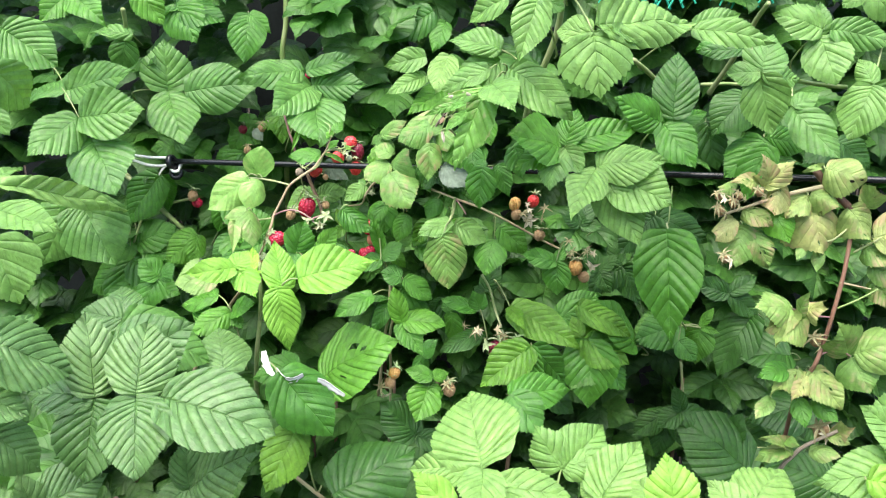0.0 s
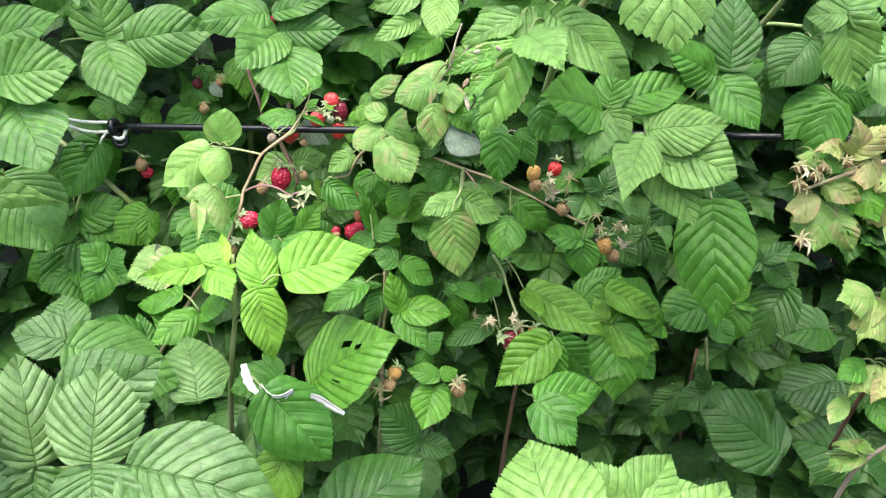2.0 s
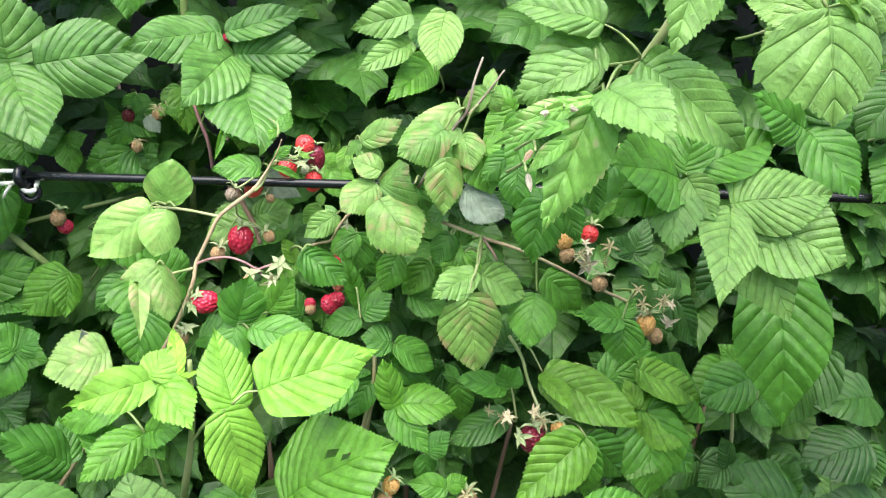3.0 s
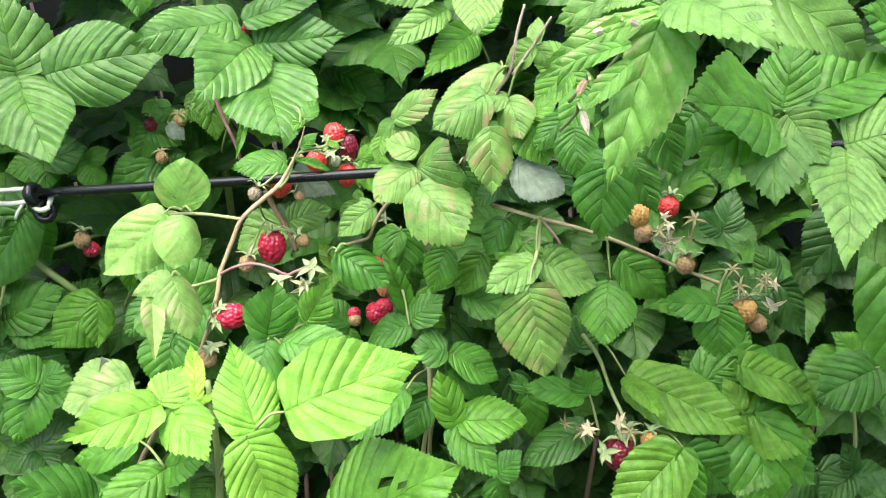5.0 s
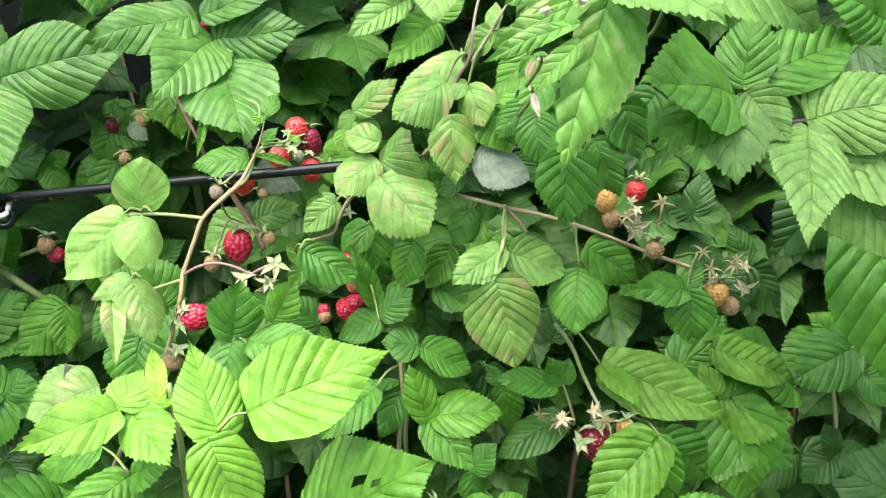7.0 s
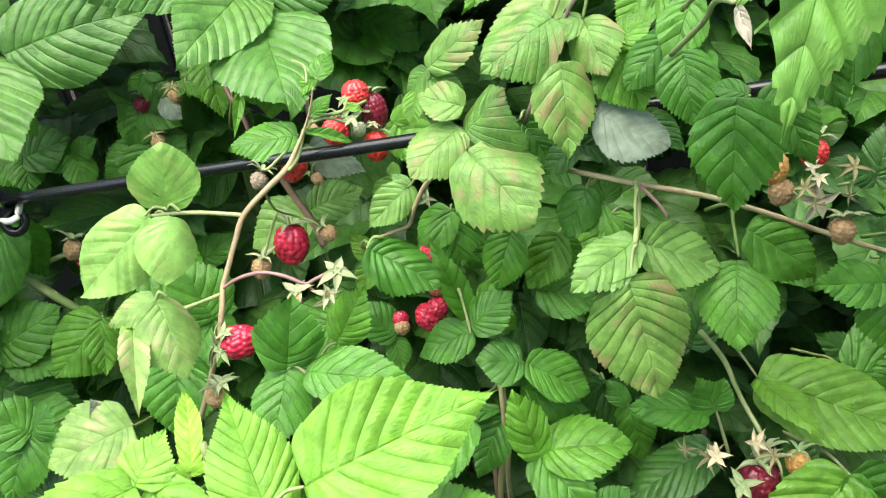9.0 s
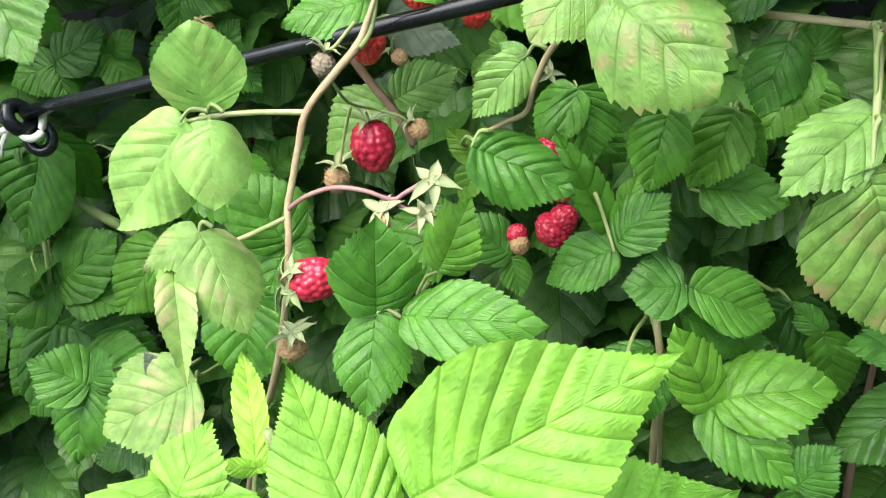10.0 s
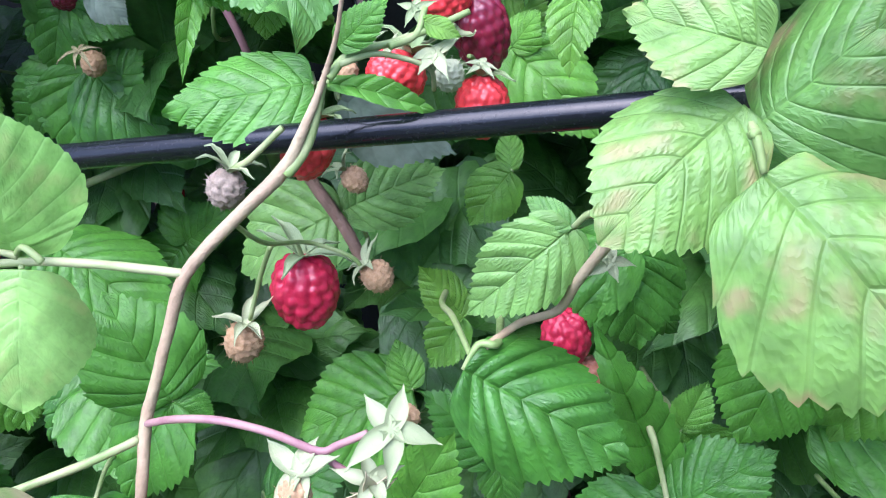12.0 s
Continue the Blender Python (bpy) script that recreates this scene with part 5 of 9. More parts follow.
leaflet(lf, 'wilt', (0.3439, 0.6635, 0.8608), (0.3566, 0.6462, 0.8611), 0.015, (-0.24, -0.57, 0.78), cup=0.3)
lf = leaf(cane_yellow, (0.3303, 0.6635, 0.843), (0.3515, 0.7113, 0.8137))
leaflet(lf, 'olive', (0.3303, 0.6635, 0.843), (0.3514, 0.6462, 0.8465), 0.017, (-0.24, -0.59, 0.77), cup=0.3)
lf = leaf(cane_yellow, (0.3142, 0.6635, 0.846), (0.3344, 0.7117, 0.8167))
leaflet(lf, 'wilt', (0.3142, 0.6635, 0.846), (0.2793, 0.6462, 0.8664), 0.013, (-0.25, -0.68, 0.69), cup=0.3)
lf = leaf(cane_yellow, (0.3142, 0.6635, 0.846), (0.3344, 0.7117, 0.8167))
leaflet(lf, 'wilt', (0.3142, 0.6635, 0.846), (0.2762, 0.6462, 0.8467), 0.020, (-0.31, -0.45, 0.84), cup=0.3)
lf = leaf(cane_yellow, (0.3053, 0.6635, 0.8549), (0.3251, 0.7122, 0.826))
leaflet(lf, 'wilt', (0.3053, 0.6635, 0.8549), (0.3129, 0.6462, 0.8582), 0.010, (-0.26, -0.64, 0.72), cup=0.3)
lf = leaf(cane_yellow, (0.2904, 0.6635, 0.8956), (0.3096, 0.7136, 0.8688))
leaflet(lf, 'olive', (0.2904, 0.6635, 0.8956), (0.2707, 0.6462, 0.8852), 0.015, (-0.27, -0.62, 0.74), cup=0.3)
lf = leaf(cane_fruit, (-0.1974, 0.8677, 1.049), (-0.1907, 0.8654, 1.048))
leaflet(lf, 'pale', (-0.1979, 0.8676, 1.049), (-0.1893, 0.8677, 1.081), 0.033, (0.40, -0.73, 0.55), cup=0.05, point=0.1, pleat=0.006, holes=((-1, 0.27, 0.36, 0.016),))
lf = leaf(cane_fruit, (-0.2072, 0.8654, 1.049), (-0.1967, 0.8677, 1.049))
leaflet(lf, 'pale', (-0.2062, 0.8659, 1.048), (-0.2542, 0.8748, 1.011), 0.036, (0.43, -0.69, 0.58), cup=0.3, point=0.5, pleat=0.007)
lf = leaf(cane_fruit, (-0.1974, 0.8677, 1.046), (-0.223, 0.9195, 1.03))
leaflet(lf, 'pale', (-0.1976, 0.8675, 1.046), (-0.2068, 0.8581, 1.015), 0.029, (0.38, -0.71, 0.59), cup=0.4, point=0.2, pleat=0.008)
lf = leaf(cane_fruit, (-0.2, 0.825, 1.023), (-0.1955, 0.8262, 1.023))
leaflet(lf, 'olive', (-0.2, 0.825, 1.023), (-0.2235, 0.8224, 1.015), 0.015, (0.29, -0.61, 0.74), pleat=0.015)
leaflet(lf, 'olive', (-0.2131, 0.8246, 1.015), (-0.2076, 0.7849, 0.9892), 0.013, (0.36, -0.61, 0.70), fold=0.5, pleat=0.015)
leaflet(lf, 'olive', (-0.2, 0.825, 1.023), (-0.1923, 0.8077, 0.9904), 0.029, (0.43, -0.52, 0.74), point=0.5, cup=0.4, pleat=0.015)
lf = leaf(shoot_lime, (-0.1338, 0.7258, 0.9853), (-0.1481, 0.7235, 0.9796))
leaflet(lf, 'lime', (-0.1338, 0.7258, 0.9853), (-0.0608, 0.7454, 0.9972), 0.048, (0.02, -0.73, 0.68), fold=0.12, cup=0, droop=0.1, point=1.35, pleat=0.02)
lf = leaf(shoot_lime, (-0.1485, 0.7246, 0.9786), (-0.1705, 0.7385, 0.9522))
leaflet(lf, 'lime', (-0.1477, 0.7226, 0.9752), (-0.1586, 0.7501, 1.016), 0.032, (0.31, -0.62, 0.72), point=1.3, pleat=0.022)
lf = leaf(shoot_lime, (-0.1522, 0.7177, 0.9801), (-0.1783, 0.7558, 0.9327))
leaflet(lf, 'lime', (-0.1522, 0.7177, 0.9801), (-0.1438, 0.7158, 0.9161), 0.035, (0.21, -0.66, 0.72), pleat=0.022)
lf = leaf(shoot_lime, (-0.1907, 0.7327, 0.9955), (-0.1851, 0.7558, 0.9686))
leaflet(lf, 'lime', (-0.1928, 0.7312, 0.9944), (-0.2335, 0.7043, 0.9963), 0.026, (0.26, -0.68, 0.69), point=1.2, pleat=0.022)
leaflet(lf, 'lime', (-0.1928, 0.7312, 0.9944), (-0.1813, 0.7468, 1.006), 0.021, (0.17, -0.55, 0.82))
leaflet(lf, 'lime', (-0.189, 0.7336, 0.9921), (-0.1683, 0.7088, 0.9723), 0.026, (-0.06, -0.71, 0.70))
lf = leaf(shoot_lime, (-0.1828, 0.7558, 0.9781), (-0.1861, 0.75, 0.9646))
leaflet(lf, 'bud', (-0.1828, 0.7558, 0.9781), (-0.1879, 0.7904, 0.996), 0.011, (0.22, -0.58, 0.79), fold=0.15, droop=0.05)
leaflet(lf, 'bud', (-0.1828, 0.7558, 0.9781), (-0.1918, 0.7523, 0.9856), 0.006, (0.11, -0.50, 0.86))
leaflet(lf, 'bud', (-0.1828, 0.7558, 0.9781), (-0.1674, 0.7523, 0.9848), 0.005, (0.26, -0.52, 0.81))
lf = leaf(cane_fruit, (-0.1335, 0.9023, 1.064), (-0.1461, 0.958, 1.045))
leaflet(lf, 'mature', (-0.1337, 0.9023, 1.064), (-0.1679, 0.8959, 1.065), 0.023, (0.20, -0.73, 0.65), pleat=0.014, point=0.6)
lf = leaf(cane_fruit, (-0.1263, 0.8827, 1.07), (-0.1381, 0.9385, 1.051))
leaflet(lf, 'mid', (-0.1263, 0.8827, 1.07), (-0.1046, 0.8827, 1.059), 0.006, (0.11, -0.74, 0.66), fold=0.4)
leaflet(lf, 'mid', (-0.122, 0.8827, 1.077), (-0.1096, 0.8827, 1.085), 0.008, (0.25, -0.71, 0.66))
lf = leaf(cane_fruit, (-0.1192, 0.9115, 1.088), (-0.125, 0.9699, 1.076))
leaflet(lf, 'mid', (-0.1192, 0.9115, 1.088), (-0.1371, 0.9115, 1.079), 0.007, (0.13, -0.86, 0.49))
leaflet(lf, 'mid', (-0.1192, 0.9115, 1.088), (-0.1109, 0.9231, 1.098), 0.012, (0.09, -0.85, 0.53))
lf = leaf(cane_fruit, (-0.1518, 0.8204, 0.979), (-0.1444, 0.8215, 0.9743))
leaflet(lf, 'mature', (-0.1518, 0.8204, 0.979), (-0.1416, 0.825, 1.014), 0.032, (0.35, -0.70, 0.62), point=0.4, pleat=0.022)
leaflet(lf, 'mature', (-0.1518, 0.8204, 0.979), (-0.1646, 0.8029, 0.9488), 0.027, (0.19, -0.47, 0.86), pleat=0.02)
leaflet(lf, 'mature', (-0.1438, 0.8204, 0.9756), (-0.0955, 0.8049, 0.9697), 0.028, (0.11, -0.67, 0.74), point=0.4, pleat=0.025)
lf = leaf(cane_curled, (-0.107, 0.8492, 1.018), (-0.0994, 0.8538, 1.02))
leaflet(lf, 'mature', (-0.107, 0.8492, 1.018), (-0.0763, 0.8423, 0.9941), 0.029, (-0.03, -0.62, 0.79), cup=0.5, point=0.6, pleat=0.055, fold=0.25)
lf = leaf(cane_curled, (-0.105, 0.8515, 1.018), (-0.1156, 0.9062, 0.9961))
leaflet(lf, 'mid', (-0.105, 0.8515, 1.018), (-0.0877, 0.8562, 1.011), 0.012, (0.16, -0.64, 0.75), cup=0.4, pleat=0.02)
lf = leaf(cane_curled, (-0.1325, 0.8538, 0.9698), (-0.146, 0.8654, 0.9541))
leaflet(lf, 'mid', (-0.1325, 0.8538, 0.9698), (-0.1127, 0.8538, 0.9972), 0.024, (0.04, -0.75, 0.66), point=0.5)
lf = leaf(cane_curled, (-0.0661, 0.8654, 0.9645), (-0.0631, 0.8769, 0.9457))
leaflet(lf, 'mature', (-0.0661, 0.8654, 0.9645), (-0.078, 0.8712, 1.008), 0.015, (0.01, -0.68, 0.73), fold=0.6)
lf = leaf(cane_curled, (-0.0421, 0.8596, 1.011), (-0.0402, 0.8654, 1.017))
leaflet(lf, 'mid', (-0.0379, 0.8585, 1.01), (-0.0499, 0.8573, 0.9801), 0.024, (-0.04, -0.62, 0.78), point=0.4)
lf = leaf(cane_curled, (-0.0145, 0.8712, 0.9981), (-0.0021, 0.9236, 0.9718))
leaflet(lf, 'mid', (-0.0149, 0.8703, 0.9962), (-0.0335, 0.8734, 0.9689), 0.021, (-0.18, -0.72, 0.67))
leaflet(lf, 'mid', (-0.0145, 0.87, 0.9958), (-0.0047, 0.8725, 0.9708), 0.016, (-0.09, -0.59, 0.80))
lf = leaf(cane_curled, (-0.0052, 0.8308, 1.034), (0.0008, 0.8308, 1.038))
leaflet(lf, 'mature', (-0.0043, 0.8307, 1.035), (-0.0167, 0.8292, 1.013), 0.019, (-0.06, -0.65, 0.76), point=0.4)
lf = leaf(cane_curled, (0.0075, 0.8019, 1.021), (0.0117, 0.81, 1.04))
leaflet(lf, 'light', (0.0074, 0.8013, 1.019), (-0.0248, 0.7867, 1.008), 0.023, (-0.27, -0.68, 0.68), point=0.5)
lf = leaf(cane_curled, (0.0126, 0.8077, 1.015), (0.0314, 0.8589, 0.9903))
leaflet(lf, 'light', (0.0107, 0.808, 1.014), (0.0435, 0.8071, 0.9953), 0.031, (-0.33, -0.55, 0.77), point=0.3)
lf = leaf(cane_curled, (0.0007, 0.7881, 1.01), (0.0061, 0.7985, 1.019))
leaflet(lf, 'spotted', (-0.0006, 0.7881, 1.01), (0.0061, 0.7812, 0.9543), 0.043, (-0.05, -0.55, 0.83), cup=0.25, point=0.4)
lf = leaf(cane_curled, (-0.0438, 0.8481, 0.9423), (-0.0401, 0.8596, 0.9113))
leaflet(lf, 'mature', (-0.0438, 0.8481, 0.9423), (-0.0674, 0.8481, 0.9479), 0.026, (0.05, -0.67, 0.74), point=0.4)
leaflet(lf, 'mature', (-0.0423, 0.8487, 0.9413), (-0.0121, 0.8486, 0.9164), 0.027, (-0.13, -0.56, 0.82), point=0.4)
leaflet(lf, 'mature', (-0.0477, 0.8489, 0.9282), (-0.0122, 0.8547, 0.9014), 0.023, (-0.13, -0.61, 0.78))
lf = leaf(cane_curled, (-0.0444, 0.8308, 0.8965), (-0.0474, 0.8596, 0.8932))
leaflet(lf, 'mid', (-0.0444, 0.8308, 0.8965), (-0.0519, 0.8327, 0.9379), 0.022, (-0.06, -0.54, 0.84), point=0.3)
leaflet(lf, 'mid', (-0.0428, 0.8315, 0.8984), (0.0031, 0.8289, 0.8943), 0.035, (-0.06, -0.42, 0.90), point=0.3)
leaflet(lf, 'mature', (-0.0458, 0.8319, 0.8975), (-0.0213, 0.8067, 0.8696), 0.029, (-0.12, -0.54, 0.83))
lf = leaf(cane_curled, (-0.057, 0.8481, 0.9156), (-0.0579, 0.8596, 0.9265))
leaflet(lf, 'mature', (-0.057, 0.8481, 0.9156), (-0.0762, 0.8423, 0.8814), 0.022, (-0.02, -0.57, 0.82))
leaflet(lf, 'mature', (-0.0599, 0.8481, 0.9175), (-0.0888, 0.8423, 0.9188), 0.010, (-0.22, -0.53, 0.82))
lf = leaf(cane_curled, (-0.0666, 0.8538, 0.9606), (-0.0685, 0.8654, 0.9805))
leaflet(lf, 'mature', (-0.0657, 0.8551, 0.9625), (-0.0419, 0.8548, 0.9788), 0.023, (-0.01, -0.54, 0.84))
lf = leaf(cane_curled, (-0.0665, 0.8562, 0.9592), (-0.0631, 0.9078, 0.9289))
leaflet(lf, 'mature', (-0.0652, 0.8567, 0.96), (-0.0948, 0.8621, 0.9486), 0.024, (-0.05, -0.60, 0.80), point=0.4)
lf = leaf(cane_curled, (0.0386, 0.8077, 0.9221), (0.047, 0.8192, 0.8843))
leaflet(lf, 'mature', (0.0347, 0.8087, 0.9211), (-0.0023, 0.8084, 0.9324), 0.022, (-0.10, -0.53, 0.84), point=0.4)
leaflet(lf, 'mature', (0.0386, 0.8077, 0.9221), (0.0299, 0.8077, 0.943), 0.018, (-0.26, -0.62, 0.74))
leaflet(lf, 'mature', (0.0386, 0.8077, 0.9221), (0.0431, 0.8077, 0.9395), 0.014, (-0.22, -0.65, 0.73))
lf = leaf(cane_curled, (0.0377, 0.825, 0.8864), (0.056, 0.8674, 0.8481))
leaflet(lf, 'dark', (0.0424, 0.8237, 0.8873), (-0.0038, 0.8212, 0.8668), 0.032, (-0.11, -0.37, 0.92), point=0.4)
lf = leaf(cane_curled, (0.0087, 0.8596, 0.8971), (0.0223, 0.9059, 0.8614))
leaflet(lf, 'mature', (0.0087, 0.8596, 0.8971), (0.0135, 0.8596, 0.8588), 0.023, (-0.19, -0.57, 0.80))
leaflet(lf, 'mature', (0.0087, 0.8596, 0.8971), (-0.0017, 0.8654, 0.9117), 0.012, (-0.35, -0.61, 0.71))
lf = leaf(cane_curled, (0.0522, 0.8077, 0.999), (0.0529, 0.8192, 1.019))
leaflet(lf, 'mid', (0.0512, 0.8074, 0.9977), (0.0428, 0.7869, 0.9659), 0.034, (-0.19, -0.62, 0.76))
leaflet(lf, 'mid', (0.056, 0.8077, 1.011), (0.0864, 0.8077, 0.982), 0.027, (-0.22, -0.76, 0.61))
lf = leaf(cane_curled, (0.1145, 0.8019, 0.9762), (0.1219, 0.8077, 0.9956))
leaflet(lf, 'mature', (0.1145, 0.8019, 0.9762), (0.0776, 0.7962, 0.9851), 0.023, (-0.17, -0.65, 0.74))
leaflet(lf, 'mature', (0.1145, 0.8019, 0.9762), (0.1158, 0.7962, 0.9415), 0.030, (-0.22, -0.64, 0.74))
leaflet(lf, 'mature', (0.1145, 0.8019, 0.9762), (0.1244, 0.8077, 0.9897), 0.013, (-0.16, -0.70, 0.69))
lf = leaf(cane_curled, (-0.0222, 0.8077, 0.8698), (-0.0174, 0.855, 0.8332))
leaflet(lf, 'mature', (-0.0222, 0.8077, 0.8698), (-0.0046, 0.8077, 0.8878), 0.020, (0.02, -0.55, 0.83))
leaflet(lf, 'mature', (-0.0222, 0.8077, 0.8698), (-0.0244, 0.8077, 0.8439), 0.018, (0.07, -0.55, 0.83))
lf = leaf(cane_curled, (-0.0013, 0.8654, 0.9107), (0.0054, 0.9165, 0.88))
leaflet(lf, 'dark', (-0.0013, 0.8654, 0.9107), (0.0129, 0.8654, 0.8628), 0.027, (0.05, -0.67, 0.74))
leaflet(lf, 'dark', (-0.0013, 0.8654, 0.9107), (-0.0175, 0.8769, 0.884), 0.016, (-0.08, -0.63, 0.78))
lf = leaf(cane_curled, (0.0462, 0.8654, 0.9202), (0.0578, 0.9163, 0.8906))
leaflet(lf, 'dark', (0.0462, 0.8654, 0.9202), (0.0664, 0.8769, 0.9499), 0.023, (-0.20, -0.78, 0.59))
leaflet(lf, 'dark', (0.0462, 0.8654, 0.9202), (0.0332, 0.8769, 0.9205), 0.010, (-0.15, -0.62, 0.77))
lf = leaf(cane_curled, (-0.0744, 0.8192, 0.9332), (-0.0582, 0.8654, 0.9204))
leaflet(lf, 'mature', (-0.0744, 0.8192, 0.9332), (-0.112, 0.7962, 0.9168), 0.026, (0.02, -0.59, 0.81))
leaflet(lf, 'mature', (-0.0744, 0.8192, 0.9332), (-0.0842, 0.8308, 0.9348), 0.006, (0.07, -0.70, 0.71))
lf = leaf(cane_curled, (-0.0546, 0.84, 1.065), (-0.054, 0.8377, 1.063))
leaflet(lf, 'spotted', (-0.0549, 0.841, 1.069), (-0.08, 0.8305, 1.054), 0.027, (-0.02, -0.74, 0.68), cup=0.3, point=0.3, pleat=0.016, droop=0.1)
lf = leaf(cane_curled, (-0.0539, 0.8331, 1.061), (-0.0545, 0.8388, 1.065))
leaflet(lf, 'spotted', (-0.0539, 0.8331, 1.061), (-0.0323, 0.81, 1.03), 0.041, (-0.19, -0.60, 0.77), cup=0.3, point=0.3, pleat=0.013)
lf = leaf(cane_curled, (-0.0544, 0.84, 1.066), (-0.0385, 0.8922, 1.041))
leaflet(lf, 'spotted', (-0.0525, 0.8399, 1.066), (-0.0334, 0.8337, 1.084), 0.036, (-0.50, -0.57, 0.65), cup=0.3, pleat=0.02)
leaflet(lf, 'spotted', (-0.0514, 0.84, 1.078), (-0.0707, 0.8515, 1.084), 0.018, (-0.33, -0.79, 0.52))
lf = leaf(cane_curled, (-0.027, 0.8538, 1.064), (-0.0162, 0.9109, 1.049))
leaflet(lf, 'mature', (-0.027, 0.8538, 1.064), (-0.0129, 0.8481, 1.036), 0.017, (-0.12, -0.77, 0.63))
leaflet(lf, 'mature', (-0.027, 0.8538, 1.064), (-0.0227, 0.8538, 1.043), 0.013, (-0.21, -0.76, 0.61))
lf = leaf(cane_curled, (-0.0124, 0.8215, 1.111), (-0.0015, 0.8192, 1.125))
leaflet(lf, 'spotted', (-0.0124, 0.8215, 1.111), (-0.0445, 0.8135, 1.096), 0.031, (-0.06, -0.73, 0.69), cup=0.4)
lf = leaf(cane_curled, (-0.0011, 0.8331, 1.123), (0.0071, 0.8916, 1.113))
leaflet(lf, 'olive', (-0.0011, 0.8331, 1.123), (-0.0431, 0.8285, 1.098), 0.020, (-0.12, -0.76, 0.63))
lf = leaf(cane_curled, (-0.0008, 0.8215, 1.108), (0.0078, 0.8192, 1.127))
leaflet(lf, 'spotted', (-0.0008, 0.8215, 1.108), (0.0038, 0.8077, 1.087), 0.023, (-0.38, -0.83, 0.40), cup=0.4)
leaflet(lf, 'spotted', (-0.0008, 0.8215, 1.108), (-0.0187, 0.8215, 1.104), 0.013, (-0.31, -0.68, 0.66))
lf = leaf(cane_curled, (-0.017, 0.8135, 1.094), (-0.0106, 0.8713, 1.079))
leaflet(lf, 'spotted', (-0.0129, 0.8131, 1.095), (-0.0149, 0.8082, 1.057), 0.026, (0.05, -0.77, 0.64), cup=0.3)
lf = leaf(cane_curled, (-0.0638, 0.8538, 1.094), (-0.0635, 0.9123, 1.081))
leaflet(lf, 'spotted', (-0.0638, 0.8538, 1.094), (-0.0368, 0.8481, 1.111), 0.018, (-0.07, -0.84, 0.54), cup=0.3)
leaflet(lf, 'spotted', (-0.0659, 0.8538, 1.091), (-0.0495, 0.8538, 1.075), 0.017, (-0.00, -0.75, 0.66))
leaflet(lf, 'spotted', (-0.0638, 0.8538, 1.094), (-0.075, 0.8596, 1.084), 0.009, (0.04, -0.81, 0.58))
lf = leaf(cane_curled, (0.011, 0.8192, 1.096), (0.0209, 0.8767, 1.082))
leaflet(lf, 'mid', (0.0111, 0.8189, 1.095), (0.0179, 0.8118, 1.069), 0.029, (-0.29, -0.74, 0.60))
leaflet(lf, 'mid', (0.011, 0.8192, 1.096), (0.0264, 0.8192, 1.105), 0.014, (-0.14, -0.76, 0.63))
lf = leaf(cane_curled, (0.0005, 0.8135, 1.069), (0.018, 0.8687, 1.053))
leaflet(lf, 'under', (-0.0009, 0.8146, 1.072), (0.0254, 0.8071, 1.054), 0.030, (-0.15, -0.50, 0.85), droop=0.05, point=0.2)
lf = leaf(cane_curled, (-0.0067, 0.825, 1.057), (0.0008, 0.8815, 1.038))
leaflet(lf, 'dark', (-0.0067, 0.825, 1.057), (0.0192, 0.8192, 1.044), 0.013, (-0.09, -0.70, 0.71))
leaflet(lf, 'dark', (-0.0067, 0.825, 1.057), (-0.0235, 0.8308, 1.044), 0.014, (0.04, -0.65, 0.75))
lf = leaf(cane_curled, (0.0406, 0.7615, 1.083), (0.0558, 0.8169, 1.065))
leaflet(lf, 'mature', (0.037, 0.7626, 1.083), (0.0343, 0.7631, 1.04), 0.032, (-0.31, -0.53, 0.79))
leaflet(lf, 'mature', (0.0406, 0.7615, 1.083), (0.0309, 0.7731, 1.086), 0.008, (-0.25, -0.86, 0.45))
lf = leaf(cane_curled, (0.0618, 0.7673, 1.087), (0.0796, 0.8222, 1.071))
leaflet(lf, 'mature', (0.0669, 0.7684, 1.101), (0.0736, 0.7646, 1.071), 0.025, (-0.16, -0.72, 0.68))
leaflet(lf, 'mature', (0.0517, 0.7689, 1.084), (0.0625, 0.76, 1.054), 0.019, (-0.42, -0.65, 0.63))
lf = leaf(cane_curled, (0.0869, 0.7731, 1.108), (0.1077, 0.8277, 1.095))
leaflet(lf, 'mature', (0.0864, 0.7717, 1.102), (0.0613, 0.7727, 1.076), 0.029, (-0.28, -0.77, 0.58))
lf = leaf(cane_curled, (0.0018, 0.8308, 1.026), (0.0099, 0.8861, 1.004))
leaflet(lf, 'mid', (0.0018, 0.8308, 1.026), (-0.0112, 0.8308, 1.014), 0.017, (-0.14, -0.74, 0.65))
leaflet(lf, 'mid', (0.0018, 0.8308, 1.026), (0.0071, 0.8365, 1.038), 0.013, (-0.15, -0.71, 0.68))
lf = leaf(cane_curled, (0.0146, 0.8192, 1.135), (0.0251, 0.8776, 1.126))
leaflet(lf, 'spotted', (0.0146, 0.8192, 1.135), (0.0001, 0.8308, 1.123), 0.017, (-0.18, -0.85, 0.49))
leaflet(lf, 'spotted', (0.0146, 0.8192, 1.135), (0.0229, 0.8192, 1.122), 0.012, (-0.06, -0.83, 0.56))
leaflet(lf, 'spotted', (0.0146, 0.8192, 1.135), (0.0194, 0.8308, 1.148), 0.010, (-0.42, -0.85, 0.33))
lf = leaf(cane_curled, (-0.0814, 0.8596, 1.041), (-0.0746, 0.8538, 1.043))
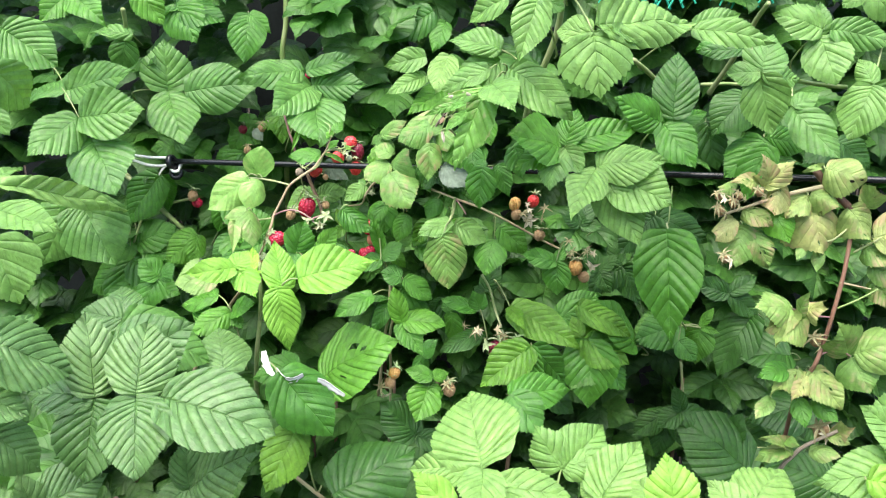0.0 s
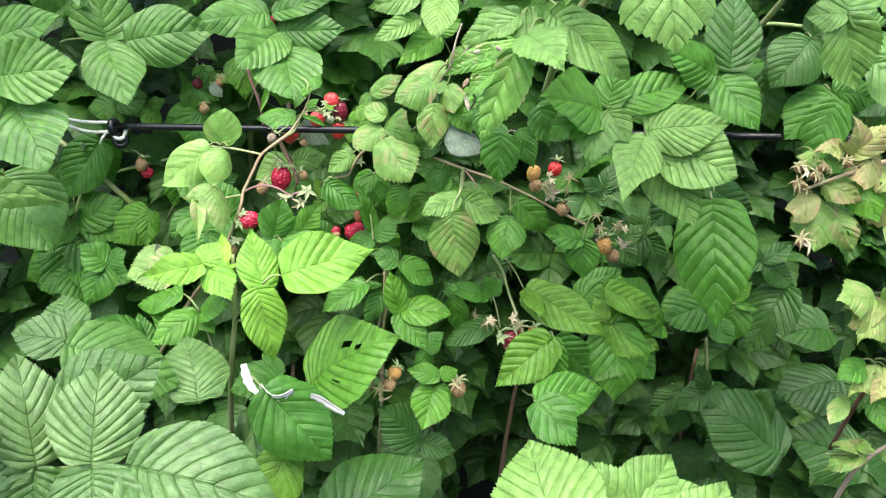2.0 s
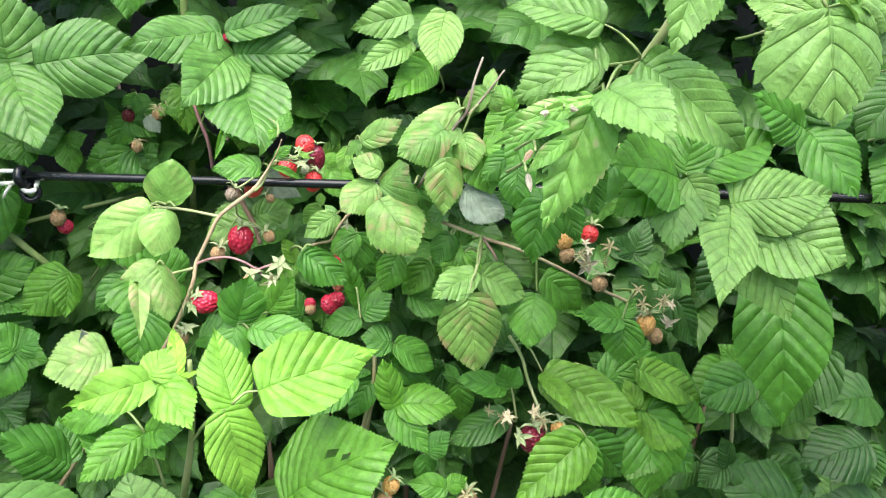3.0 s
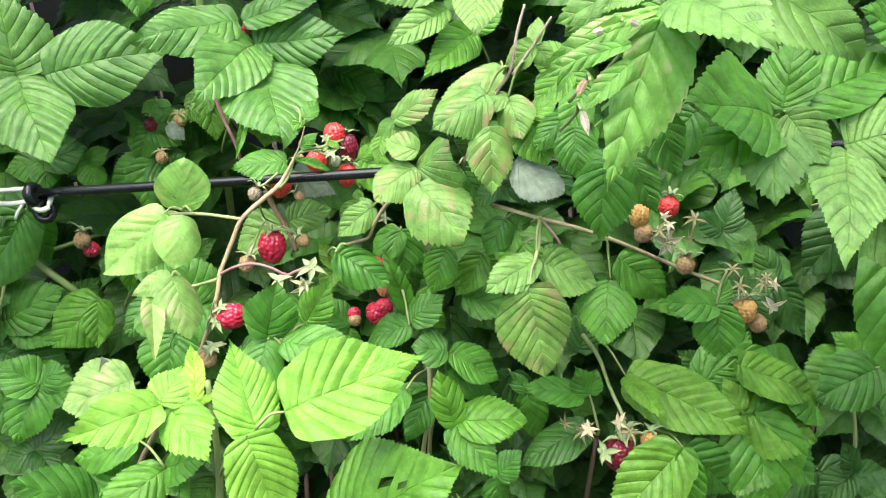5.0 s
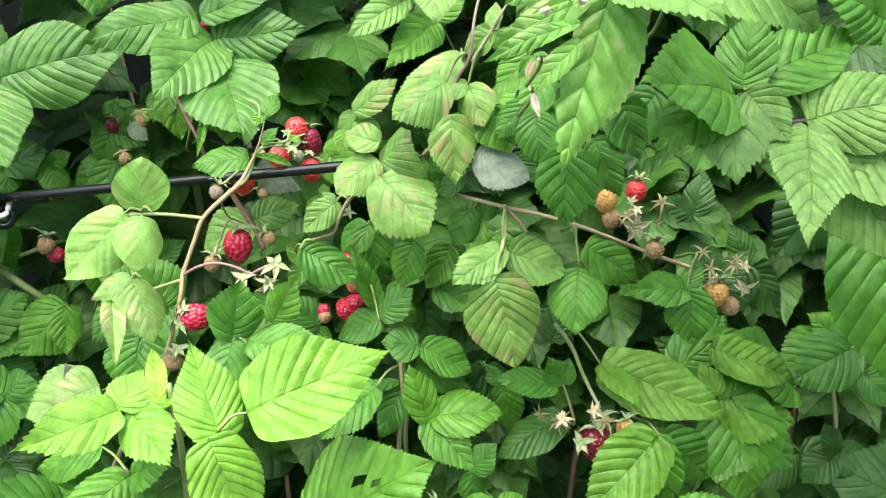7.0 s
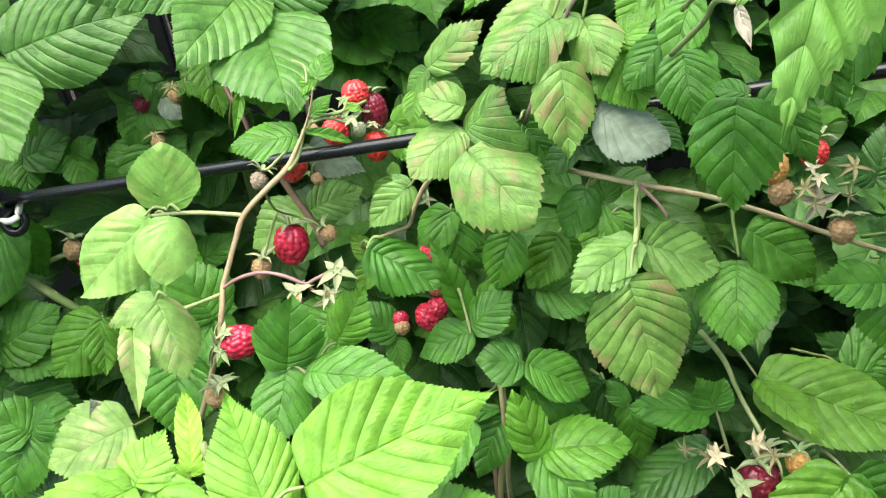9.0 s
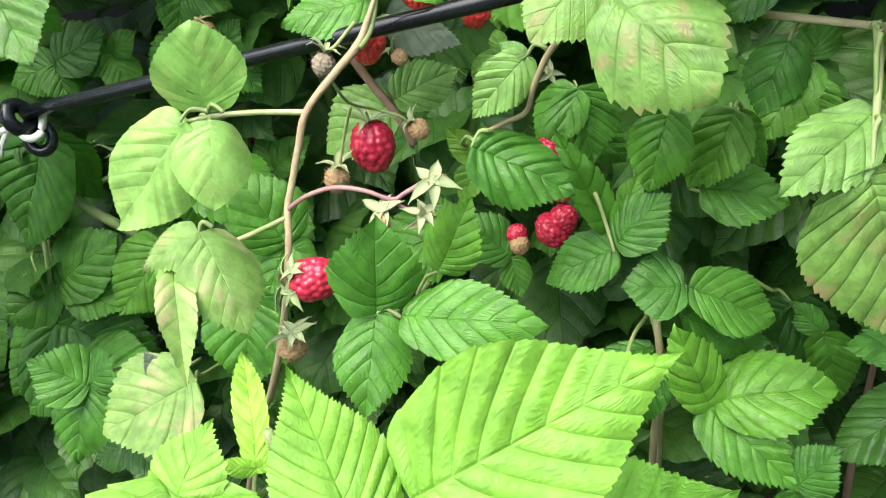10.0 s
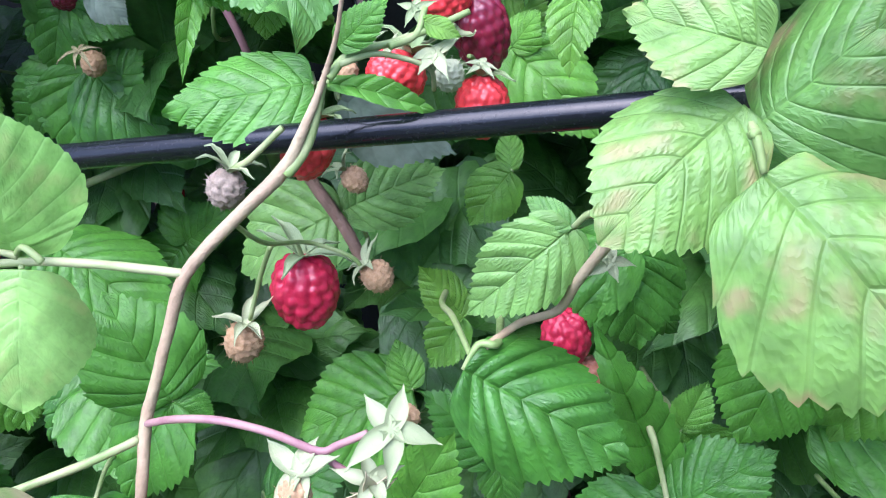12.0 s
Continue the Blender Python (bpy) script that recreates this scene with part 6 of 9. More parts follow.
leaflet(lf, 'light', (-0.0814, 0.8596, 1.041), (-0.1051, 0.8596, 1.024), 0.018, (0.17, -0.79, 0.59))
leaflet(lf, 'light', (-0.0814, 0.8596, 1.041), (-0.0884, 0.8596, 1.024), 0.010, (-0.02, -0.69, 0.73))
leaflet(lf, 'light', (-0.0814, 0.8596, 1.041), (-0.0897, 0.8654, 1.046), 0.006, (0.08, -0.88, 0.47))
lf = leaf(cane_inner, (-0.1329, 0.9231, 1.052), (-0.144, 0.9787, 1.032))
leaflet(lf, 'under', (-0.1329, 0.9231, 1.052), (-0.1059, 0.9231, 1.031), 0.023, (0.18, -0.63, 0.75), droop=0.02)
lf = leaf(cane_inner, (-0.1442, 0.9462, 1.008), (-0.1444, 0.9692, 0.9846), (-0.1564, 1.022, 0.9481))
leaflet(lf, 'light', (-0.1442, 0.9462, 1.008), (-0.1829, 0.9462, 0.992), 0.035, (0.23, -0.65, 0.73), point=0.4)
leaflet(lf, 'light', (-0.1442, 0.9462, 1.008), (-0.1119, 0.9577, 1.011), 0.024, (0.07, -0.81, 0.58))
lf = leaf(cane_inner, (-0.0866, 0.9577, 1.046), (-0.0854, 1.015, 1.027))
leaflet(lf, 'mid', (-0.0866, 0.9577, 1.046), (-0.065, 0.9462, 1.018), 0.027, (-0.08, -0.67, 0.74))
leaflet(lf, 'mid', (-0.0866, 0.9577, 1.046), (-0.0763, 0.9577, 1.056), 0.013, (-0.16, -0.75, 0.64))
lf = leaf(cane_inner, (-0.0916, 0.9231, 1.024), (-0.0916, 0.977, 0.9981))
leaflet(lf, 'vivid', (-0.0916, 0.9231, 1.024), (-0.1057, 0.9231, 1.009), 0.016, (-0.01, -0.81, 0.59))
leaflet(lf, 'vivid', (-0.0916, 0.9231, 1.024), (-0.0908, 0.9346, 1.031), 0.008, (-0.14, -0.69, 0.71))
lf = leaf(cane_inner, (-0.1351, 0.9346, 0.9433), (-0.1443, 0.9801, 0.9053))
leaflet(lf, 'mid', (-0.1351, 0.9346, 0.9433), (-0.178, 0.9346, 0.9298), 0.040, (0.15, -0.58, 0.80), point=0.4)
leaflet(lf, 'mid', (-0.1351, 0.9346, 0.9433), (-0.1388, 0.9462, 0.9567), 0.013, (0.15, -0.60, 0.78))
lf = leaf(cane_inner, (-0.1123, 0.9231, 0.9785), (-0.1172, 0.9718, 0.9439))
leaflet(lf, 'vivid', (-0.1123, 0.9231, 0.9785), (-0.1223, 0.9231, 0.9985), 0.014, (0.15, -0.65, 0.75))
leaflet(lf, 'vivid', (-0.1123, 0.9231, 0.9785), (-0.1259, 0.9231, 0.961), 0.015, (0.15, -0.59, 0.79))
lf = leaf(cane_inner, (-0.2449, 0.9577, 0.9555), (-0.2686, 0.9808, 0.9633), (-0.2963, 1.024, 0.9227))
leaflet(lf, 'mature', (-0.2449, 0.9577, 0.9555), (-0.2015, 0.9462, 0.955), 0.031, (0.26, -0.60, 0.76), point=0.5)
leaflet(lf, 'mature', (-0.2449, 0.9577, 0.9555), (-0.2374, 0.9231, 0.927), 0.045, (0.22, -0.47, 0.86), point=0.5)
leaflet(lf, 'mature', (-0.2449, 0.9577, 0.9555), (-0.2742, 0.9462, 0.9322), 0.029, (0.45, -0.56, 0.70))
lf = leaf(cane_inner, (-0.2615, 0.9808, 0.9956), (-0.2916, 1.027, 0.9727))
leaflet(lf, 'mature', (-0.2615, 0.9808, 0.9956), (-0.2253, 0.9692, 0.9564), 0.046, (0.31, -0.55, 0.78))
leaflet(lf, 'mature', (-0.2615, 0.9808, 0.9956), (-0.2751, 0.9808, 0.9534), 0.028, (0.48, -0.43, 0.76))
lf = leaf(cane_inner, (-0.25, 1.038, 1.041), (-0.2759, 1.091, 1.027))
leaflet(lf, 'mature', (-0.25, 1.038, 1.041), (-0.2632, 1.027, 1.004), 0.042, (0.31, -0.72, 0.62))
leaflet(lf, 'mature', (-0.25, 1.038, 1.041), (-0.2265, 1.027, 1.005), 0.041, (0.33, -0.69, 0.64))
leaflet(lf, 'mature', (-0.25, 1.038, 1.041), (-0.2891, 1.038, 1.023), 0.034, (0.47, -0.79, 0.38))
lf = leaf(cane_inner, (-0.2496, 1.062, 0.945), (-0.2722, 1.111, 0.9193))
leaflet(lf, 'mature', (-0.2496, 1.062, 0.945), (-0.2919, 1.062, 0.9086), 0.039, (0.37, -0.68, 0.63))
leaflet(lf, 'mature', (-0.2496, 1.062, 0.945), (-0.2192, 1.062, 0.9614), 0.023, (0.25, -0.76, 0.60))
leaflet(lf, 'mature', (-0.2496, 1.062, 0.945), (-0.2525, 1.073, 0.9702), 0.021, (0.29, -0.67, 0.68))
lf = leaf(cane_inner, (-0.1926, 0.9231, 0.9138), (-0.2121, 0.9627, 0.8732))
leaflet(lf, 'mature', (-0.1926, 0.9231, 0.9138), (-0.1598, 0.9231, 0.9248), 0.027, (0.13, -0.57, 0.81))
leaflet(lf, 'mature', (-0.1926, 0.9231, 0.9138), (-0.1745, 0.9, 0.9154), 0.017, (0.20, -0.47, 0.86))
lf = leaf(cane_inner, (-0.0661, 0.9231, 0.9869), (-0.0599, 0.9727, 0.9537))
leaflet(lf, 'mature', (-0.0661, 0.9231, 0.9869), (-0.049, 0.9231, 0.9612), 0.019, (-0.23, -0.60, 0.77))
leaflet(lf, 'mature', (-0.0661, 0.9231, 0.9869), (-0.0746, 0.9346, 0.9636), 0.012, (0.03, -0.64, 0.77))
leaflet(lf, 'mature', (-0.0661, 0.9231, 0.9869), (-0.0536, 0.9346, 0.9934), 0.013, (-0.25, -0.55, 0.80))
lf = leaf(cane_inner, (-0.0404, 0.9923, 1.024), (-0.03, 1.048, 1.004))
leaflet(lf, 'dark', (-0.0404, 0.9923, 1.024), (-0.0623, 0.9923, 1.012), 0.022, (-0.24, -0.82, 0.52))
leaflet(lf, 'dark', (-0.0404, 0.9923, 1.024), (-0.0516, 0.9808, 0.998), 0.023, (-0.03, -0.71, 0.71))
leaflet(lf, 'dark', (-0.0404, 0.9923, 1.024), (-0.0257, 0.9923, 1.012), 0.014, (-0.23, -0.71, 0.66))
lf = leaf(cane_inner, (-0.0648, 0.9058, 1.008), (-0.0629, 0.9613, 0.9856))
leaflet(lf, 'mature', (-0.0648, 0.9058, 1.008), (-0.0647, 0.9, 0.976), 0.033, (0.06, -0.50, 0.87))
leaflet(lf, 'mature', (-0.0648, 0.9058, 1.008), (-0.0865, 0.9058, 0.9848), 0.024, (-0.18, -0.73, 0.66))
lf = leaf(cane_inner, (-0.1086, 0.9058, 0.9378), (-0.1145, 0.9558, 0.9052))
leaflet(lf, 'mature', (-0.1086, 0.9058, 0.9378), (-0.1285, 0.9115, 0.9616), 0.023, (0.18, -0.63, 0.75))
leaflet(lf, 'mature', (-0.1086, 0.9058, 0.9378), (-0.1086, 0.9, 0.9185), 0.015, (0.04, -0.53, 0.85))
lf = leaf(cane_inner, (-0.0577, 0.8827, 0.9607), (-0.0545, 0.9336, 0.929))
leaflet(lf, 'mid', (-0.0577, 0.8827, 0.9607), (-0.0418, 0.8827, 0.9415), 0.016, (-0.11, -0.77, 0.63))
leaflet(lf, 'mid', (-0.0577, 0.8827, 0.9607), (-0.0488, 0.8885, 0.9719), 0.011, (0.09, -0.66, 0.74))
lf = leaf(cane_inner, (-0.21, 0.9231, 0.9612), (-0.232, 0.9723, 0.9348))
leaflet(lf, 'mature', (-0.21, 0.9231, 0.9612), (-0.2235, 0.9346, 0.9982), 0.039, (0.23, -0.61, 0.76))
leaflet(lf, 'mature', (-0.21, 0.9231, 0.9612), (-0.1989, 0.9231, 0.9493), 0.015, (0.25, -0.68, 0.69))
leaflet(lf, 'mature', (-0.21, 0.9231, 0.9612), (-0.2326, 0.9115, 0.932), 0.032, (0.26, -0.54, 0.80))
lf = leaf(cane_inner, (-0.2202, 0.8827, 0.9625), (-0.2394, 0.9329, 0.9357))
leaflet(lf, 'mature', (-0.2202, 0.8827, 0.9625), (-0.2327, 0.8712, 0.9241), 0.044, (0.07, -0.72, 0.69))
leaflet(lf, 'mature', (-0.2202, 0.8827, 0.9625), (-0.2099, 0.8769, 0.9375), 0.017, (0.23, -0.74, 0.63))
lf = leaf(cane_inner, (-0.2444, 0.8538, 0.9452), (-0.2675, 0.9006, 0.9155))
leaflet(lf, 'olive', (-0.2444, 0.8538, 0.9452), (-0.2874, 0.8423, 0.9369), 0.044, (0.30, -0.64, 0.71), point=0.5)
lf = leaf(cane_inner, (-0.2602, 0.8596, 0.9445), (-0.2849, 0.906, 0.9155))
leaflet(lf, 'under', (-0.2602, 0.8596, 0.9445), (-0.2627, 0.8596, 0.9614), 0.010, (0.31, -0.53, 0.79))
lf = leaf(cane_inner, (-0.385, 1.004, 0.9309), (-0.397, 1.038, 0.9466), (-0.427, 1.086, 0.9148))
leaflet(lf, 'mature', (-0.385, 1.004, 0.9309), (-0.4199, 0.9923, 0.9212), 0.037, (0.49, -0.62, 0.62))
leaflet(lf, 'mature', (-0.385, 1.004, 0.9309), (-0.3314, 1.004, 0.9538), 0.045, (0.34, -0.62, 0.70))
leaflet(lf, 'mature', (-0.3752, 1.004, 0.9266), (-0.3386, 0.9808, 0.9157), 0.030, (0.43, -0.60, 0.67))
lf = leaf(cane_inner, (-0.386, 0.9808, 0.8887), (-0.3876, 1.004, 0.925), (-0.4177, 1.049, 0.8889))
leaflet(lf, 'mature', (-0.386, 0.9808, 0.8887), (-0.3207, 0.9577, 0.8806), 0.047, (0.36, -0.67, 0.64))
leaflet(lf, 'mature', (-0.386, 0.9808, 0.8887), (-0.4217, 0.9692, 0.8672), 0.040, (0.39, -0.56, 0.73))
leaflet(lf, 'mature', (-0.386, 0.9808, 0.8887), (-0.3751, 0.9577, 0.8476), 0.043, (0.38, -0.58, 0.72))
lf = leaf(cane_inner, (-0.3027, 0.9923, 0.9463), (-0.3265, 1.043, 0.9241))
leaflet(lf, 'mid', (-0.3027, 0.9923, 0.9463), (-0.343, 0.9808, 0.9141), 0.047, (0.38, -0.64, 0.66))
leaflet(lf, 'mid', (-0.3027, 0.9923, 0.9463), (-0.3095, 0.9808, 0.9092), 0.025, (0.35, -0.63, 0.70))
lf = leaf(cane_inner, (-0.3026, 1.038, 1.046), (-0.3223, 1.094, 1.033))
leaflet(lf, 'mid', (-0.3026, 1.038, 1.046), (-0.329, 1.038, 1.046), 0.022, (0.29, -0.83, 0.48))
leaflet(lf, 'mid', (-0.3026, 1.038, 1.046), (-0.2835, 1.038, 1.053), 0.016, (0.30, -0.80, 0.53))
leaflet(lf, 'mid', (-0.3026, 1.038, 1.046), (-0.297, 1.027, 1.021), 0.022, (0.36, -0.73, 0.57))
lf = leaf(cane_inner, (-0.2498, 1.038, 1.067), (-0.2654, 1.095, 1.055))
leaflet(lf, 'mature', (-0.2498, 1.038, 1.067), (-0.2645, 1.038, 1.041), 0.025, (0.22, -0.84, 0.49))
leaflet(lf, 'mature', (-0.2498, 1.038, 1.067), (-0.2272, 1.038, 1.05), 0.020, (0.04, -0.79, 0.61))
leaflet(lf, 'mature', (-0.2498, 1.038, 1.067), (-0.2172, 1.038, 1.076), 0.022, (0.41, -0.80, 0.44))
lf = leaf(cane_inner, (-0.2054, 1.062, 1.088), (-0.2172, 1.119, 1.078))
leaflet(lf, 'mid', (-0.2054, 1.062, 1.088), (-0.2217, 1.05, 1.065), 0.024, (0.15, -0.76, 0.63))
leaflet(lf, 'mid', (-0.2054, 1.062, 1.088), (-0.2028, 1.05, 1.048), 0.031, (0.31, -0.83, 0.46))
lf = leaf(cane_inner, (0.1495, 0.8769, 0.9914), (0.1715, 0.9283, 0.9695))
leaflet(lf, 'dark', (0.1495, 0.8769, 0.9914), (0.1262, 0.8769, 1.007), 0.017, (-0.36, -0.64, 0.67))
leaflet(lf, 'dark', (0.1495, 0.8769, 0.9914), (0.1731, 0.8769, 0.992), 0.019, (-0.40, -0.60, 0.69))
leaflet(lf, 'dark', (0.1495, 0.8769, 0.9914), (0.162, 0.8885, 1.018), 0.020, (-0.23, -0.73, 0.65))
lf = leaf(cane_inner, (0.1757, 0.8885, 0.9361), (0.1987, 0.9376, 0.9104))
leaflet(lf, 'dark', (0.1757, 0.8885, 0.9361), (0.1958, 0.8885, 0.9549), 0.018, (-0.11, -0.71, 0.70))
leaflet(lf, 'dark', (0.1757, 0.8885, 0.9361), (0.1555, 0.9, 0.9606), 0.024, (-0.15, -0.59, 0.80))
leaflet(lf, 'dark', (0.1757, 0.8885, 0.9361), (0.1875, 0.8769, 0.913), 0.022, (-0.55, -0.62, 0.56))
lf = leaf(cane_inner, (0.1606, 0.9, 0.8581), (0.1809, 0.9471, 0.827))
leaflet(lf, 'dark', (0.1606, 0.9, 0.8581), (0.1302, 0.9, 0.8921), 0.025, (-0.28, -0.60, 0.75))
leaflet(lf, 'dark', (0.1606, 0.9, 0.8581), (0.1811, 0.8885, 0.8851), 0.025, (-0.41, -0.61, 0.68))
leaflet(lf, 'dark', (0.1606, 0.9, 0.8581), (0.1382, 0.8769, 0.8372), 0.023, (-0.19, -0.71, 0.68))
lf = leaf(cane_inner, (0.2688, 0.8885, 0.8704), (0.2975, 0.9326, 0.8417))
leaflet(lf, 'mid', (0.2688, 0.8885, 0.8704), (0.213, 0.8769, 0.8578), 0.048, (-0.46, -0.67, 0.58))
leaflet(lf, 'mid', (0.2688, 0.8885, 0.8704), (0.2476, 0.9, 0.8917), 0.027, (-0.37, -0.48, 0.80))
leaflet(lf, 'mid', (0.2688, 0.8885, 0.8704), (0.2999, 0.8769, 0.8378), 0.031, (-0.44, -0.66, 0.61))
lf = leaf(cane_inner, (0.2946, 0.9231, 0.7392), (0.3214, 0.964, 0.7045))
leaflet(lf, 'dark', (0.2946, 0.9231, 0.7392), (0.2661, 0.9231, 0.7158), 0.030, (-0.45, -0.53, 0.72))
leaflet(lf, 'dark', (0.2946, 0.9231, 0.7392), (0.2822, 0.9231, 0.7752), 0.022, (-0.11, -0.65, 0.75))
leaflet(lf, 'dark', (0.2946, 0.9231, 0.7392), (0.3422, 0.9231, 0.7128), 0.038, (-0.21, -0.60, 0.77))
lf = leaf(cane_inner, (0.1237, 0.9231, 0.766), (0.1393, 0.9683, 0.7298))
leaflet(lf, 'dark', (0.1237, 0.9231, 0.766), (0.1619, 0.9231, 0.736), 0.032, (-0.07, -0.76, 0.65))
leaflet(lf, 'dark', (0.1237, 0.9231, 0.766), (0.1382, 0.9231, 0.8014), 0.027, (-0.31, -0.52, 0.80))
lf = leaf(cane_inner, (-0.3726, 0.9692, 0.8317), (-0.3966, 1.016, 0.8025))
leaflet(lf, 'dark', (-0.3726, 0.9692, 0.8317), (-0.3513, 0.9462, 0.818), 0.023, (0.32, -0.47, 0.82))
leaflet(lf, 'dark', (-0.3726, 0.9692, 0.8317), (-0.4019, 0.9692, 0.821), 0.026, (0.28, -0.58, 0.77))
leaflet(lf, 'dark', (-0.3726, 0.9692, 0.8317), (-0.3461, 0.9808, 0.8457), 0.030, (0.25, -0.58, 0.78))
lf = leaf(cane_high, (0.0361, 0.6727, 1.166), (0.0553, 0.729, 1.158))
leaflet(lf, 'pale', (0.0327, 0.6738, 1.165), (0.0024, 0.6682, 1.159), 0.005, (-0.12, -0.87, 0.48), fold=0.5, droop=0.05)
lf = leaf(cane_high, (0.0154, 0.6658, 1.163), (0.0313, 0.723, 1.155))
leaflet(lf, 'cream', (0.018, 0.665, 1.163), (0.0225, 0.667, 1.161), 0.003, (-0.34, -0.81, 0.47), fold=0.7, cup=1.2, pleat=0.02)
lf = leaf(cane_high, (0.0072, 0.6658, 1.161), (0.0216, 0.7234, 1.152))
leaflet(lf, 'cream', (0.0081, 0.6656, 1.161), (0.004, 0.6654, 1.16), 0.003, (-0.24, -0.80, 0.55), fold=0.7, cup=1.2, pleat=0.02)
lf = leaf(cane_high, (0.0024, 0.6623, 1.144), (0.0159, 0.7195, 1.132))
leaflet(lf, 'cream', (0.0009, 0.6626, 1.144), (-0.0028, 0.6621, 1.138), 0.003, (-0.29, -0.79, 0.53), fold=0.7, cup=1.2, pleat=0.02)
lf = leaf(cane_high, (-0.0013, 0.6623, 1.134), (0.0114, 0.7192, 1.119))
leaflet(lf, 'cream', (-0.0008, 0.6619, 1.133), (0.001, 0.6598, 1.124), 0.003, (-0.22, -0.76, 0.62), fold=0.7, cup=1.2, pleat=0.02)
lf = leaf(cane_high, (0.0187, 0.6681, 1.154), (0.0351, 0.7249, 1.144))
leaflet(lf, 'torn', (0.0187, 0.6681, 1.154), (-0.0146, 0.675, 1.143), 0.008, (-0.15, -0.83, 0.54))
leaflet(lf, 'torn', (0.0192, 0.6668, 1.148), (0.0002, 0.6671, 1.131), 0.009, (-0.21, -0.80, 0.56))
lf = leaf(cane_low, (-0.2069, 0.7615, 0.9378), (-0.2015, 0.7731, 0.8864), (-0.2124, 0.8233, 0.8454))
leaflet(lf, 'mid', (-0.2069, 0.7615, 0.9378), (-0.2434, 0.7385, 0.9211), 0.028, (0.27, -0.65, 0.71))
leaflet(lf, 'mid', (-0.2069, 0.7615, 0.9378), (-0.178, 0.7385, 0.9564), 0.024, (0.01, -0.70, 0.71))
leaflet(lf, 'mid', (-0.2069, 0.7615, 0.9378), (-0.1946, 0.75, 0.9238), 0.014, (0.07, -0.66, 0.75))
lf = leaf(cane_low, (-0.2205, 0.7708, 0.9517), (-0.2069, 0.7615, 0.9378), (-0.2191, 0.8124, 0.8983))
leaflet(lf, 'mid', (-0.2205, 0.7708, 0.9517), (-0.2623, 0.7846, 0.9343), 0.025, (0.32, -0.50, 0.81))
lf = leaf(cane_low, (-0.2255, 0.7615, 0.91), (-0.2379, 0.8103, 0.8774))
leaflet(lf, 'mature', (-0.2255, 0.7615, 0.91), (-0.2587, 0.7962, 0.9394), 0.021, (0.32, -0.53, 0.78))
lf = leaf(cane_low, (-0.1454, 0.7558, 0.88), (-0.1503, 0.804, 0.8446))
leaflet(lf, 'mature', (-0.1454, 0.7558, 0.88), (-0.1856, 0.7385, 0.8772), 0.037, (0.05, -0.64, 0.76))
leaflet(lf, 'mature', (-0.1454, 0.7558, 0.88), (-0.1623, 0.7731, 0.8929), 0.017, (0.17, -0.68, 0.71))
lf = leaf(cane_low, (-0.2762, 0.8308, 0.8682), (-0.2911, 0.8792, 0.8362))
leaflet(lf, 'mature', (-0.2762, 0.8308, 0.8682), (-0.3134, 0.8077, 0.9101), 0.039, (0.26, -0.63, 0.73))
leaflet(lf, 'mature', (-0.2762, 0.8308, 0.8682), (-0.2862, 0.8538, 0.8942), 0.023, (0.13, -0.51, 0.85))
lf = leaf(cane_inner, (-0.3237, 0.9, 0.9237), (-0.3414, 0.9511, 0.8977))
leaflet(lf, 'mature', (-0.3237, 0.9, 0.9237), (-0.3036, 0.9, 0.9384), 0.025, (0.24, -0.61, 0.75))
leaflet(lf, 'mature', (-0.3237, 0.9, 0.9237), (-0.3442, 0.8885, 0.8883), 0.034, (0.27, -0.68, 0.69))
leaflet(lf, 'mature', (-0.3237, 0.9, 0.9237), (-0.3463, 0.9, 0.9462), 0.032, (0.18, -0.63, 0.76))
lf = leaf(cane_inner, (-0.1582, 0.9231, 1.09), (-0.1764, 0.9795, 1.081))
leaflet(lf, 'mid', (-0.1582, 0.9231, 1.09), (-0.1671, 0.9115, 1.066), 0.006, (0.32, -0.77, 0.55), fold=0.5)
leaflet(lf, 'mid', (-0.1582, 0.9231, 1.09), (-0.148, 0.9231, 1.077), 0.011, (0.25, -0.91, 0.34))
lf = leaf(cane_inner, (-0.1447, 0.9346, 1.087), (-0.1587, 0.9921, 1.077))
leaflet(lf, 'vivid', (-0.1447, 0.9346, 1.087), (-0.1503, 0.9346, 1.067), 0.018, (0.15, -0.83, 0.53))
leaflet(lf, 'vivid', (-0.1447, 0.9346, 1.087), (-0.1338, 0.9462, 1.065), 0.016, (0.18, -0.83, 0.53))
lf = leaf(cane_inner, (-0.0696, 0.9115, 1.075), (-0.0631, 0.9693, 1.06))
leaflet(lf, 'vivid', (-0.0696, 0.9115, 1.075), (-0.0757, 0.9, 1.056), 0.012, (-0.21, -0.81, 0.55), fold=0.4)
lf = leaf(cane_inner, (-0.0846, 1.015, 1.033), (-0.0832, 1.073, 1.015))
leaflet(lf, 'vivid', (-0.0846, 1.015, 1.033), (-0.0658, 1.004, 1.021), 0.020, (-0.22, -0.74, 0.64))
leaflet(lf, 'vivid', (-0.0846, 1.015, 1.033), (-0.0914, 1.004, 1.01), 0.022, (0.08, -0.75, 0.66))
leaflet(lf, 'vivid', (-0.0846, 1.015, 1.033), (-0.0713, 1.015, 1.051), 0.017, (-0.13, -0.82, 0.56))
lf = leaf(cane_inner, (-0.251, 1.038, 1.026), (-0.2767, 1.09, 1.011))
leaflet(lf, 'mature', (-0.251, 1.038, 1.026), (-0.2766, 1.038, 1.045), 0.033, (0.46, -0.65, 0.60))
leaflet(lf, 'mature', (-0.251, 1.038, 1.026), (-0.2255, 1.038, 1.044), 0.026, (0.31, -0.68, 0.66))
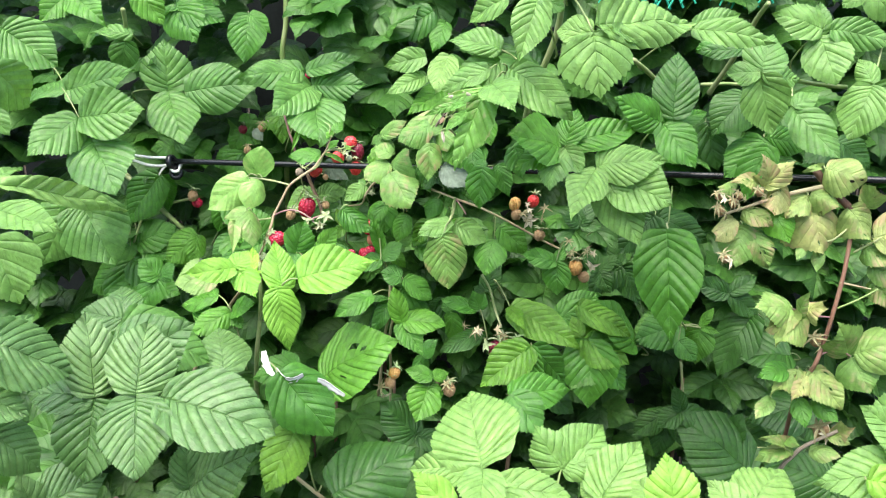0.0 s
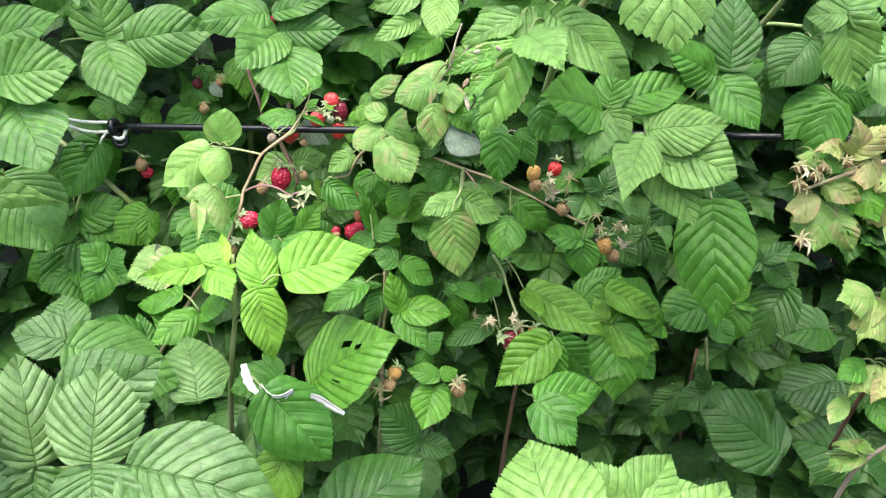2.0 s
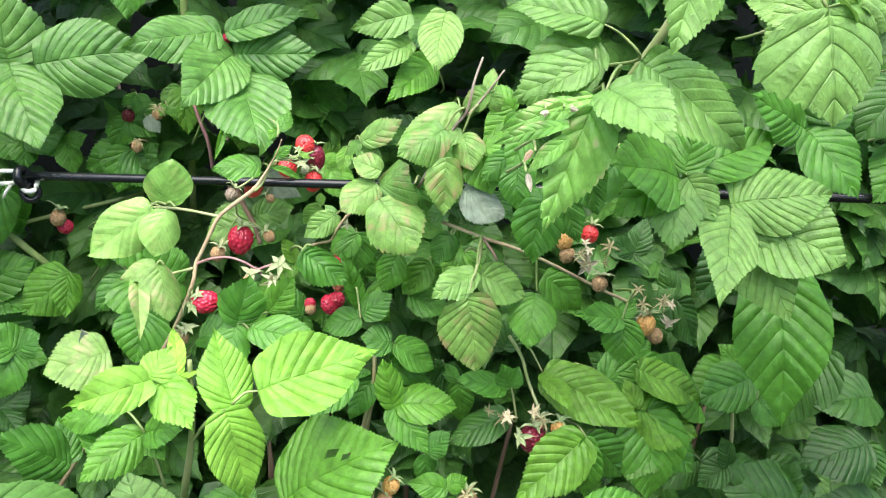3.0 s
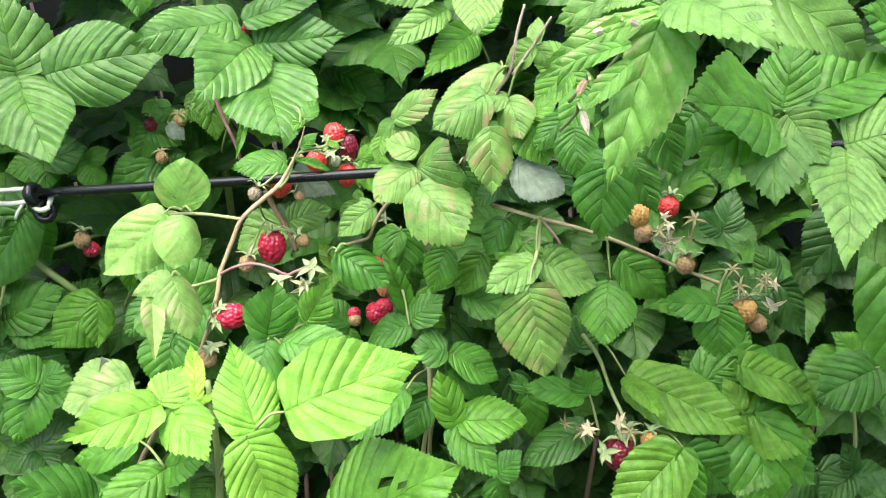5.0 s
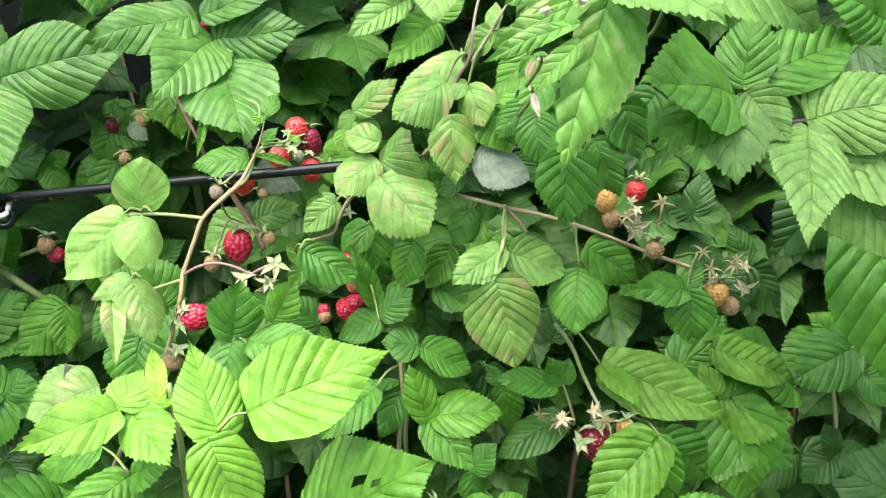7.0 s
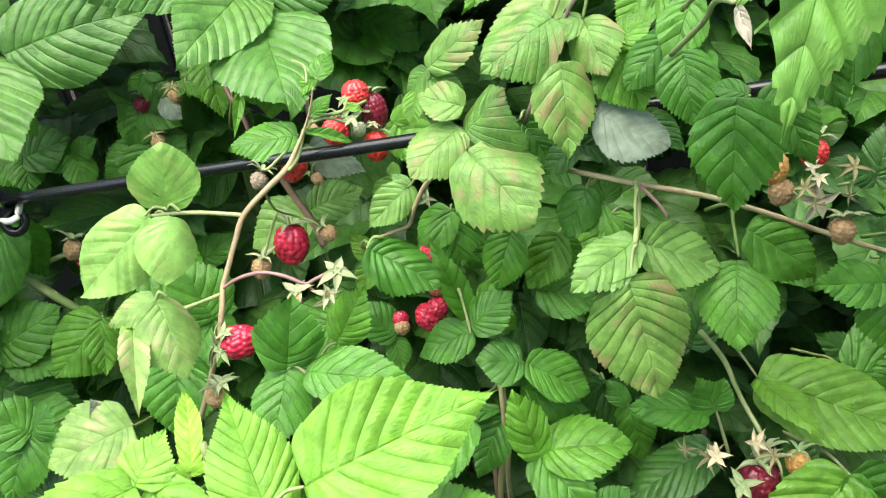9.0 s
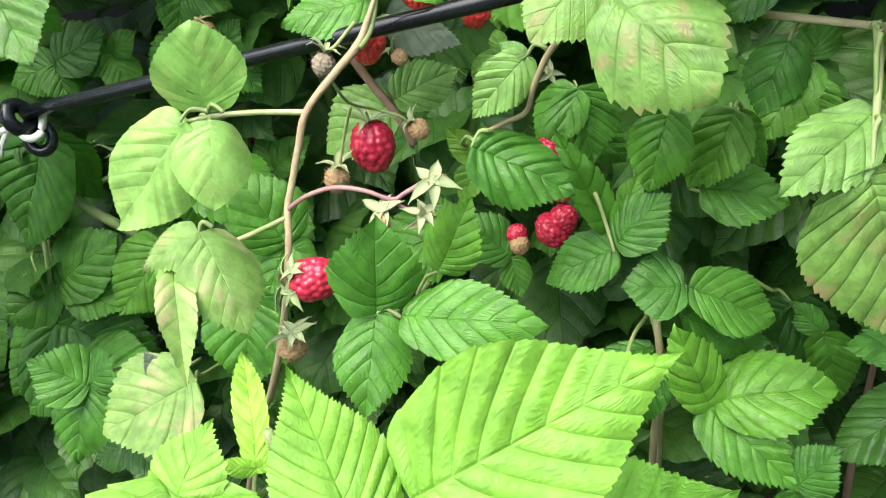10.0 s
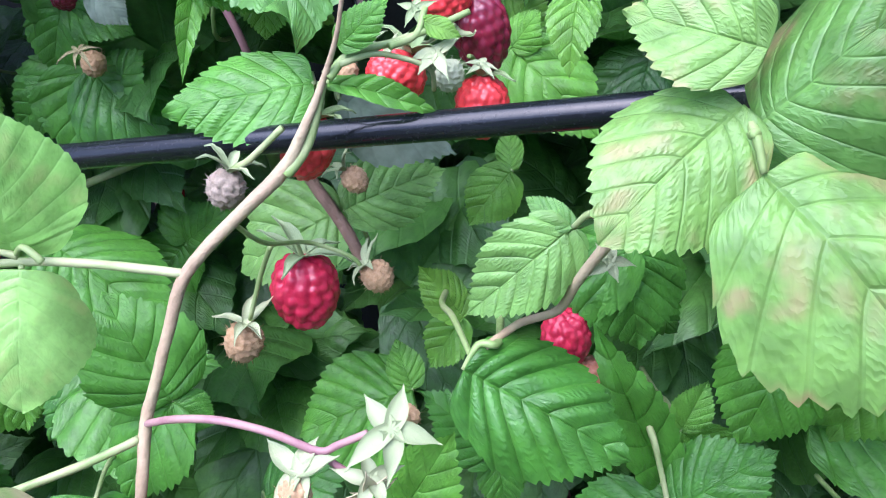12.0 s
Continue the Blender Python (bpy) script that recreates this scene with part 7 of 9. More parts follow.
leaflet(lf, 'mature', (-0.251, 1.038, 1.026), (-0.2396, 1.027, 1.015), 0.013, (0.34, -0.75, 0.57))
lf = leaf(cane_curled, (-0.0159, 0.8596, 1.003), (-0.0009, 0.9121, 0.9777))
leaflet(lf, 'vivid', (-0.0159, 0.8596, 1.003), (-0.0294, 0.8596, 0.9748), 0.023, (-0.20, -0.62, 0.76))
lf = leaf(cane_curled, (0.0296, 0.8077, 1.099), (0.0422, 0.8647, 1.084))
leaflet(lf, 'mature', (0.0383, 0.8075, 1.111), (0.0254, 0.7994, 1.088), 0.019, (-0.22, -0.71, 0.67))
leaflet(lf, 'mature', (0.0279, 0.7898, 1.096), (0.0283, 0.7816, 1.069), 0.023, (-0.20, -0.72, 0.66))
leaflet(lf, 'mature', (0.0413, 0.8034, 1.093), (0.0226, 0.8048, 1.073), 0.021, (-0.13, -0.78, 0.61))
leaflet(lf, 'mature', (0.0296, 0.8077, 1.099), (0.0097, 0.8077, 1.08), 0.018, (-0.14, -0.77, 0.62))
lf = leaf(cane_curled, (0.0414, 0.8538, 1.114), (0.0543, 0.9114, 1.103))
leaflet(lf, 'mid', (0.0414, 0.8538, 1.114), (0.0198, 0.8538, 1.094), 0.024, (-0.32, -0.76, 0.57))
leaflet(lf, 'mid', (0.0414, 0.8538, 1.114), (0.0488, 0.8423, 1.086), 0.023, (-0.14, -0.81, 0.57))
leaflet(lf, 'mid', (0.0414, 0.8538, 1.114), (0.0196, 0.8654, 1.129), 0.020, (-0.32, -0.92, 0.23))
lf = leaf(cane_curled, (0.0212, 0.8308, 1.062), (0.0319, 0.8871, 1.044))
leaflet(lf, 'mature', (0.0212, 0.8308, 1.062), (0.0016, 0.8308, 1.065), 0.014, (-0.15, -0.61, 0.78))
leaflet(lf, 'mature', (0.0212, 0.8308, 1.062), (0.0358, 0.8192, 1.046), 0.015, (-0.25, -0.65, 0.71))
leaflet(lf, 'mature', (0.0212, 0.8308, 1.062), (0.0099, 0.8308, 1.044), 0.011, (-0.13, -0.77, 0.63))
lf = leaf(cane_inner, (-0.2371, 1.025, 1.09), (-0.2521, 1.082, 1.08))
leaflet(lf, 'mature', (-0.2371, 1.025, 1.09), (-0.2509, 1.025, 1.081), 0.010, (0.16, -0.75, 0.64))
leaflet(lf, 'mature', (-0.2371, 1.025, 1.09), (-0.2265, 1.025, 1.084), 0.008, (0.24, -0.69, 0.68))
leaflet(lf, 'mature', (-0.2371, 1.025, 1.09), (-0.2392, 1.021, 1.073), 0.009, (0.18, -0.81, 0.56))
lf = leaf(cane_inner, (-0.2313, 1.022, 1.072), (-0.2458, 1.079, 1.06))
leaflet(lf, 'under', (-0.2313, 1.022, 1.072), (-0.2214, 1.021, 1.058), 0.014, (0.21, -0.75, 0.63))
lf = leaf(cane_inner, (-0.2142, 1.027, 1.08), (-0.2272, 1.084, 1.069))
leaflet(lf, 'mid', (-0.2142, 1.027, 1.08), (-0.2265, 1.025, 1.071), 0.009, (0.12, -0.83, 0.55))
leaflet(lf, 'mid', (-0.2142, 1.027, 1.08), (-0.2069, 1.025, 1.068), 0.008, (0.16, -0.79, 0.59))
lf = leaf(cane_inner, (-0.3353, 1.038, 1.049), (-0.364, 1.09, 1.04))
leaflet(lf, 'mature', (-0.3353, 1.038, 1.049), (-0.3667, 1.038, 1.044), 0.028, (0.40, -0.75, 0.53))
leaflet(lf, 'mature', (-0.3353, 1.038, 1.049), (-0.3003, 1.038, 1.056), 0.033, (0.33, -0.71, 0.62))
leaflet(lf, 'mature', (-0.3353, 1.038, 1.049), (-0.3357, 1.027, 1.026), 0.023, (0.45, -0.66, 0.60))
lf = leaf(cane_inner, (-0.3078, 0.9923, 1.084), (-0.3365, 1.045, 1.077))
leaflet(lf, 'mid', (-0.3078, 0.9923, 1.084), (-0.3397, 0.9923, 1.072), 0.026, (0.29, -0.82, 0.50))
leaflet(lf, 'mid', (-0.3078, 0.9923, 1.084), (-0.2999, 0.9923, 1.07), 0.015, (0.47, -0.69, 0.56))
lf = leaf(cane_curled, (-0.0292, 0.8712, 0.9694), (-0.0189, 0.9215, 0.9384))
leaflet(lf, 'mid', (-0.0292, 0.8712, 0.9694), (0.0015, 0.8654, 0.956), 0.029, (-0.20, -0.53, 0.83), point=0.4)
lf = leaf(cane_inner, (0.2154, 0.8538, 0.8596), (0.2411, 0.8978, 0.8279))
leaflet(lf, 'mid', (0.2154, 0.8538, 0.8596), (0.1442, 0.8423, 0.9155), 0.053, (-0.44, -0.30, 0.85))
lf = leaf(cane_inner, (0.0194, 0.9, 0.9906), (0.0395, 0.9516, 0.9676))
leaflet(lf, 'mid', (0.0194, 0.9, 0.9906), (0.0017, 0.8942, 0.9698), 0.027, (-0.13, -0.52, 0.84))
leaflet(lf, 'mid', (0.0194, 0.9, 0.9906), (0.0249, 0.8885, 0.968), 0.021, (-0.23, -0.56, 0.80))
lf = leaf(cane_fruit, (-0.1056, 0.8908, 1.077), (-0.1102, 0.9485, 1.062))
leaflet(lf, 'vivid', (-0.1056, 0.8908, 1.077), (-0.0978, 0.8885, 1.073), 0.005, (-0.21, -0.77, 0.60))
cane_foot(cane_back_left, (-0.3699, 1.101, -0.01), (-0.3523, 1.081, 0.72))
cane_foot(cane_back_middle, (-0.092, 1.159, -0.01), (-0.0876, 1.139, 0.72))
cane_foot(cane_front_left, (-0.277, 0.6308, -0.01), (-0.2638, 0.5808, 0.85))
cane_foot(cane_low, (-0.0706, 1.08, -0.01), (-0.0672, 1.05, 0.72))
cane_foot(cane_front, (0.0918, 0.5327, -0.01), (0.0875, 0.4827, 0.85))
cane_foot(cane_front_right, (0.3285, 0.5846, -0.01), (0.3129, 0.5346, 0.85))
cane_foot(cane_high, (0.114, 1.08, -0.01), (0.1086, 1.05, 0.72))
cane_foot(cane_shade, (0.3492, 1.08, -0.01), (0.3326, 1.05, 0.72))
cane_foot(cane_yellow, (0.3299, 0.775, -0.01), (0.3142, 0.725, 0.72))
cane_foot(cane_fruit, (-0.1594, 1.08, -0.01), (-0.1518, 1.05, 0.72))
cane_foot(shoot_lime, (-0.1598, 1.08, -0.01), (-0.1522, 1.05, 0.72))
cane_foot(cane_curled, (-0.0087, 1.08, -0.01), (-0.0083, 1.05, 0.72))
cane_foot(cane_inner, (-0.1842, 1.08, -0.01), (-0.1754, 1.05, 0.72))


# ---------------------------------------------------------------- fruit and stems
def fruit_material(name, a, b, rough=0.28, gloss=0.55, sub=0.12):
    n = Nodes(name)
    rnd = n.noise(2.6, 1.0, 0.5)
    spot = n.noise(9.0, 3.0, 0.6)
    n.link(n.mix(n.ramp(n.math("ADD", n.math("MULTIPLY", rnd, 0.6), n.math("MULTIPLY", spot, 0.6)), 0.2, 1.0), a, b), n.bsdf.inputs["Base Color"])
    n.bsdf.inputs["Roughness"].default_value = rough
    n.bsdf.inputs["Specular IOR Level"].default_value = gloss
    n.bsdf.inputs["Subsurface Weight"].default_value = sub
    n.bsdf.inputs["Subsurface Radius"].default_value = (0.004, 0.001, 0.001)
    n.bump(n.noise(40.0, 2.0), 0.2, 0.0002)
    return n.mat


FRUIT = {
    "ripe": fruit_material("berry_ripe", (0.38, 0.012, 0.040), (0.54, 0.030, 0.074), 0.26, 0.55, 0.14),
    "red": fruit_material("berry_red", (0.56, 0.030, 0.035), (0.72, 0.06, 0.06)),
    "purple": fruit_material("berry_purple", (0.10, 0.008, 0.02), (0.24, 0.015, 0.04)),
    "pale": fruit_material("berry_pale", (0.38, 0.12, 0.07), (0.48, 0.22, 0.14), 0.5),
    "amber": fruit_material("berry_amber", (0.52, 0.27, 0.08), (0.62, 0.38, 0.14), 0.5, 0.35),
    "spent": fruit_material("receptacle_brown", (0.30, 0.18, 0.085), (0.50, 0.35, 0.20), 0.85, 0.15, 0.0),
    "green": fruit_material("receptacle_green", (0.36, 0.42, 0.24), (0.52, 0.54, 0.36), 0.8, 0.15, 0.0),
    "grey": fruit_material("receptacle_grey", (0.20, 0.165, 0.12), (0.36, 0.30, 0.23), 0.85, 0.15, 0.0),
}
FRUIT_LABEL = {"ripe": "ripe crimson raspberry of many drupelets", "red": "bright red raspberry of many drupelets", "purple": "overripe dark purple raspberry",
               "pale": "half-dried brownish pink raspberry", "amber": "dried amber raspberry", "spent": "spent brown fuzzy receptacle", "grey": "dried grey receptacle", "green": "pale green bare receptacle"}
SEPAL = plain_material("sepal", (0.22, 0.30, 0.13), (0.38, 0.42, 0.24), 0.65, 150)
CREAM = plain_material("sepal_cream", (0.54, 0.46, 0.28), (0.70, 0.64, 0.47), 0.65, 150)
DRY = plain_material("sepal_dry", (0.20, 0.18, 0.085), (0.36, 0.34, 0.18), 0.75, 150)
GREEN_SEPAL = plain_material("sepal_green", (0.20, 0.31, 0.12), (0.34, 0.42, 0.22), 0.6, 150)


def ball(detail):
    bm = bmesh.new()
    bmesh.ops.create_icosphere(bm, subdivisions=detail, radius=1.0)
    v = np.array([p.co for p in bm.verts])
    f = [[q.index for q in face.verts] for face in bm.faces]
    bm.free()
    return v, f


def berry_mesh(kind, seed, detail):
    """One skin swollen into drupelets, set in rings round a rounded cone; the calyx end is +z. The unit berry is 2 wide and 2 high."""
    r = np.random.RandomState(seed)
    core, rings, step, size, out = {"spent": (0.80, 8, 0.30, 0.17, 1.08), "ripe": (0.77, 10, 0.285, 0.195, 1.02), "fine": (0.80, 11, 0.25, 0.165, 1.04)}[kind]
    v, f = ball(detail)
    far = np.full(len(v), core)
    for k in range(rings):
        g = math.pi * (0.06 + 0.88 * k / (rings - 1))
        z, rad = -math.cos(g) * 0.78, math.sin(g) ** 0.85 * 0.78
        rad *= 0.93 + 0.09 * z
        count = max(1 if k == 0 else 4, int(round(2 * math.pi * rad / step)))
        for j in range(count):
            a = 2 * math.pi * (j + 0.5 * (k % 2)) / count + r.uniform(-0.1, 0.1)
            s = size * r.uniform(0.9, 1.1)
            c = np.array([rad * math.cos(a), rad * math.sin(a), z + r.uniform(-0.04, 0.04)]) * out
            along_ray = v @ c
            inside = s * s - c @ c + along_ray ** 2
            hit = (inside > 0) & (along_ray > 0)
            far[hit] = np.maximum(far[hit], along_ray[hit] + np.sqrt(inside[hit]))
    v = v * far[:, None]
    if kind == "spent":
        v, f = list(v), list(f)
        for k in r.randint(0, len(far), 170):
            root, way = v[k], v[k] / np.linalg.norm(v[k]) + r.uniform(-0.55, 0.55, 3)
            across = np.cross(way, r.uniform(-1, 1, 3))
            across *= 0.022 / np.linalg.norm(across)
            n = len(v)
            v += [root * 0.97 - across, root * 0.97 + across, root + way * r.uniform(0.10, 0.26), root * 0.97 + np.cross(across, way) * 0.8]
            f += [[n, n + 1, n + 2], [n + 1, n + 3, n + 2], [n + 3, n, n + 2]]
    return mesh_from("berry", v, f)


def sepal_mesh(name, seed, spread, count=5, curl=0.35, width=0.30):
    """A calyx of pointed sepals; +z looks away from the fruit."""
    r = np.random.RandomState(seed)
    verts, faces = [], []
    for k in range(count):
        a = 2 * math.pi * k / count + r.uniform(-0.15, 0.15)
        lift = spread + r.uniform(-0.25, 0.25)
        tall = r.uniform(0.72, 1.15)
        bend = r.uniform(-0.35, 0.35)
        base = len(verts)
        m = 8
        for i in range(m + 1):
            u = i / m
            w = width * math.sin(math.pi * min(1, 0.22 + 0.78 * u)) ** (0.9 + 0.9 * u) * (1 - 0.15 * u) + 0.008
            out = u * tall
            rise = lift * u - curl * u * u * (1 + r.uniform(-0.1, 0.1))
            for side in (-1, 0, 1):
                x, y, z = out, side * w + bend * u * u, rise + 0.10 * abs(side) * (1 - u)
                verts.append((x * math.cos(a) - y * math.sin(a), x * math.sin(a) + y * math.cos(a), z))
        top = len(verts)
        verts += [(x * 0.98, y * 0.98, z - 0.035) for x, y, z in verts[base:top]]
        n = top - base
        for i in range(m):
            for j in range(2):
                q = base + i * 3 + j
                faces.append((q, q + 3, q + 4, q + 1))
                faces.append((q + n, q + n + 1, q + n + 4, q + n + 3))
        rim = [base + i * 3 for i in range(m + 1)] + [base + m * 3 + 1] + [base + i * 3 + 2 for i in range(m, -1, -1)] + [base + 1]
        for p, q in zip(rim, rim[1:] + rim[:1]):
            faces.append((p, q, q + n, p + n))
    # the sepals meet in one middle point on either side
    me = mesh_from(name, verts, faces)
    bm = bmesh.new()
    bm.from_mesh(me)
    bmesh.ops.remove_doubles(bm, verts=bm.verts[:], dist=0.0005)
    bm.to_mesh(me)
    bm.free()
    return me


BERRIES = {"ripe": [berry_mesh("ripe", s, 5) for s in (1, 2, 3)], "fine": [berry_mesh("fine", s, 5) for s in (6, 7)], "spent": [berry_mesh("spent", s, 4) for s in (4, 5)]}
for group in BERRIES.values():
    for me in group:
        me.materials.append(FRUIT["ripe"])
CALYX = [sepal_mesh("calyx", s, sp, 5, c, 0.14) for s, sp, c in ((1, 1.2, 0.8), (2, 1.0, 0.7), (3, 1.35, 0.9))]
THIN_STARS = [sepal_mesh("calyx_star", s, 0.5, 6, 0.8, 0.10) for s in (7, 8, 9)]
STARS = [sepal_mesh("calyx_star", s, 0.25, 5, 0.4, 0.215) for s in (4, 5, 6)]


def axis_pose(at, axis, spin=0.0):
    m = Vector(axis).to_track_quat("Z", "Y").to_matrix().to_4x4()
    m.translation = Vector(at)
    return m @ Matrix.Rotation(spin, 4, "Z")


def stem(cane_ob, material, r0, r1, *points, label=""):
    n = len(points)
    radii = [r0 + (r1 - r0) * i / (n - 1) for i in range(n)]
    return part("stem", tube("stem", points, radii, 8, 0.05, rng), material, cane_ob, label)


def berry(cane_ob, style, at, radius, height, axis, sepals=True, hang=None):
    dry = style in ("spent", "grey", "green")
    source = BERRIES["spent" if dry else "fine" if style == "red" else "ripe"]
    ob = part("berry", source[rng.randint(len(source))], None, cane_ob, FRUIT_LABEL[style])
    ob.material_slots[0].link = "OBJECT"
    ob.material_slots[0].material = FRUIT[style]
    ob.matrix_world = axis_pose(at, axis, rng.uniform(0, 6.28)) @ Matrix.Diagonal((radius, radius, height, 1))
    top = Vector(at) + Vector(axis) * height * 0.86
    if sepals:
        cal = part("calyx", CALYX[rng.randint(3)].copy(), GREEN_SEPAL if not dry else SEPAL, ob, "pale green pointed sepals")
        cal.matrix_world = axis_pose(top, axis, rng.uniform(0, 6.28)) @ Matrix.Scale(max(radius * (1.7 if dry else 1.3), 0.006), 4)
    if hang is not None:
        part("pedicel", tube("pedicel", [hang, (Vector(hang) + top) / 2 + Vector((0, 0, 0.002)), top], [0.0006, 0.0006, 0.0009], 6), GREEN_STEM, cane_ob)
    return ob


def star(cane_ob, at, facing, radius, material):
    ob = part("calyx", (THIN_STARS if material is DRY else STARS)[rng.randint(3)].copy(), material, cane_ob, "open star of pointed sepals")
    ob.matrix_world = axis_pose(at, facing, rng.uniform(0, 6.28)) @ Matrix.Scale(radius, 4)
    return ob


# stems of the fruiting cane
fruit_way = [(-0.1172, 0.8769, 1.091), (-0.1211, 0.8781, 1.081), (-0.1262, 0.8792, 1.072), (-0.1317, 0.8769, 1.064), (-0.1381, 0.8746, 1.056), (-0.1495, 0.87, 1.049), (-0.1622, 0.8654, 1.04), (-0.1694, 0.8619, 1.028), (-0.1759, 0.8585, 1.016), (-0.1795, 0.8562, 1.009), (-0.1827, 0.8481, 0.9963), (-0.1966, 0.8481, 0.9656), (-0.2191, 0.8596, 0.9272), (-0.2746, 0.9231, 0.8434), (-0.4682, 1.096, 0.5159)]
part("stem", tube("stem", fruit_way, [0.0004, 0.0005, 0.0007, 0.0010, 0.0016, 0.0014, 0.0014, 0.0013, 0.0013, 0.0015, 0.0013, 0.0014, 0.0016, 0.0019, 0.0024], 10, 0.06, rng), TAN_STEM, cane_fruit, "pale tan woody fruiting stem")
stem(cane_fruit, GREEN_STEM, 0.0007, 0.0004, (-0.1197, 0.8769, 1.093), (-0.1195, 0.8827, 1.1), (-0.1255, 0.8885, 1.103))
stem(cane_fruit, GREEN_STEM, 0.0010, 0.0007, (-0.1252, 0.8792, 1.072), (-0.1204, 0.8827, 1.075), (-0.1112, 0.8862, 1.075), (-0.1042, 0.8908, 1.075), (-0.0956, 0.8954, 1.076))
stem(cane_fruit, GREEN_STEM, 0.0012, 0.001, (-0.1377, 0.8735, 1.055), (-0.1321, 0.8769, 1.06), (-0.1268, 0.8804, 1.071))
stem(cane_fruit, GREEN_STEM, 0.0011, 0.001, (-0.1619, 0.8654, 1.04), (-0.18, 0.8677, 1.044), (-0.1955, 0.87, 1.046), (-0.2125, 0.8723, 1.046))
stem(cane_fruit, GREEN_STEM, 0.001, 0.001, (-0.1811, 0.8538, 1.007), (-0.1913, 0.8481, 1.007), (-0.2056, 0.8423, 1.007))
stem(cane_fruit, PINK_STEM, 0.0009, 0.0008, (-0.1796, 0.8562, 1.009), (-0.1679, 0.8481, 1.016), (-0.1558, 0.8423, 1.019), (-0.1456, 0.84, 1.016), (-0.1374, 0.8388, 1.011), (-0.1328, 0.8388, 1.012), (-0.1267, 0.8388, 1.014))
stem(cane_fruit, PINK_STEM, 0.0008, 0.0007, (-0.1374, 0.8388, 1.011), (-0.1339, 0.8377, 1.007), (-0.1294, 0.8365, 1.004))
stem(cane_fruit, PINK_STEM, 0.0008, 0.0007, (-0.1382, 0.8388, 1.011), (-0.1397, 0.8377, 1.009), (-0.1421, 0.8365, 1.006))
stem(cane_fruit, GREEN_STEM, 0.0006, 0.0006, (-0.1508, 0.8712, 1.047), (-0.1516, 0.8885, 1.032), (-0.1467, 0.9058, 1.021), (-0.1368, 0.9058, 1.015), (-0.1349, 0.9069, 1.01))
stem(cane_fruit, GREEN_STEM, 0.0007, 0.0006, (-0.1526, 0.8942, 1.028), (-0.1588, 0.8977, 1.018), (-0.1655, 0.8977, 1.005))
stem(cane_fruit, GREEN_STEM, 0.0008, 0.0007, (-0.1382, 0.8827, 1.062), (-0.1472, 0.8827, 1.056), (-0.1518, 0.8838, 1.054))
stem(cane_fruit, BROWN_STEM, 0.002, 0.002, (-0.1564, 0.9462, 1.033), (-0.1513, 0.9462, 1.018), (-0.1438, 0.9404, 1.003), (-0.1399, 0.9346, 0.9892), label='dark purple-brown older cane')
stem(shoot_lime, GREEN_STEM, 0.0014, 0.003, (-0.1744, 0.7558, 0.991), (-0.1762, 0.7558, 0.9556), (-0.1805, 0.7615, 0.9244), (-0.1923, 0.7846, 0.8694), (-0.2214, 0.8769, 0.7286))
# ripe berries and spent receptacles
berry(cane_fruit, 'ripe', (-0.153, 0.9115, 1.003), 0.0105, 0.0120, (0.1746, 0, 0.9846), hang=(-0.1504, 0.9081, 1.02))
berry(cane_fruit, 'ripe', (-0.1724, 0.8331, 0.9908), 0.0087, 0.0097, (-0.9973, 0, 0.073), hang=(-0.182, 0.8423, 0.9951))
berry(cane_fruit, 'red', (-0.1152, 0.9058, 1.061), 0.0080, 0.0071, (0.6341, 0, 0.7733))
berry(cane_fruit, 'purple', (-0.0940, 0.9135, 1.066), 0.0077, 0.0102, (-0.0421, 0, 0.9991))
berry(cane_fruit, 'red', (-0.0965, 0.9115, 1.048), 0.0074, 0.0083, (0.1494, 0, 0.9888), hang=(-0.0975, 0.9058, 1.063))
berry(cane_fruit, 'red', (-0.1014, 0.9115, 1.077), 0.0080, 0.0072, (0.0255, 0, -0.9997))
berry(cane_fruit, 'red', (-0.14, 0.9058, 1.047), 0.0074, 0.0088, (0.4952, 0, 0.8688))
berry(cane_fruit, 'ripe', (-0.0837, 0.9, 0.9831), 0.0074, 0.0089, (-0.058, 0, 0.9983), sepals=False)
berry(cane_fruit, 'pale', (-0.0799, 0.9, 0.9685), 0.0061, 0.0069, (0.0868, 0, 0.9962), sepals=False)
berry(cane_fruit, 'ripe', (-0.0822, 0.8942, 0.9564), 0.0070, 0.0066, (-0.1272, 0, 0.9919), sepals=False)
berry(cane_fruit, 'ripe', (-0.0877, 0.8942, 0.9524), 0.0093, 0.0066, (0.8007, 0, 0.599), sepals=False)
berry(cane_fruit, 'ripe', (-0.1028, 0.8942, 0.9544), 0.0049, 0.0049, (0.2275, 0, 0.9738), sepals=False)
berry(cane_fruit, 'spent', (-0.1026, 0.8908, 0.9513), 0.0046, 0.0044, (0.2259, 0, 0.9742), sepals=False)
berry(cane_fruit, 'spent', (-0.1692, 0.8977, 0.9982), 0.0057, 0.0061, (0.365, 0, 0.931))
berry(cane_fruit, 'spent', (-0.1312, 0.9069, 1.007), 0.0047, 0.0047, (-0.4122, 0, 0.9111))
berry(cane_fruit, 'grey', (-0.1544, 0.8827, 1.05), 0.0047, 0.0047, (0.4587, 0, 0.8886))
berry(cane_fruit, 'spent', (-0.1281, 0.8942, 1.042), 0.0033, 0.0035, (-0.5049, 0, 0.8632))
berry(cane_fruit, 'spent', (-0.1209, 0.8481, 1.009), 0.0030, 0.0036, (-0.8971, 0, 0.4417), sepals=False)
berry(cane_fruit, 'spent', (-0.1432, 0.8331, 1.005), 0.0041, 0.0045, (0.4074, 0, 0.9133), sepals=False)
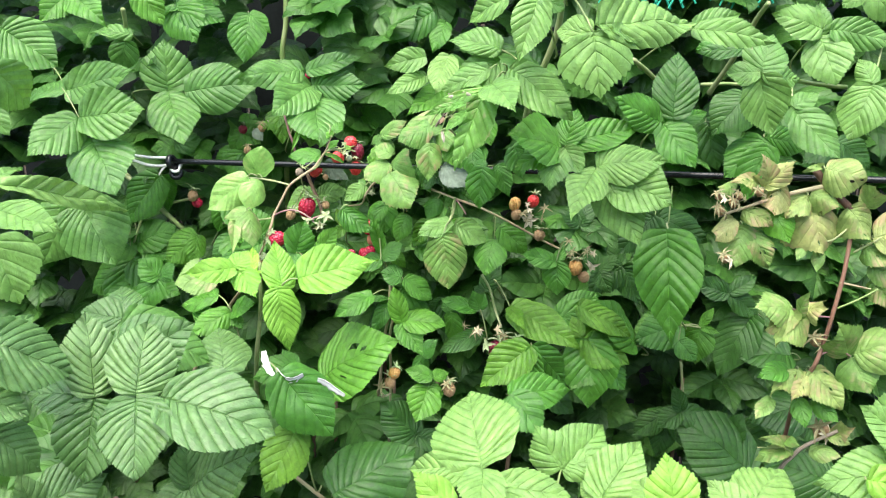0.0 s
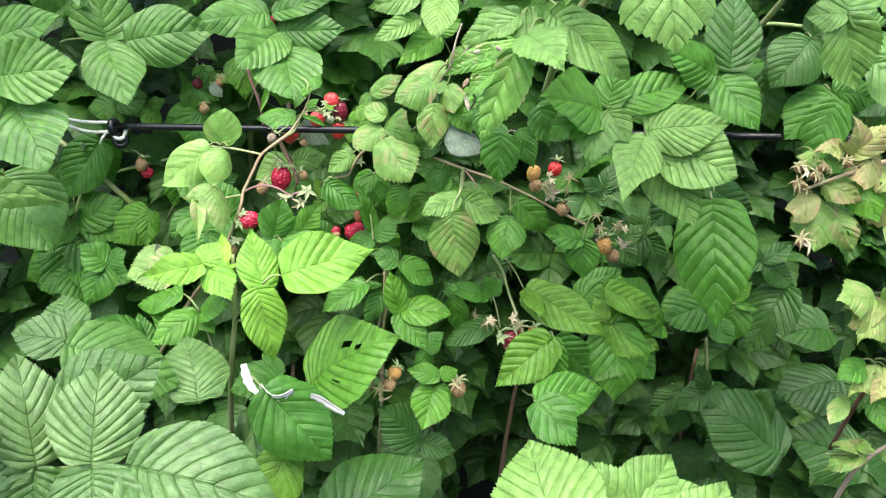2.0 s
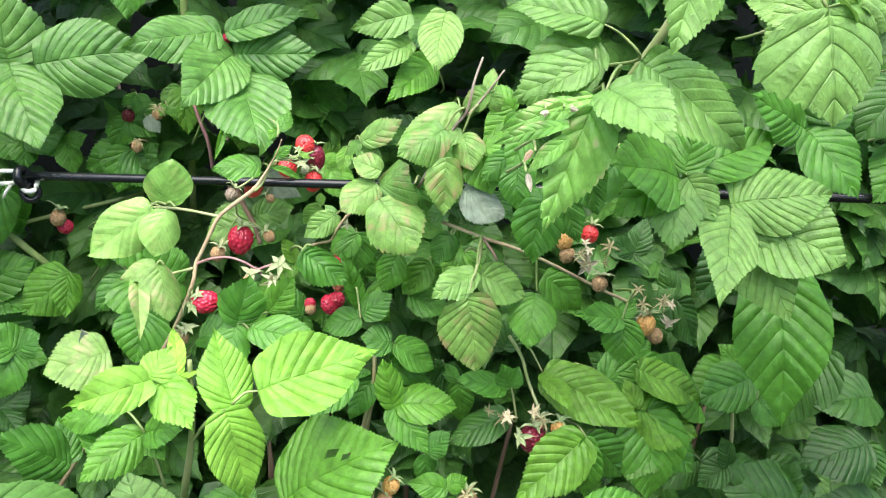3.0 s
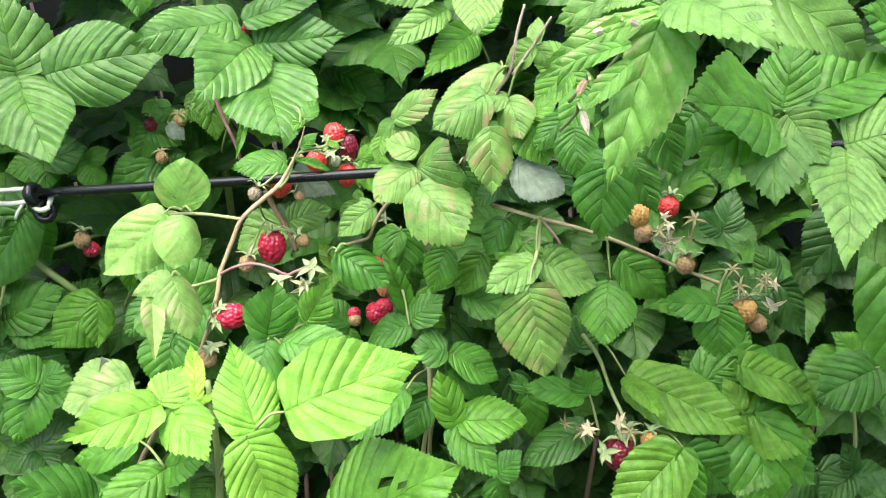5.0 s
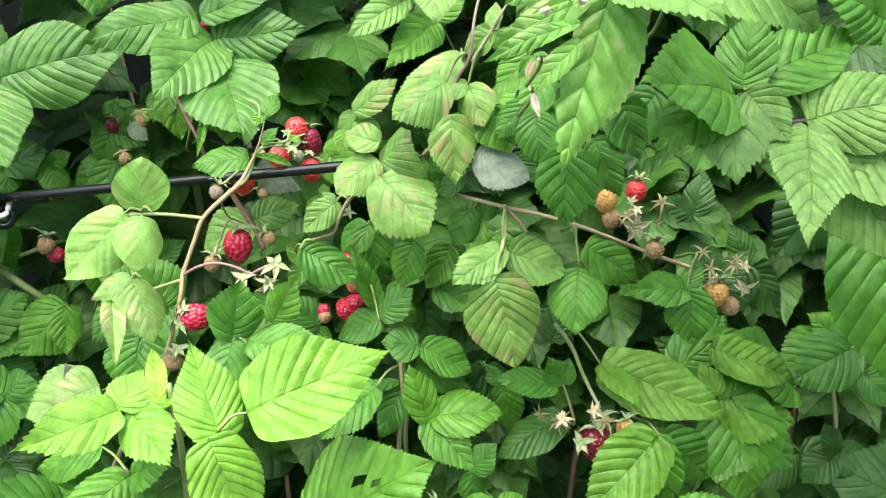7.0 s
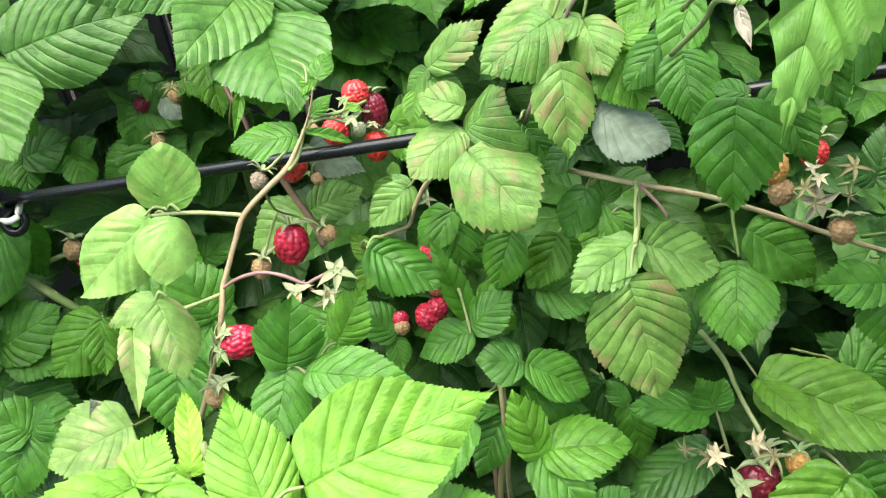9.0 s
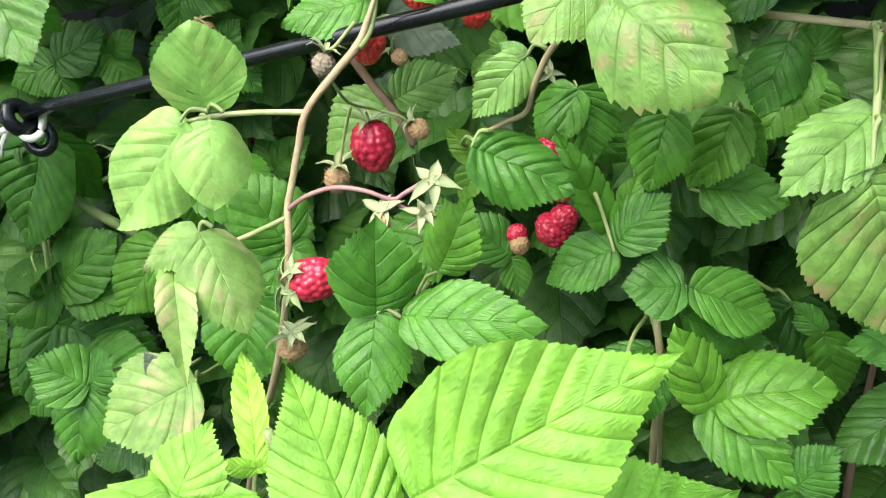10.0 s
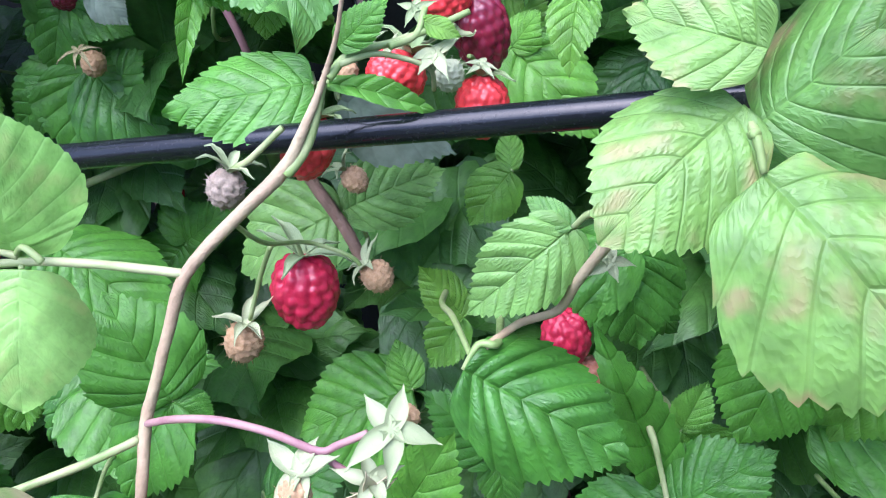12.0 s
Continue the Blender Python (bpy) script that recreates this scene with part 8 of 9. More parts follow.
berry(cane_fruit, 'spent', (-0.1916, 0.8354, 0.9626), 0.0062, 0.0049, (0.2539, 0, 0.9672))
berry(cane_fruit, 'spent', (-0.1251, 0.9, 1.066), 0.0026, 0.0029, (0.8258, 0, 0.5639), sepals=False)
berry(cane_fruit, 'green', (-0.1022, 0.8977, 1.062), 0.0037, 0.0037, (0.1692, 0, 0.9856), sepals=False)
star(cane_fruit, (-0.1221, 0.8388, 1.014), (0.2275, -0.5383, 0.8115), 0.0102, SEPAL)
star(cane_fruit, (-0.1412, 0.8354, 1.009), (0.0005, -0.2065, 0.9785), 0.0099, SEPAL)
star(cane_fruit, (-0.1279, 0.8354, 1.005), (0.4027, -0.5075, 0.7618), 0.0074, SEPAL)
star(cane_fruit, (-0.1284, 0.8354, 1.003), (0.4513, -0.8146, -0.3643), 0.0073, CREAM)
star(cane_fruit, (-0.1806, 0.8285, 0.9904), (-0.321, -0.7111, 0.6255), 0.0074, SEPAL)
star(cane_fruit, (-0.1766, 0.8285, 0.9988), (-0.1223, -0.5523, 0.8247), 0.0057, SEPAL)
star(cane_fruit, (-0.1857, 0.8285, 0.9736), (0.2175, -0.4424, 0.87), 0.0077, SEPAL)
star(cane_fruit, (-0.1039, 0.8885, 1.07), (-0.2018, -0.5775, 0.7911), 0.0067, SEPAL)
star(cane_fruit, (-0.1118, 0.8908, 1.073), (-0.4911, -0.4108, 0.7682), 0.0043, SEPAL)
star(cane_fruit, (-0.0948, 0.8954, 1.064), (0.2017, -0.3694, 0.9071), 0.0041, SEPAL)
star(cane_fruit, (-0.1162, 0.8862, 1.076), (-0.264, -0.411, 0.8726), 0.0036, SEPAL)
star(cane_fruit, (-0.1066, 0.8931, 1.079), (0.0614, -0.7227, 0.6884), 0.0043, SEPAL)
stem(cane_fruit, GREEN_STEM, 0.0007, 0.0005, (-0.1225, 0.8804, 1.074), (-0.1159, 0.8838, 1.074), (-0.1097, 0.8862, 1.071), (-0.1053, 0.8885, 1.067), (-0.1059, 0.8931, 1.061))
stem(cane_fruit, GREEN_STEM, 0.0008, 0.0007, (-0.1123, 0.8838, 1.075), (-0.1071, 0.8885, 1.075), (-0.1045, 0.8931, 1.079))
stem(cane_fruit, GREEN_STEM, 0.0007, 0.0006, (-0.1053, 0.8885, 1.067), (-0.1015, 0.8919, 1.07), (-0.0993, 0.8954, 1.074))
star(cane_curled, (-0.0755, 0.8562, 1.034), (0.1458, -0.7954, 0.5883), 0.0051, SEPAL)
# tan side stems
stem(cane_curled, TAN_STEM, 0.0014, 0.0008, (-0.0574, 0.8481, 1.064), (-0.0662, 0.8481, 1.051), (-0.075, 0.8515, 1.042), (-0.0816, 0.8562, 1.031), (-0.0863, 0.8608, 1.021), (-0.0945, 0.8608, 1.019), (-0.1022, 0.8515, 1.021))
stem(cane_curled, TAN_STEM, 0.0012, 0.0011, (-0.0118, 0.8308, 1.044), (0.0143, 0.8135, 1.038), (0.0376, 0.81, 1.03), (0.0636, 0.81, 1.017), (0.0996, 0.8077, 0.9972), (0.1255, 0.8077, 0.984))
stem(cane_curled, GREEN_STEM, 0.0013, 0.001, (0.0121, 0.8112, 1.041), (0.0109, 0.8077, 1.029), (0.0061, 0.7985, 1.019), (0.0011, 0.7892, 1.01))
stem(cane_curled, PINK_STEM, 0.0008, 0.0007, (0.0121, 0.8112, 1.04), (0.0191, 0.8077, 1.031), (0.0228, 0.8077, 1.024))
stem(cane_curled, DEAD_STEM, 0.0007, 0.0011, (0.0112, 0.825, 1.156), (0.006, 0.8227, 1.142), (0.001, 0.8215, 1.122), (-0.0078, 0.825, 1.108), (-0.0266, 0.8423, 1.065), label='grey-brown dry cane tip')
stem(cane_curled, DEAD_STEM, 0.0006, 0.0009, (0.0241, 0.8192, 1.149), (0.013, 0.8192, 1.134), (0.0021, 0.8215, 1.12))
stem(cane_curled, TAN_STEM, 0.0014, 0.0016, (-0.0542, 0.8596, 0.935), (-0.0557, 0.8631, 0.9124), (-0.0553, 0.8654, 0.8906), (-0.0604, 0.8712, 0.8586), (-0.0645, 0.9231, 0.7621), (-0.0915, 1.096, 0.367))
stem(cane_curled, GREEN_STEM, 0.0014, 0.0011, (0.0407, 0.8308, 0.9519), (0.0493, 0.825, 0.9375), (0.0542, 0.8192, 0.9197), (0.0609, 0.8077, 0.9009))
# other fruit
berry(cane_curled, 'amber', (0.0722, 0.8169, 1.032), 0.0063, 0.0074, (0.2208, 0, 0.9753), sepals=False)
berry(cane_curled, 'spent', (0.0739, 0.8146, 1.022), 0.0057, 0.0060, (0.2176, 0, 0.976), sepals=False)
berry(cane_curled, 'red', (0.0913, 0.8212, 1.034), 0.0066, 0.0068, (0.2092, 0, 0.9779))
berry(cane_curled, 'spent', (0.0969, 0.8077, 1.002), 0.0061, 0.0058, (0.1978, 0, 0.9802))
star(cane_curled, (0.0863, 0.8077, 1.018), (0.031, -0.9899, -0.1386), 0.0100, CREAM)
star(cane_curled, (0.1014, 0.8077, 1.03), (-0.0937, -0.6008, 0.7939), 0.0091, DRY)
star(cane_curled, (0.0814, 0.8077, 1.025), (-0.471, -0.594, 0.6521), 0.0083, DRY)
berry(cane_curled, 'amber', (0.1352, 0.8077, 0.9675), 0.0076, 0.0083, (0.0735, 0, 0.9973))
berry(cane_curled, 'spent', (0.1447, 0.81, 0.9565), 0.0062, 0.0059, (-0.5057, 0, 0.8627), sepals=False)
star(cane_curled, (0.1314, 0.8077, 0.9838), (-0.3859, -0.3641, 0.8476), 0.0082, DRY)
star(cane_curled, (0.1454, 0.8077, 0.9839), (0.0552, -0.4394, 0.8966), 0.0079, DRY)
star(cane_curled, (0.151, 0.8054, 0.9699), (0.1152, -0.9555, -0.2714), 0.0083, CREAM)
star(cane_curled, (0.1274, 0.81, 0.9945), (-0.2447, -0.553, 0.7965), 0.0070, DRY)
berry(cane_low, 'purple', (0.0576, 0.8077, 0.8754), 0.0109, 0.0113, (0.1192, 0, 0.9929))
berry(cane_low, 'amber', (0.0769, 0.8077, 0.8829), 0.0064, 0.0068, (0.1073, 0, 0.9942))
berry(cane_low, 'spent', (0.0633, 0.8135, 0.884), 0.0057, 0.0057, (0.1176, -0, 0.9931))
star(cane_low, (0.0451, 0.7962, 0.8859), (-0.3856, -0.6137, 0.6889), 0.0095, SEPAL)
star(cane_low, (0.0625, 0.8019, 0.8941), (0.1322, -0.3927, 0.9101), 0.0092, DRY)
star(cane_low, (0.0344, 0.8077, 0.8953), (-0.4683, -0.4007, 0.7875), 0.0092, DRY)
star(cane_low, (0.0233, 0.8077, 0.9036), (-0.6801, -0.7186, 0.1449), 0.0065, DRY)
berry(cane_inner, 'spent', (-0.305, 0.9923, 0.9957), 0.0066, 0.0070, (0.3331, 0, 0.9429))
berry(cane_inner, 'ripe', (-0.3022, 0.9981, 0.9855), 0.0071, 0.0062, (0.2466, 0, 0.9691), sepals=False)
berry(cane_inner, 'purple', (-0.2485, 1.038, 1.069), 0.0062, 0.0057, (0.2256, 0, 0.9742))
berry(cane_inner, 'spent', (-0.2233, 1.027, 1.072), 0.0051, 0.0051, (0.3049, 0, 0.9524))
berry(cane_inner, 'spent', (-0.2426, 1.027, 1.045), 0.0052, 0.0052, (0.3097, 0, 0.9509), sepals=False)
berry(cane_inner, 'ripe', (-0.1598, 1.01, 1.138), 0.0044, 0.0039, (0.1909, 0, 0.9816), sepals=False)
star(cane_inner, (-0.2192, 1.01, 1.081), (0.2404, -0.4781, 0.8448), 0.0081, DRY)
star(cane_inner, (-0.2378, 1.01, 1.054), (0.1155, -0.4273, 0.8967), 0.0077, DRY)
berry(cane_inner, 'ripe', (-0.2826, 1.038, 0.9669), 0.0060, 0.0054, (0.407, 0, 0.9134), sepals=False)
berry(cane_inner, 'ripe', (-0.2632, 1.096, 0.9553), 0.0067, 0.0060, (0.3327, 0, 0.943), sepals=False)
berry(cane_inner, 'ripe', (-0.3084, 1.073, 0.9659), 0.0075, 0.0063, (0.3936, 0, 0.9193), sepals=False)
berry(cane_low, 'amber', (-0.0506, 0.7904, 0.8577), 0.0066, 0.0071, (0.3045, 0, 0.9525))
berry(cane_low, 'spent', (-0.0554, 0.7881, 0.8472), 0.0060, 0.0066, (0.0196, 0, 0.9998))
star(cane_low, (-0.064, 0.7846, 0.8444), (-0.1962, -0.6658, 0.7199), 0.0107, DRY)
star(cane_low, (-0.0613, 0.7846, 0.8346), (0.06, -0.7675, -0.6382), 0.0072, CREAM)
berry(cane_low, 'spent', (0.0065, 0.7904, 0.8381), 0.0072, 0.0078, (-0.0023, 0, 1))
star(cane_low, (0.0035, 0.7846, 0.8476), (-0.25, -0.6596, 0.7088), 0.0101, DRY)
berry(cane_curled, 'spent', (-0.1085, 0.8481, 0.9334), 0.0049, 0.0055, (0.037, 0, 0.9993))
star(cane_curled, (0.0841, 0.8076, 1.034), (-0.7775, -0.5116, 0.3657), 0.0043, CREAM)
star(cane_curled, (0.099, 0.8056, 1.019), (-0.7015, -0.7017, 0.1247), 0.0053, DRY)
star(cane_curled, (0.0831, 0.8034, 1.019), (-0.6778, -0.6748, 0.292), 0.0055, DRY)
star(cane_curled, (0.0873, 0.8115, 1.022), (0.5675, -0.8225, -0.0378), 0.0061, CREAM)
star(cane_curled, (0.0862, 0.8059, 1.029), (-0.38, -0.3994, 0.8343), 0.0045, CREAM)
star(cane_curled, (0.1469, 0.8064, 0.9884), (-0.4481, -0.4295, 0.7841), 0.0060, DRY)
star(cane_curled, (0.1355, 0.8081, 0.9764), (-0.4229, -0.4087, 0.8088), 0.0047, DRY)
star(cane_curled, (0.1285, 0.8146, 0.9776), (-0.0057, -0.517, 0.856), 0.0056, DRY)
star(cane_curled, (0.1524, 0.8078, 0.9828), (-0.0973, -0.882, 0.461), 0.0048, CREAM)
star(cane_curled, (0.1372, 0.8104, 0.9753), (-0.3954, -0.4025, 0.8256), 0.0048, CREAM)
star(cane_curled, (0.131, 0.8102, 0.9723), (-0.6733, -0.7122, 0.1986), 0.0049, CREAM)
star(cane_low, (0.0359, 0.8017, 0.9005), (-0.3905, -0.4433, 0.8068), 0.0068, CREAM)
star(cane_low, (0.0382, 0.8119, 0.895), (-0.1815, -0.359, 0.9155), 0.0064, CREAM)
star(cane_low, (0.0574, 0.8079, 0.8995), (-0.6081, -0.668, 0.4289), 0.0067, CREAM)
# dried fruit and stems of the withering cane
berry(cane_yellow, 'spent', (0.2281, 0.6669, 1.067), 0.0043, 0.0043, (-0.0894, 0, 0.996), sepals=False)
star(cane_yellow, (0.2248, 0.6612, 1.071), (-0.564, -0.4911, 0.6639), 0.0088, DRY)
star(cane_yellow, (0.2308, 0.6623, 1.065), (0.5746, -0.7322, 0.3657), 0.0065, DRY)
berry(cane_yellow, 'spent', (0.2385, 0.6669, 1.073), 0.0039, 0.0039, (-0.0942, 0, 0.9956), sepals=False)
star(cane_yellow, (0.2351, 0.6612, 1.077), (0.2013, -0.5847, 0.7859), 0.0081, DRY)
star(cane_yellow, (0.2412, 0.6623, 1.072), (0.5694, -0.7381, 0.362), 0.0060, DRY)
berry(cane_yellow, 'spent', (0.2367, 0.6669, 1.025), 0.0043, 0.0043, (-0.0915, 0, 0.9958), sepals=False)
star(cane_yellow, (0.2333, 0.6612, 1.03), (-0.5587, -0.4744, 0.6803), 0.0090, DRY)
star(cane_yellow, (0.2395, 0.6623, 1.024), (0.5682, -0.7163, 0.405), 0.0066, CREAM)
berry(cane_yellow, 'spent', (0.2592, 0.6669, 1.082), 0.0036, 0.0036, (-0.1036, 0, 0.9946), sepals=False)
star(cane_yellow, (0.2556, 0.6612, 1.086), (-0.5836, -0.4862, 0.6504), 0.0074, DRY)
star(cane_yellow, (0.2617, 0.6623, 1.08), (0.5587, -0.7479, 0.3584), 0.0054, DRY)
berry(cane_yellow, 'spent', (0.3235, 0.6669, 0.9499), 0.0058, 0.0058, (-0.1245, 0, 0.9922), sepals=False)
star(cane_yellow, (0.3192, 0.6612, 0.9552), (-0.583, -0.4262, 0.6917), 0.0120, DRY)
star(cane_yellow, (0.3259, 0.6623, 0.9487), (0.5228, -0.7008, 0.4854), 0.0089, DRY)
berry(cane_yellow, 'spent', (0.3398, 0.6669, 0.8617), 0.0074, 0.0074, (-0.1266, 0, 0.992), sepals=False)
star(cane_yellow, (0.3353, 0.6612, 0.868), (-0.5712, -0.3959, 0.719), 0.0152, DRY)
star(cane_yellow, (0.3423, 0.6623, 0.8608), (0.5167, -0.6569, 0.549), 0.0112, CREAM)
berry(cane_yellow, 'spent', (0.2427, 0.6669, 1.079), 0.0032, 0.0032, (-0.0963, 0, 0.9954), sepals=False)
star(cane_yellow, (0.2393, 0.6612, 1.083), (0.1985, -0.5876, 0.7844), 0.0066, DRY)
star(cane_yellow, (0.2454, 0.6623, 1.078), (0.5674, -0.7419, 0.3573), 0.0049, DRY)
berry(cane_yellow, 'spent', (0.226, 0.6669, 1.079), 0.0035, 0.0035, (-0.089, 0, 0.996), sepals=False)
star(cane_yellow, (0.2227, 0.6612, 1.083), (-0.5659, -0.4959, 0.6587), 0.0073, DRY)
star(cane_yellow, (0.2288, 0.6623, 1.078), (0.5764, -0.7366, 0.3538), 0.0054, CREAM)
berry(cane_yellow, 'spent', (0.3982, 0.6669, 0.9905), 0.0032, 0.0032, (-0.1576, 0, 0.9875), sepals=False)
star(cane_yellow, (0.3931, 0.6612, 0.9954), (-0.6237, -0.4167, 0.6614), 0.0065, DRY)
star(cane_yellow, (0.4002, 0.6623, 0.9892), (0.4863, -0.7368, 0.4697), 0.0048, CREAM)
stem(cane_yellow, BROWN_STEM, 0.0034, 0.003, (0.309, 0.6831, 1.098), (0.3161, 0.6808, 1.089), (0.3275, 0.6785, 1.077), (0.343, 0.6762, 1.063), (0.3459, 0.6727, 1.053), label='grey brown broken cane top')
stem(cane_yellow, RED_STEM, 0.0017, 0.0021, (0.343, 0.6727, 1.053), (0.3416, 0.6715, 1.038), (0.3383, 0.6669, 1.009), (0.3323, 0.6635, 0.9731), (0.3267, 0.6612, 0.9471), (0.3216, 0.66, 0.9283), (0.3249, 0.6923, 0.8861), (0.3504, 0.7615, 0.7762), label='reddish withering cane')
stem(cane_yellow, TAN_STEM, 0.0022, 0.001, (0.3206, 0.6785, 1.085), (0.2904, 0.6738, 1.08), (0.2616, 0.6715, 1.072), (0.2282, 0.6692, 1.061))
stem(cane_yellow, TAN_STEM, 0.001, 0.0009, (0.3148, 0.6762, 1.066), (0.3072, 0.6773, 1.079), (0.3135, 0.6785, 1.084))
stem(cane_yellow, PINK_STEM, 0.0009, 0.0008, (0.3303, 0.6635, 0.9731), (0.3115, 0.6635, 0.9752), (0.2985, 0.6635, 0.9806))
stem(cane_yellow, GREEN_STEM, 0.0009, 0.0008, (0.3357, 0.6635, 0.9812), (0.352, 0.6635, 0.9891), (0.368, 0.6635, 0.9987))
stem(cane_yellow, TAN_STEM, 0.001, 0.0008, (0.336, 0.6658, 1.004), (0.3488, 0.6658, 1.001), (0.3627, 0.6658, 0.9978))
stem(cane_yellow, PINK_STEM, 0.001, 0.0008, (0.3253, 0.6612, 0.9388), (0.3391, 0.66, 0.9449), (0.3516, 0.66, 0.9383))
stem(cane_yellow, GREEN_STEM, 0.0009, 0.0008, (0.3453, 0.6704, 1.029), (0.362, 0.6692, 1.04), (0.3656, 0.6692, 1.042))
stem(cane_yellow, GREEN_STEM, 0.0009, 0.0008, (0.342, 0.6727, 1.053), (0.328, 0.6704, 1.041), (0.3191, 0.6692, 1.039))
stem(cane_yellow, GREY_STEM, 0.0016, 0.0022, (0.3502, 0.6577, 0.8665), (0.3245, 0.6577, 0.8524), (0.3128, 0.6577, 0.8406), (0.3038, 0.6577, 0.8275), (0.2968, 0.6635, 0.7882))
stem(cane_yellow, GREEN_STEM, 0.0008, 0.0006, (0.3119, 0.6554, 0.842), (0.3067, 0.6577, 0.8483), (0.2805, 0.6577, 0.8501))
# thick green canes and leaf stalks deeper in the row
stem(cane_inner, GREEN_STEM, 0.0036, 0.003, (-0.4194, 1.05, 1.022), (-0.3836, 1.033, 0.9969), (-0.3684, 1.027, 0.982), (-0.3393, 1.015, 0.9586), (-0.3235, 1.015, 0.9405))
stem(cane_inner, GREEN_STEM, 0.0016, 0.0014, (-0.371, 1.015, 0.984), (-0.3764, 1.004, 0.9606), (-0.3885, 1.004, 0.9317))
stem(cane_back_left, GREEN_STEM, 0.003, 0.0036, (-0.1857, 1.038, 1.249), (-0.1881, 1.038, 1.198), (-0.1943, 1.038, 1.161), (-0.1993, 1.062, 1.086), (-0.223, 1.154, 0.8931))
stem(cane_back_left, PINK_STEM, 0.0014, 0.0016, (-0.199, 1.038, 1.101), (-0.1903, 1.027, 1.071), (-0.183, 1.021, 1.049), (-0.1821, 1.027, 1.024))
stem(cane_back_left, GREEN_STEM, 0.0026, 0.0028, (-0.3562, 0.9692, 1.216), (-0.3591, 0.9808, 1.201), (-0.3647, 0.9923, 1.188))
stem(cane_back_left, GREEN_STEM, 0.0018, 0.0018, (-0.2489, 1.062, 0.9908), (-0.3782, 1.038, 0.9667), (-0.4056, 1.062, 0.9372))
stem(cane_high, GREEN_STEM, 0.0026, 0.003, (0.0959, 0.6923, 1.25), (0.0956, 0.7269, 1.204), (0.0795, 0.7615, 1.148), (0.0773, 0.8077, 1.103))
stem(cane_high, GREEN_STEM, 0.002, 0.0022, (0.1689, 0.7615, 1.18), (0.1905, 0.7846, 1.165), (0.2168, 0.8308, 1.144))
stem(cane_high, GREEN_STEM, 0.0022, 0.003, (0.2837, 0.7615, 1.228), (0.2899, 0.8077, 1.209), (0.2905, 0.8538, 1.174), (0.2833, 0.9, 1.132))
stem(cane_high, GREEN_STEM, 0.0022, 0.002, (0.3308, 0.8077, 1.157), (0.3528, 0.8077, 1.153), (0.3801, 0.7962, 1.151))
stem(cane_high, GREEN_STEM, 0.0018, 0.0018, (0.2734, 0.9, 1.141), (0.3032, 0.9, 1.142), (0.3233, 0.8885, 1.141))
stem(cane_low, TAN_STEM, 0.0018, 0.0022, (-0.1546, 0.7154, 0.7909), (-0.1308, 0.7154, 0.7684), (-0.1038, 0.7154, 0.7423))
stem(cane_low, TAN_STEM, 0.0014, 0.0018, (-0.0569, 0.8423, 0.9356), (-0.0592, 0.8481, 0.8973), (-0.0652, 0.8538, 0.8678), (-0.0751, 0.8769, 0.7857))
stem(cane_shade, GREEN_STEM, 0.001, 0.0007, (0.2244, 0.8077, 1.015), (0.2262, 0.7846, 0.9898), (0.2312, 0.7673, 0.9429))
stem(cane_shade, GREEN_STEM, 0.0016, 0.0018, (0.2879, 0.9231, 0.807), (0.2933, 0.9231, 0.769), (0.297, 0.9346, 0.7394))
stem(cane_shade, GREEN_STEM, 0.0009, 0.0008, (0.2884, 0.8654, 0.8764), (0.2724, 0.8654, 0.8785), (0.2629, 0.8654, 0.8785))
stem(cane_front_left, GREEN_STEM, 0.001, 0.0016, (-0.2065, 0.5031, 0.9819), (-0.2265, 0.5192, 0.9698), (-0.2575, 0.5538, 0.9404), (-0.2813, 0.5769, 0.8951))


# ---------------------------------------------------------------- support line, twine, fence
BLACK = plain_material("black_plastic", (0.005, 0.006, 0.007), (0.010, 0.012, 0.014), 0.20, 160, (0.05, 1, 1), 0.05, 0.0002, 0.4)
TWINE = plain_material("white_twine", (0.62, 0.66, 0.60), (0.82, 0.84, 0.80), 0.8, 400, None, 0.8, 0.0006, 0.2)
NET = plain_material("green_net", (0.02, 0.36, 0.22), (0.04, 0.46, 0.29), 0.5, 90)


def along(x, up=0.0):
    """A place on the support line."""
    return Vector((x, 0.8528 - 0.2781 * x, 1.0607 + 0.0345 * x + up))


support = thing("support_line", "taut black plastic support line through the raspberry row", "support line")
part("line", tube("line", [along(x) for x in (-0.305, -0.15, 0.0, 0.3, 0.7, 1.6)], [0.0033] * 6, 18), BLACK, support)

def torus_mesh(name, big, small, n=28, m=10, squash=1.0):
    verts = [((big + small * math.cos(b)) * math.cos(a), (big + small * math.cos(b)) * math.sin(a) * squash, small * math.sin(b))
             for a in np.linspace(0, 2 * math.pi, n, endpoint=False) for b in np.linspace(0, 2 * math.pi, m, endpoint=False)]
    faces = [(i * m + j, ((i + 1) % n) * m + j, ((i + 1) % n) * m + (j + 1) % m, i * m + (j + 1) % m) for i in range(n) for j in range(m)]
    return mesh_from(name, verts, faces)


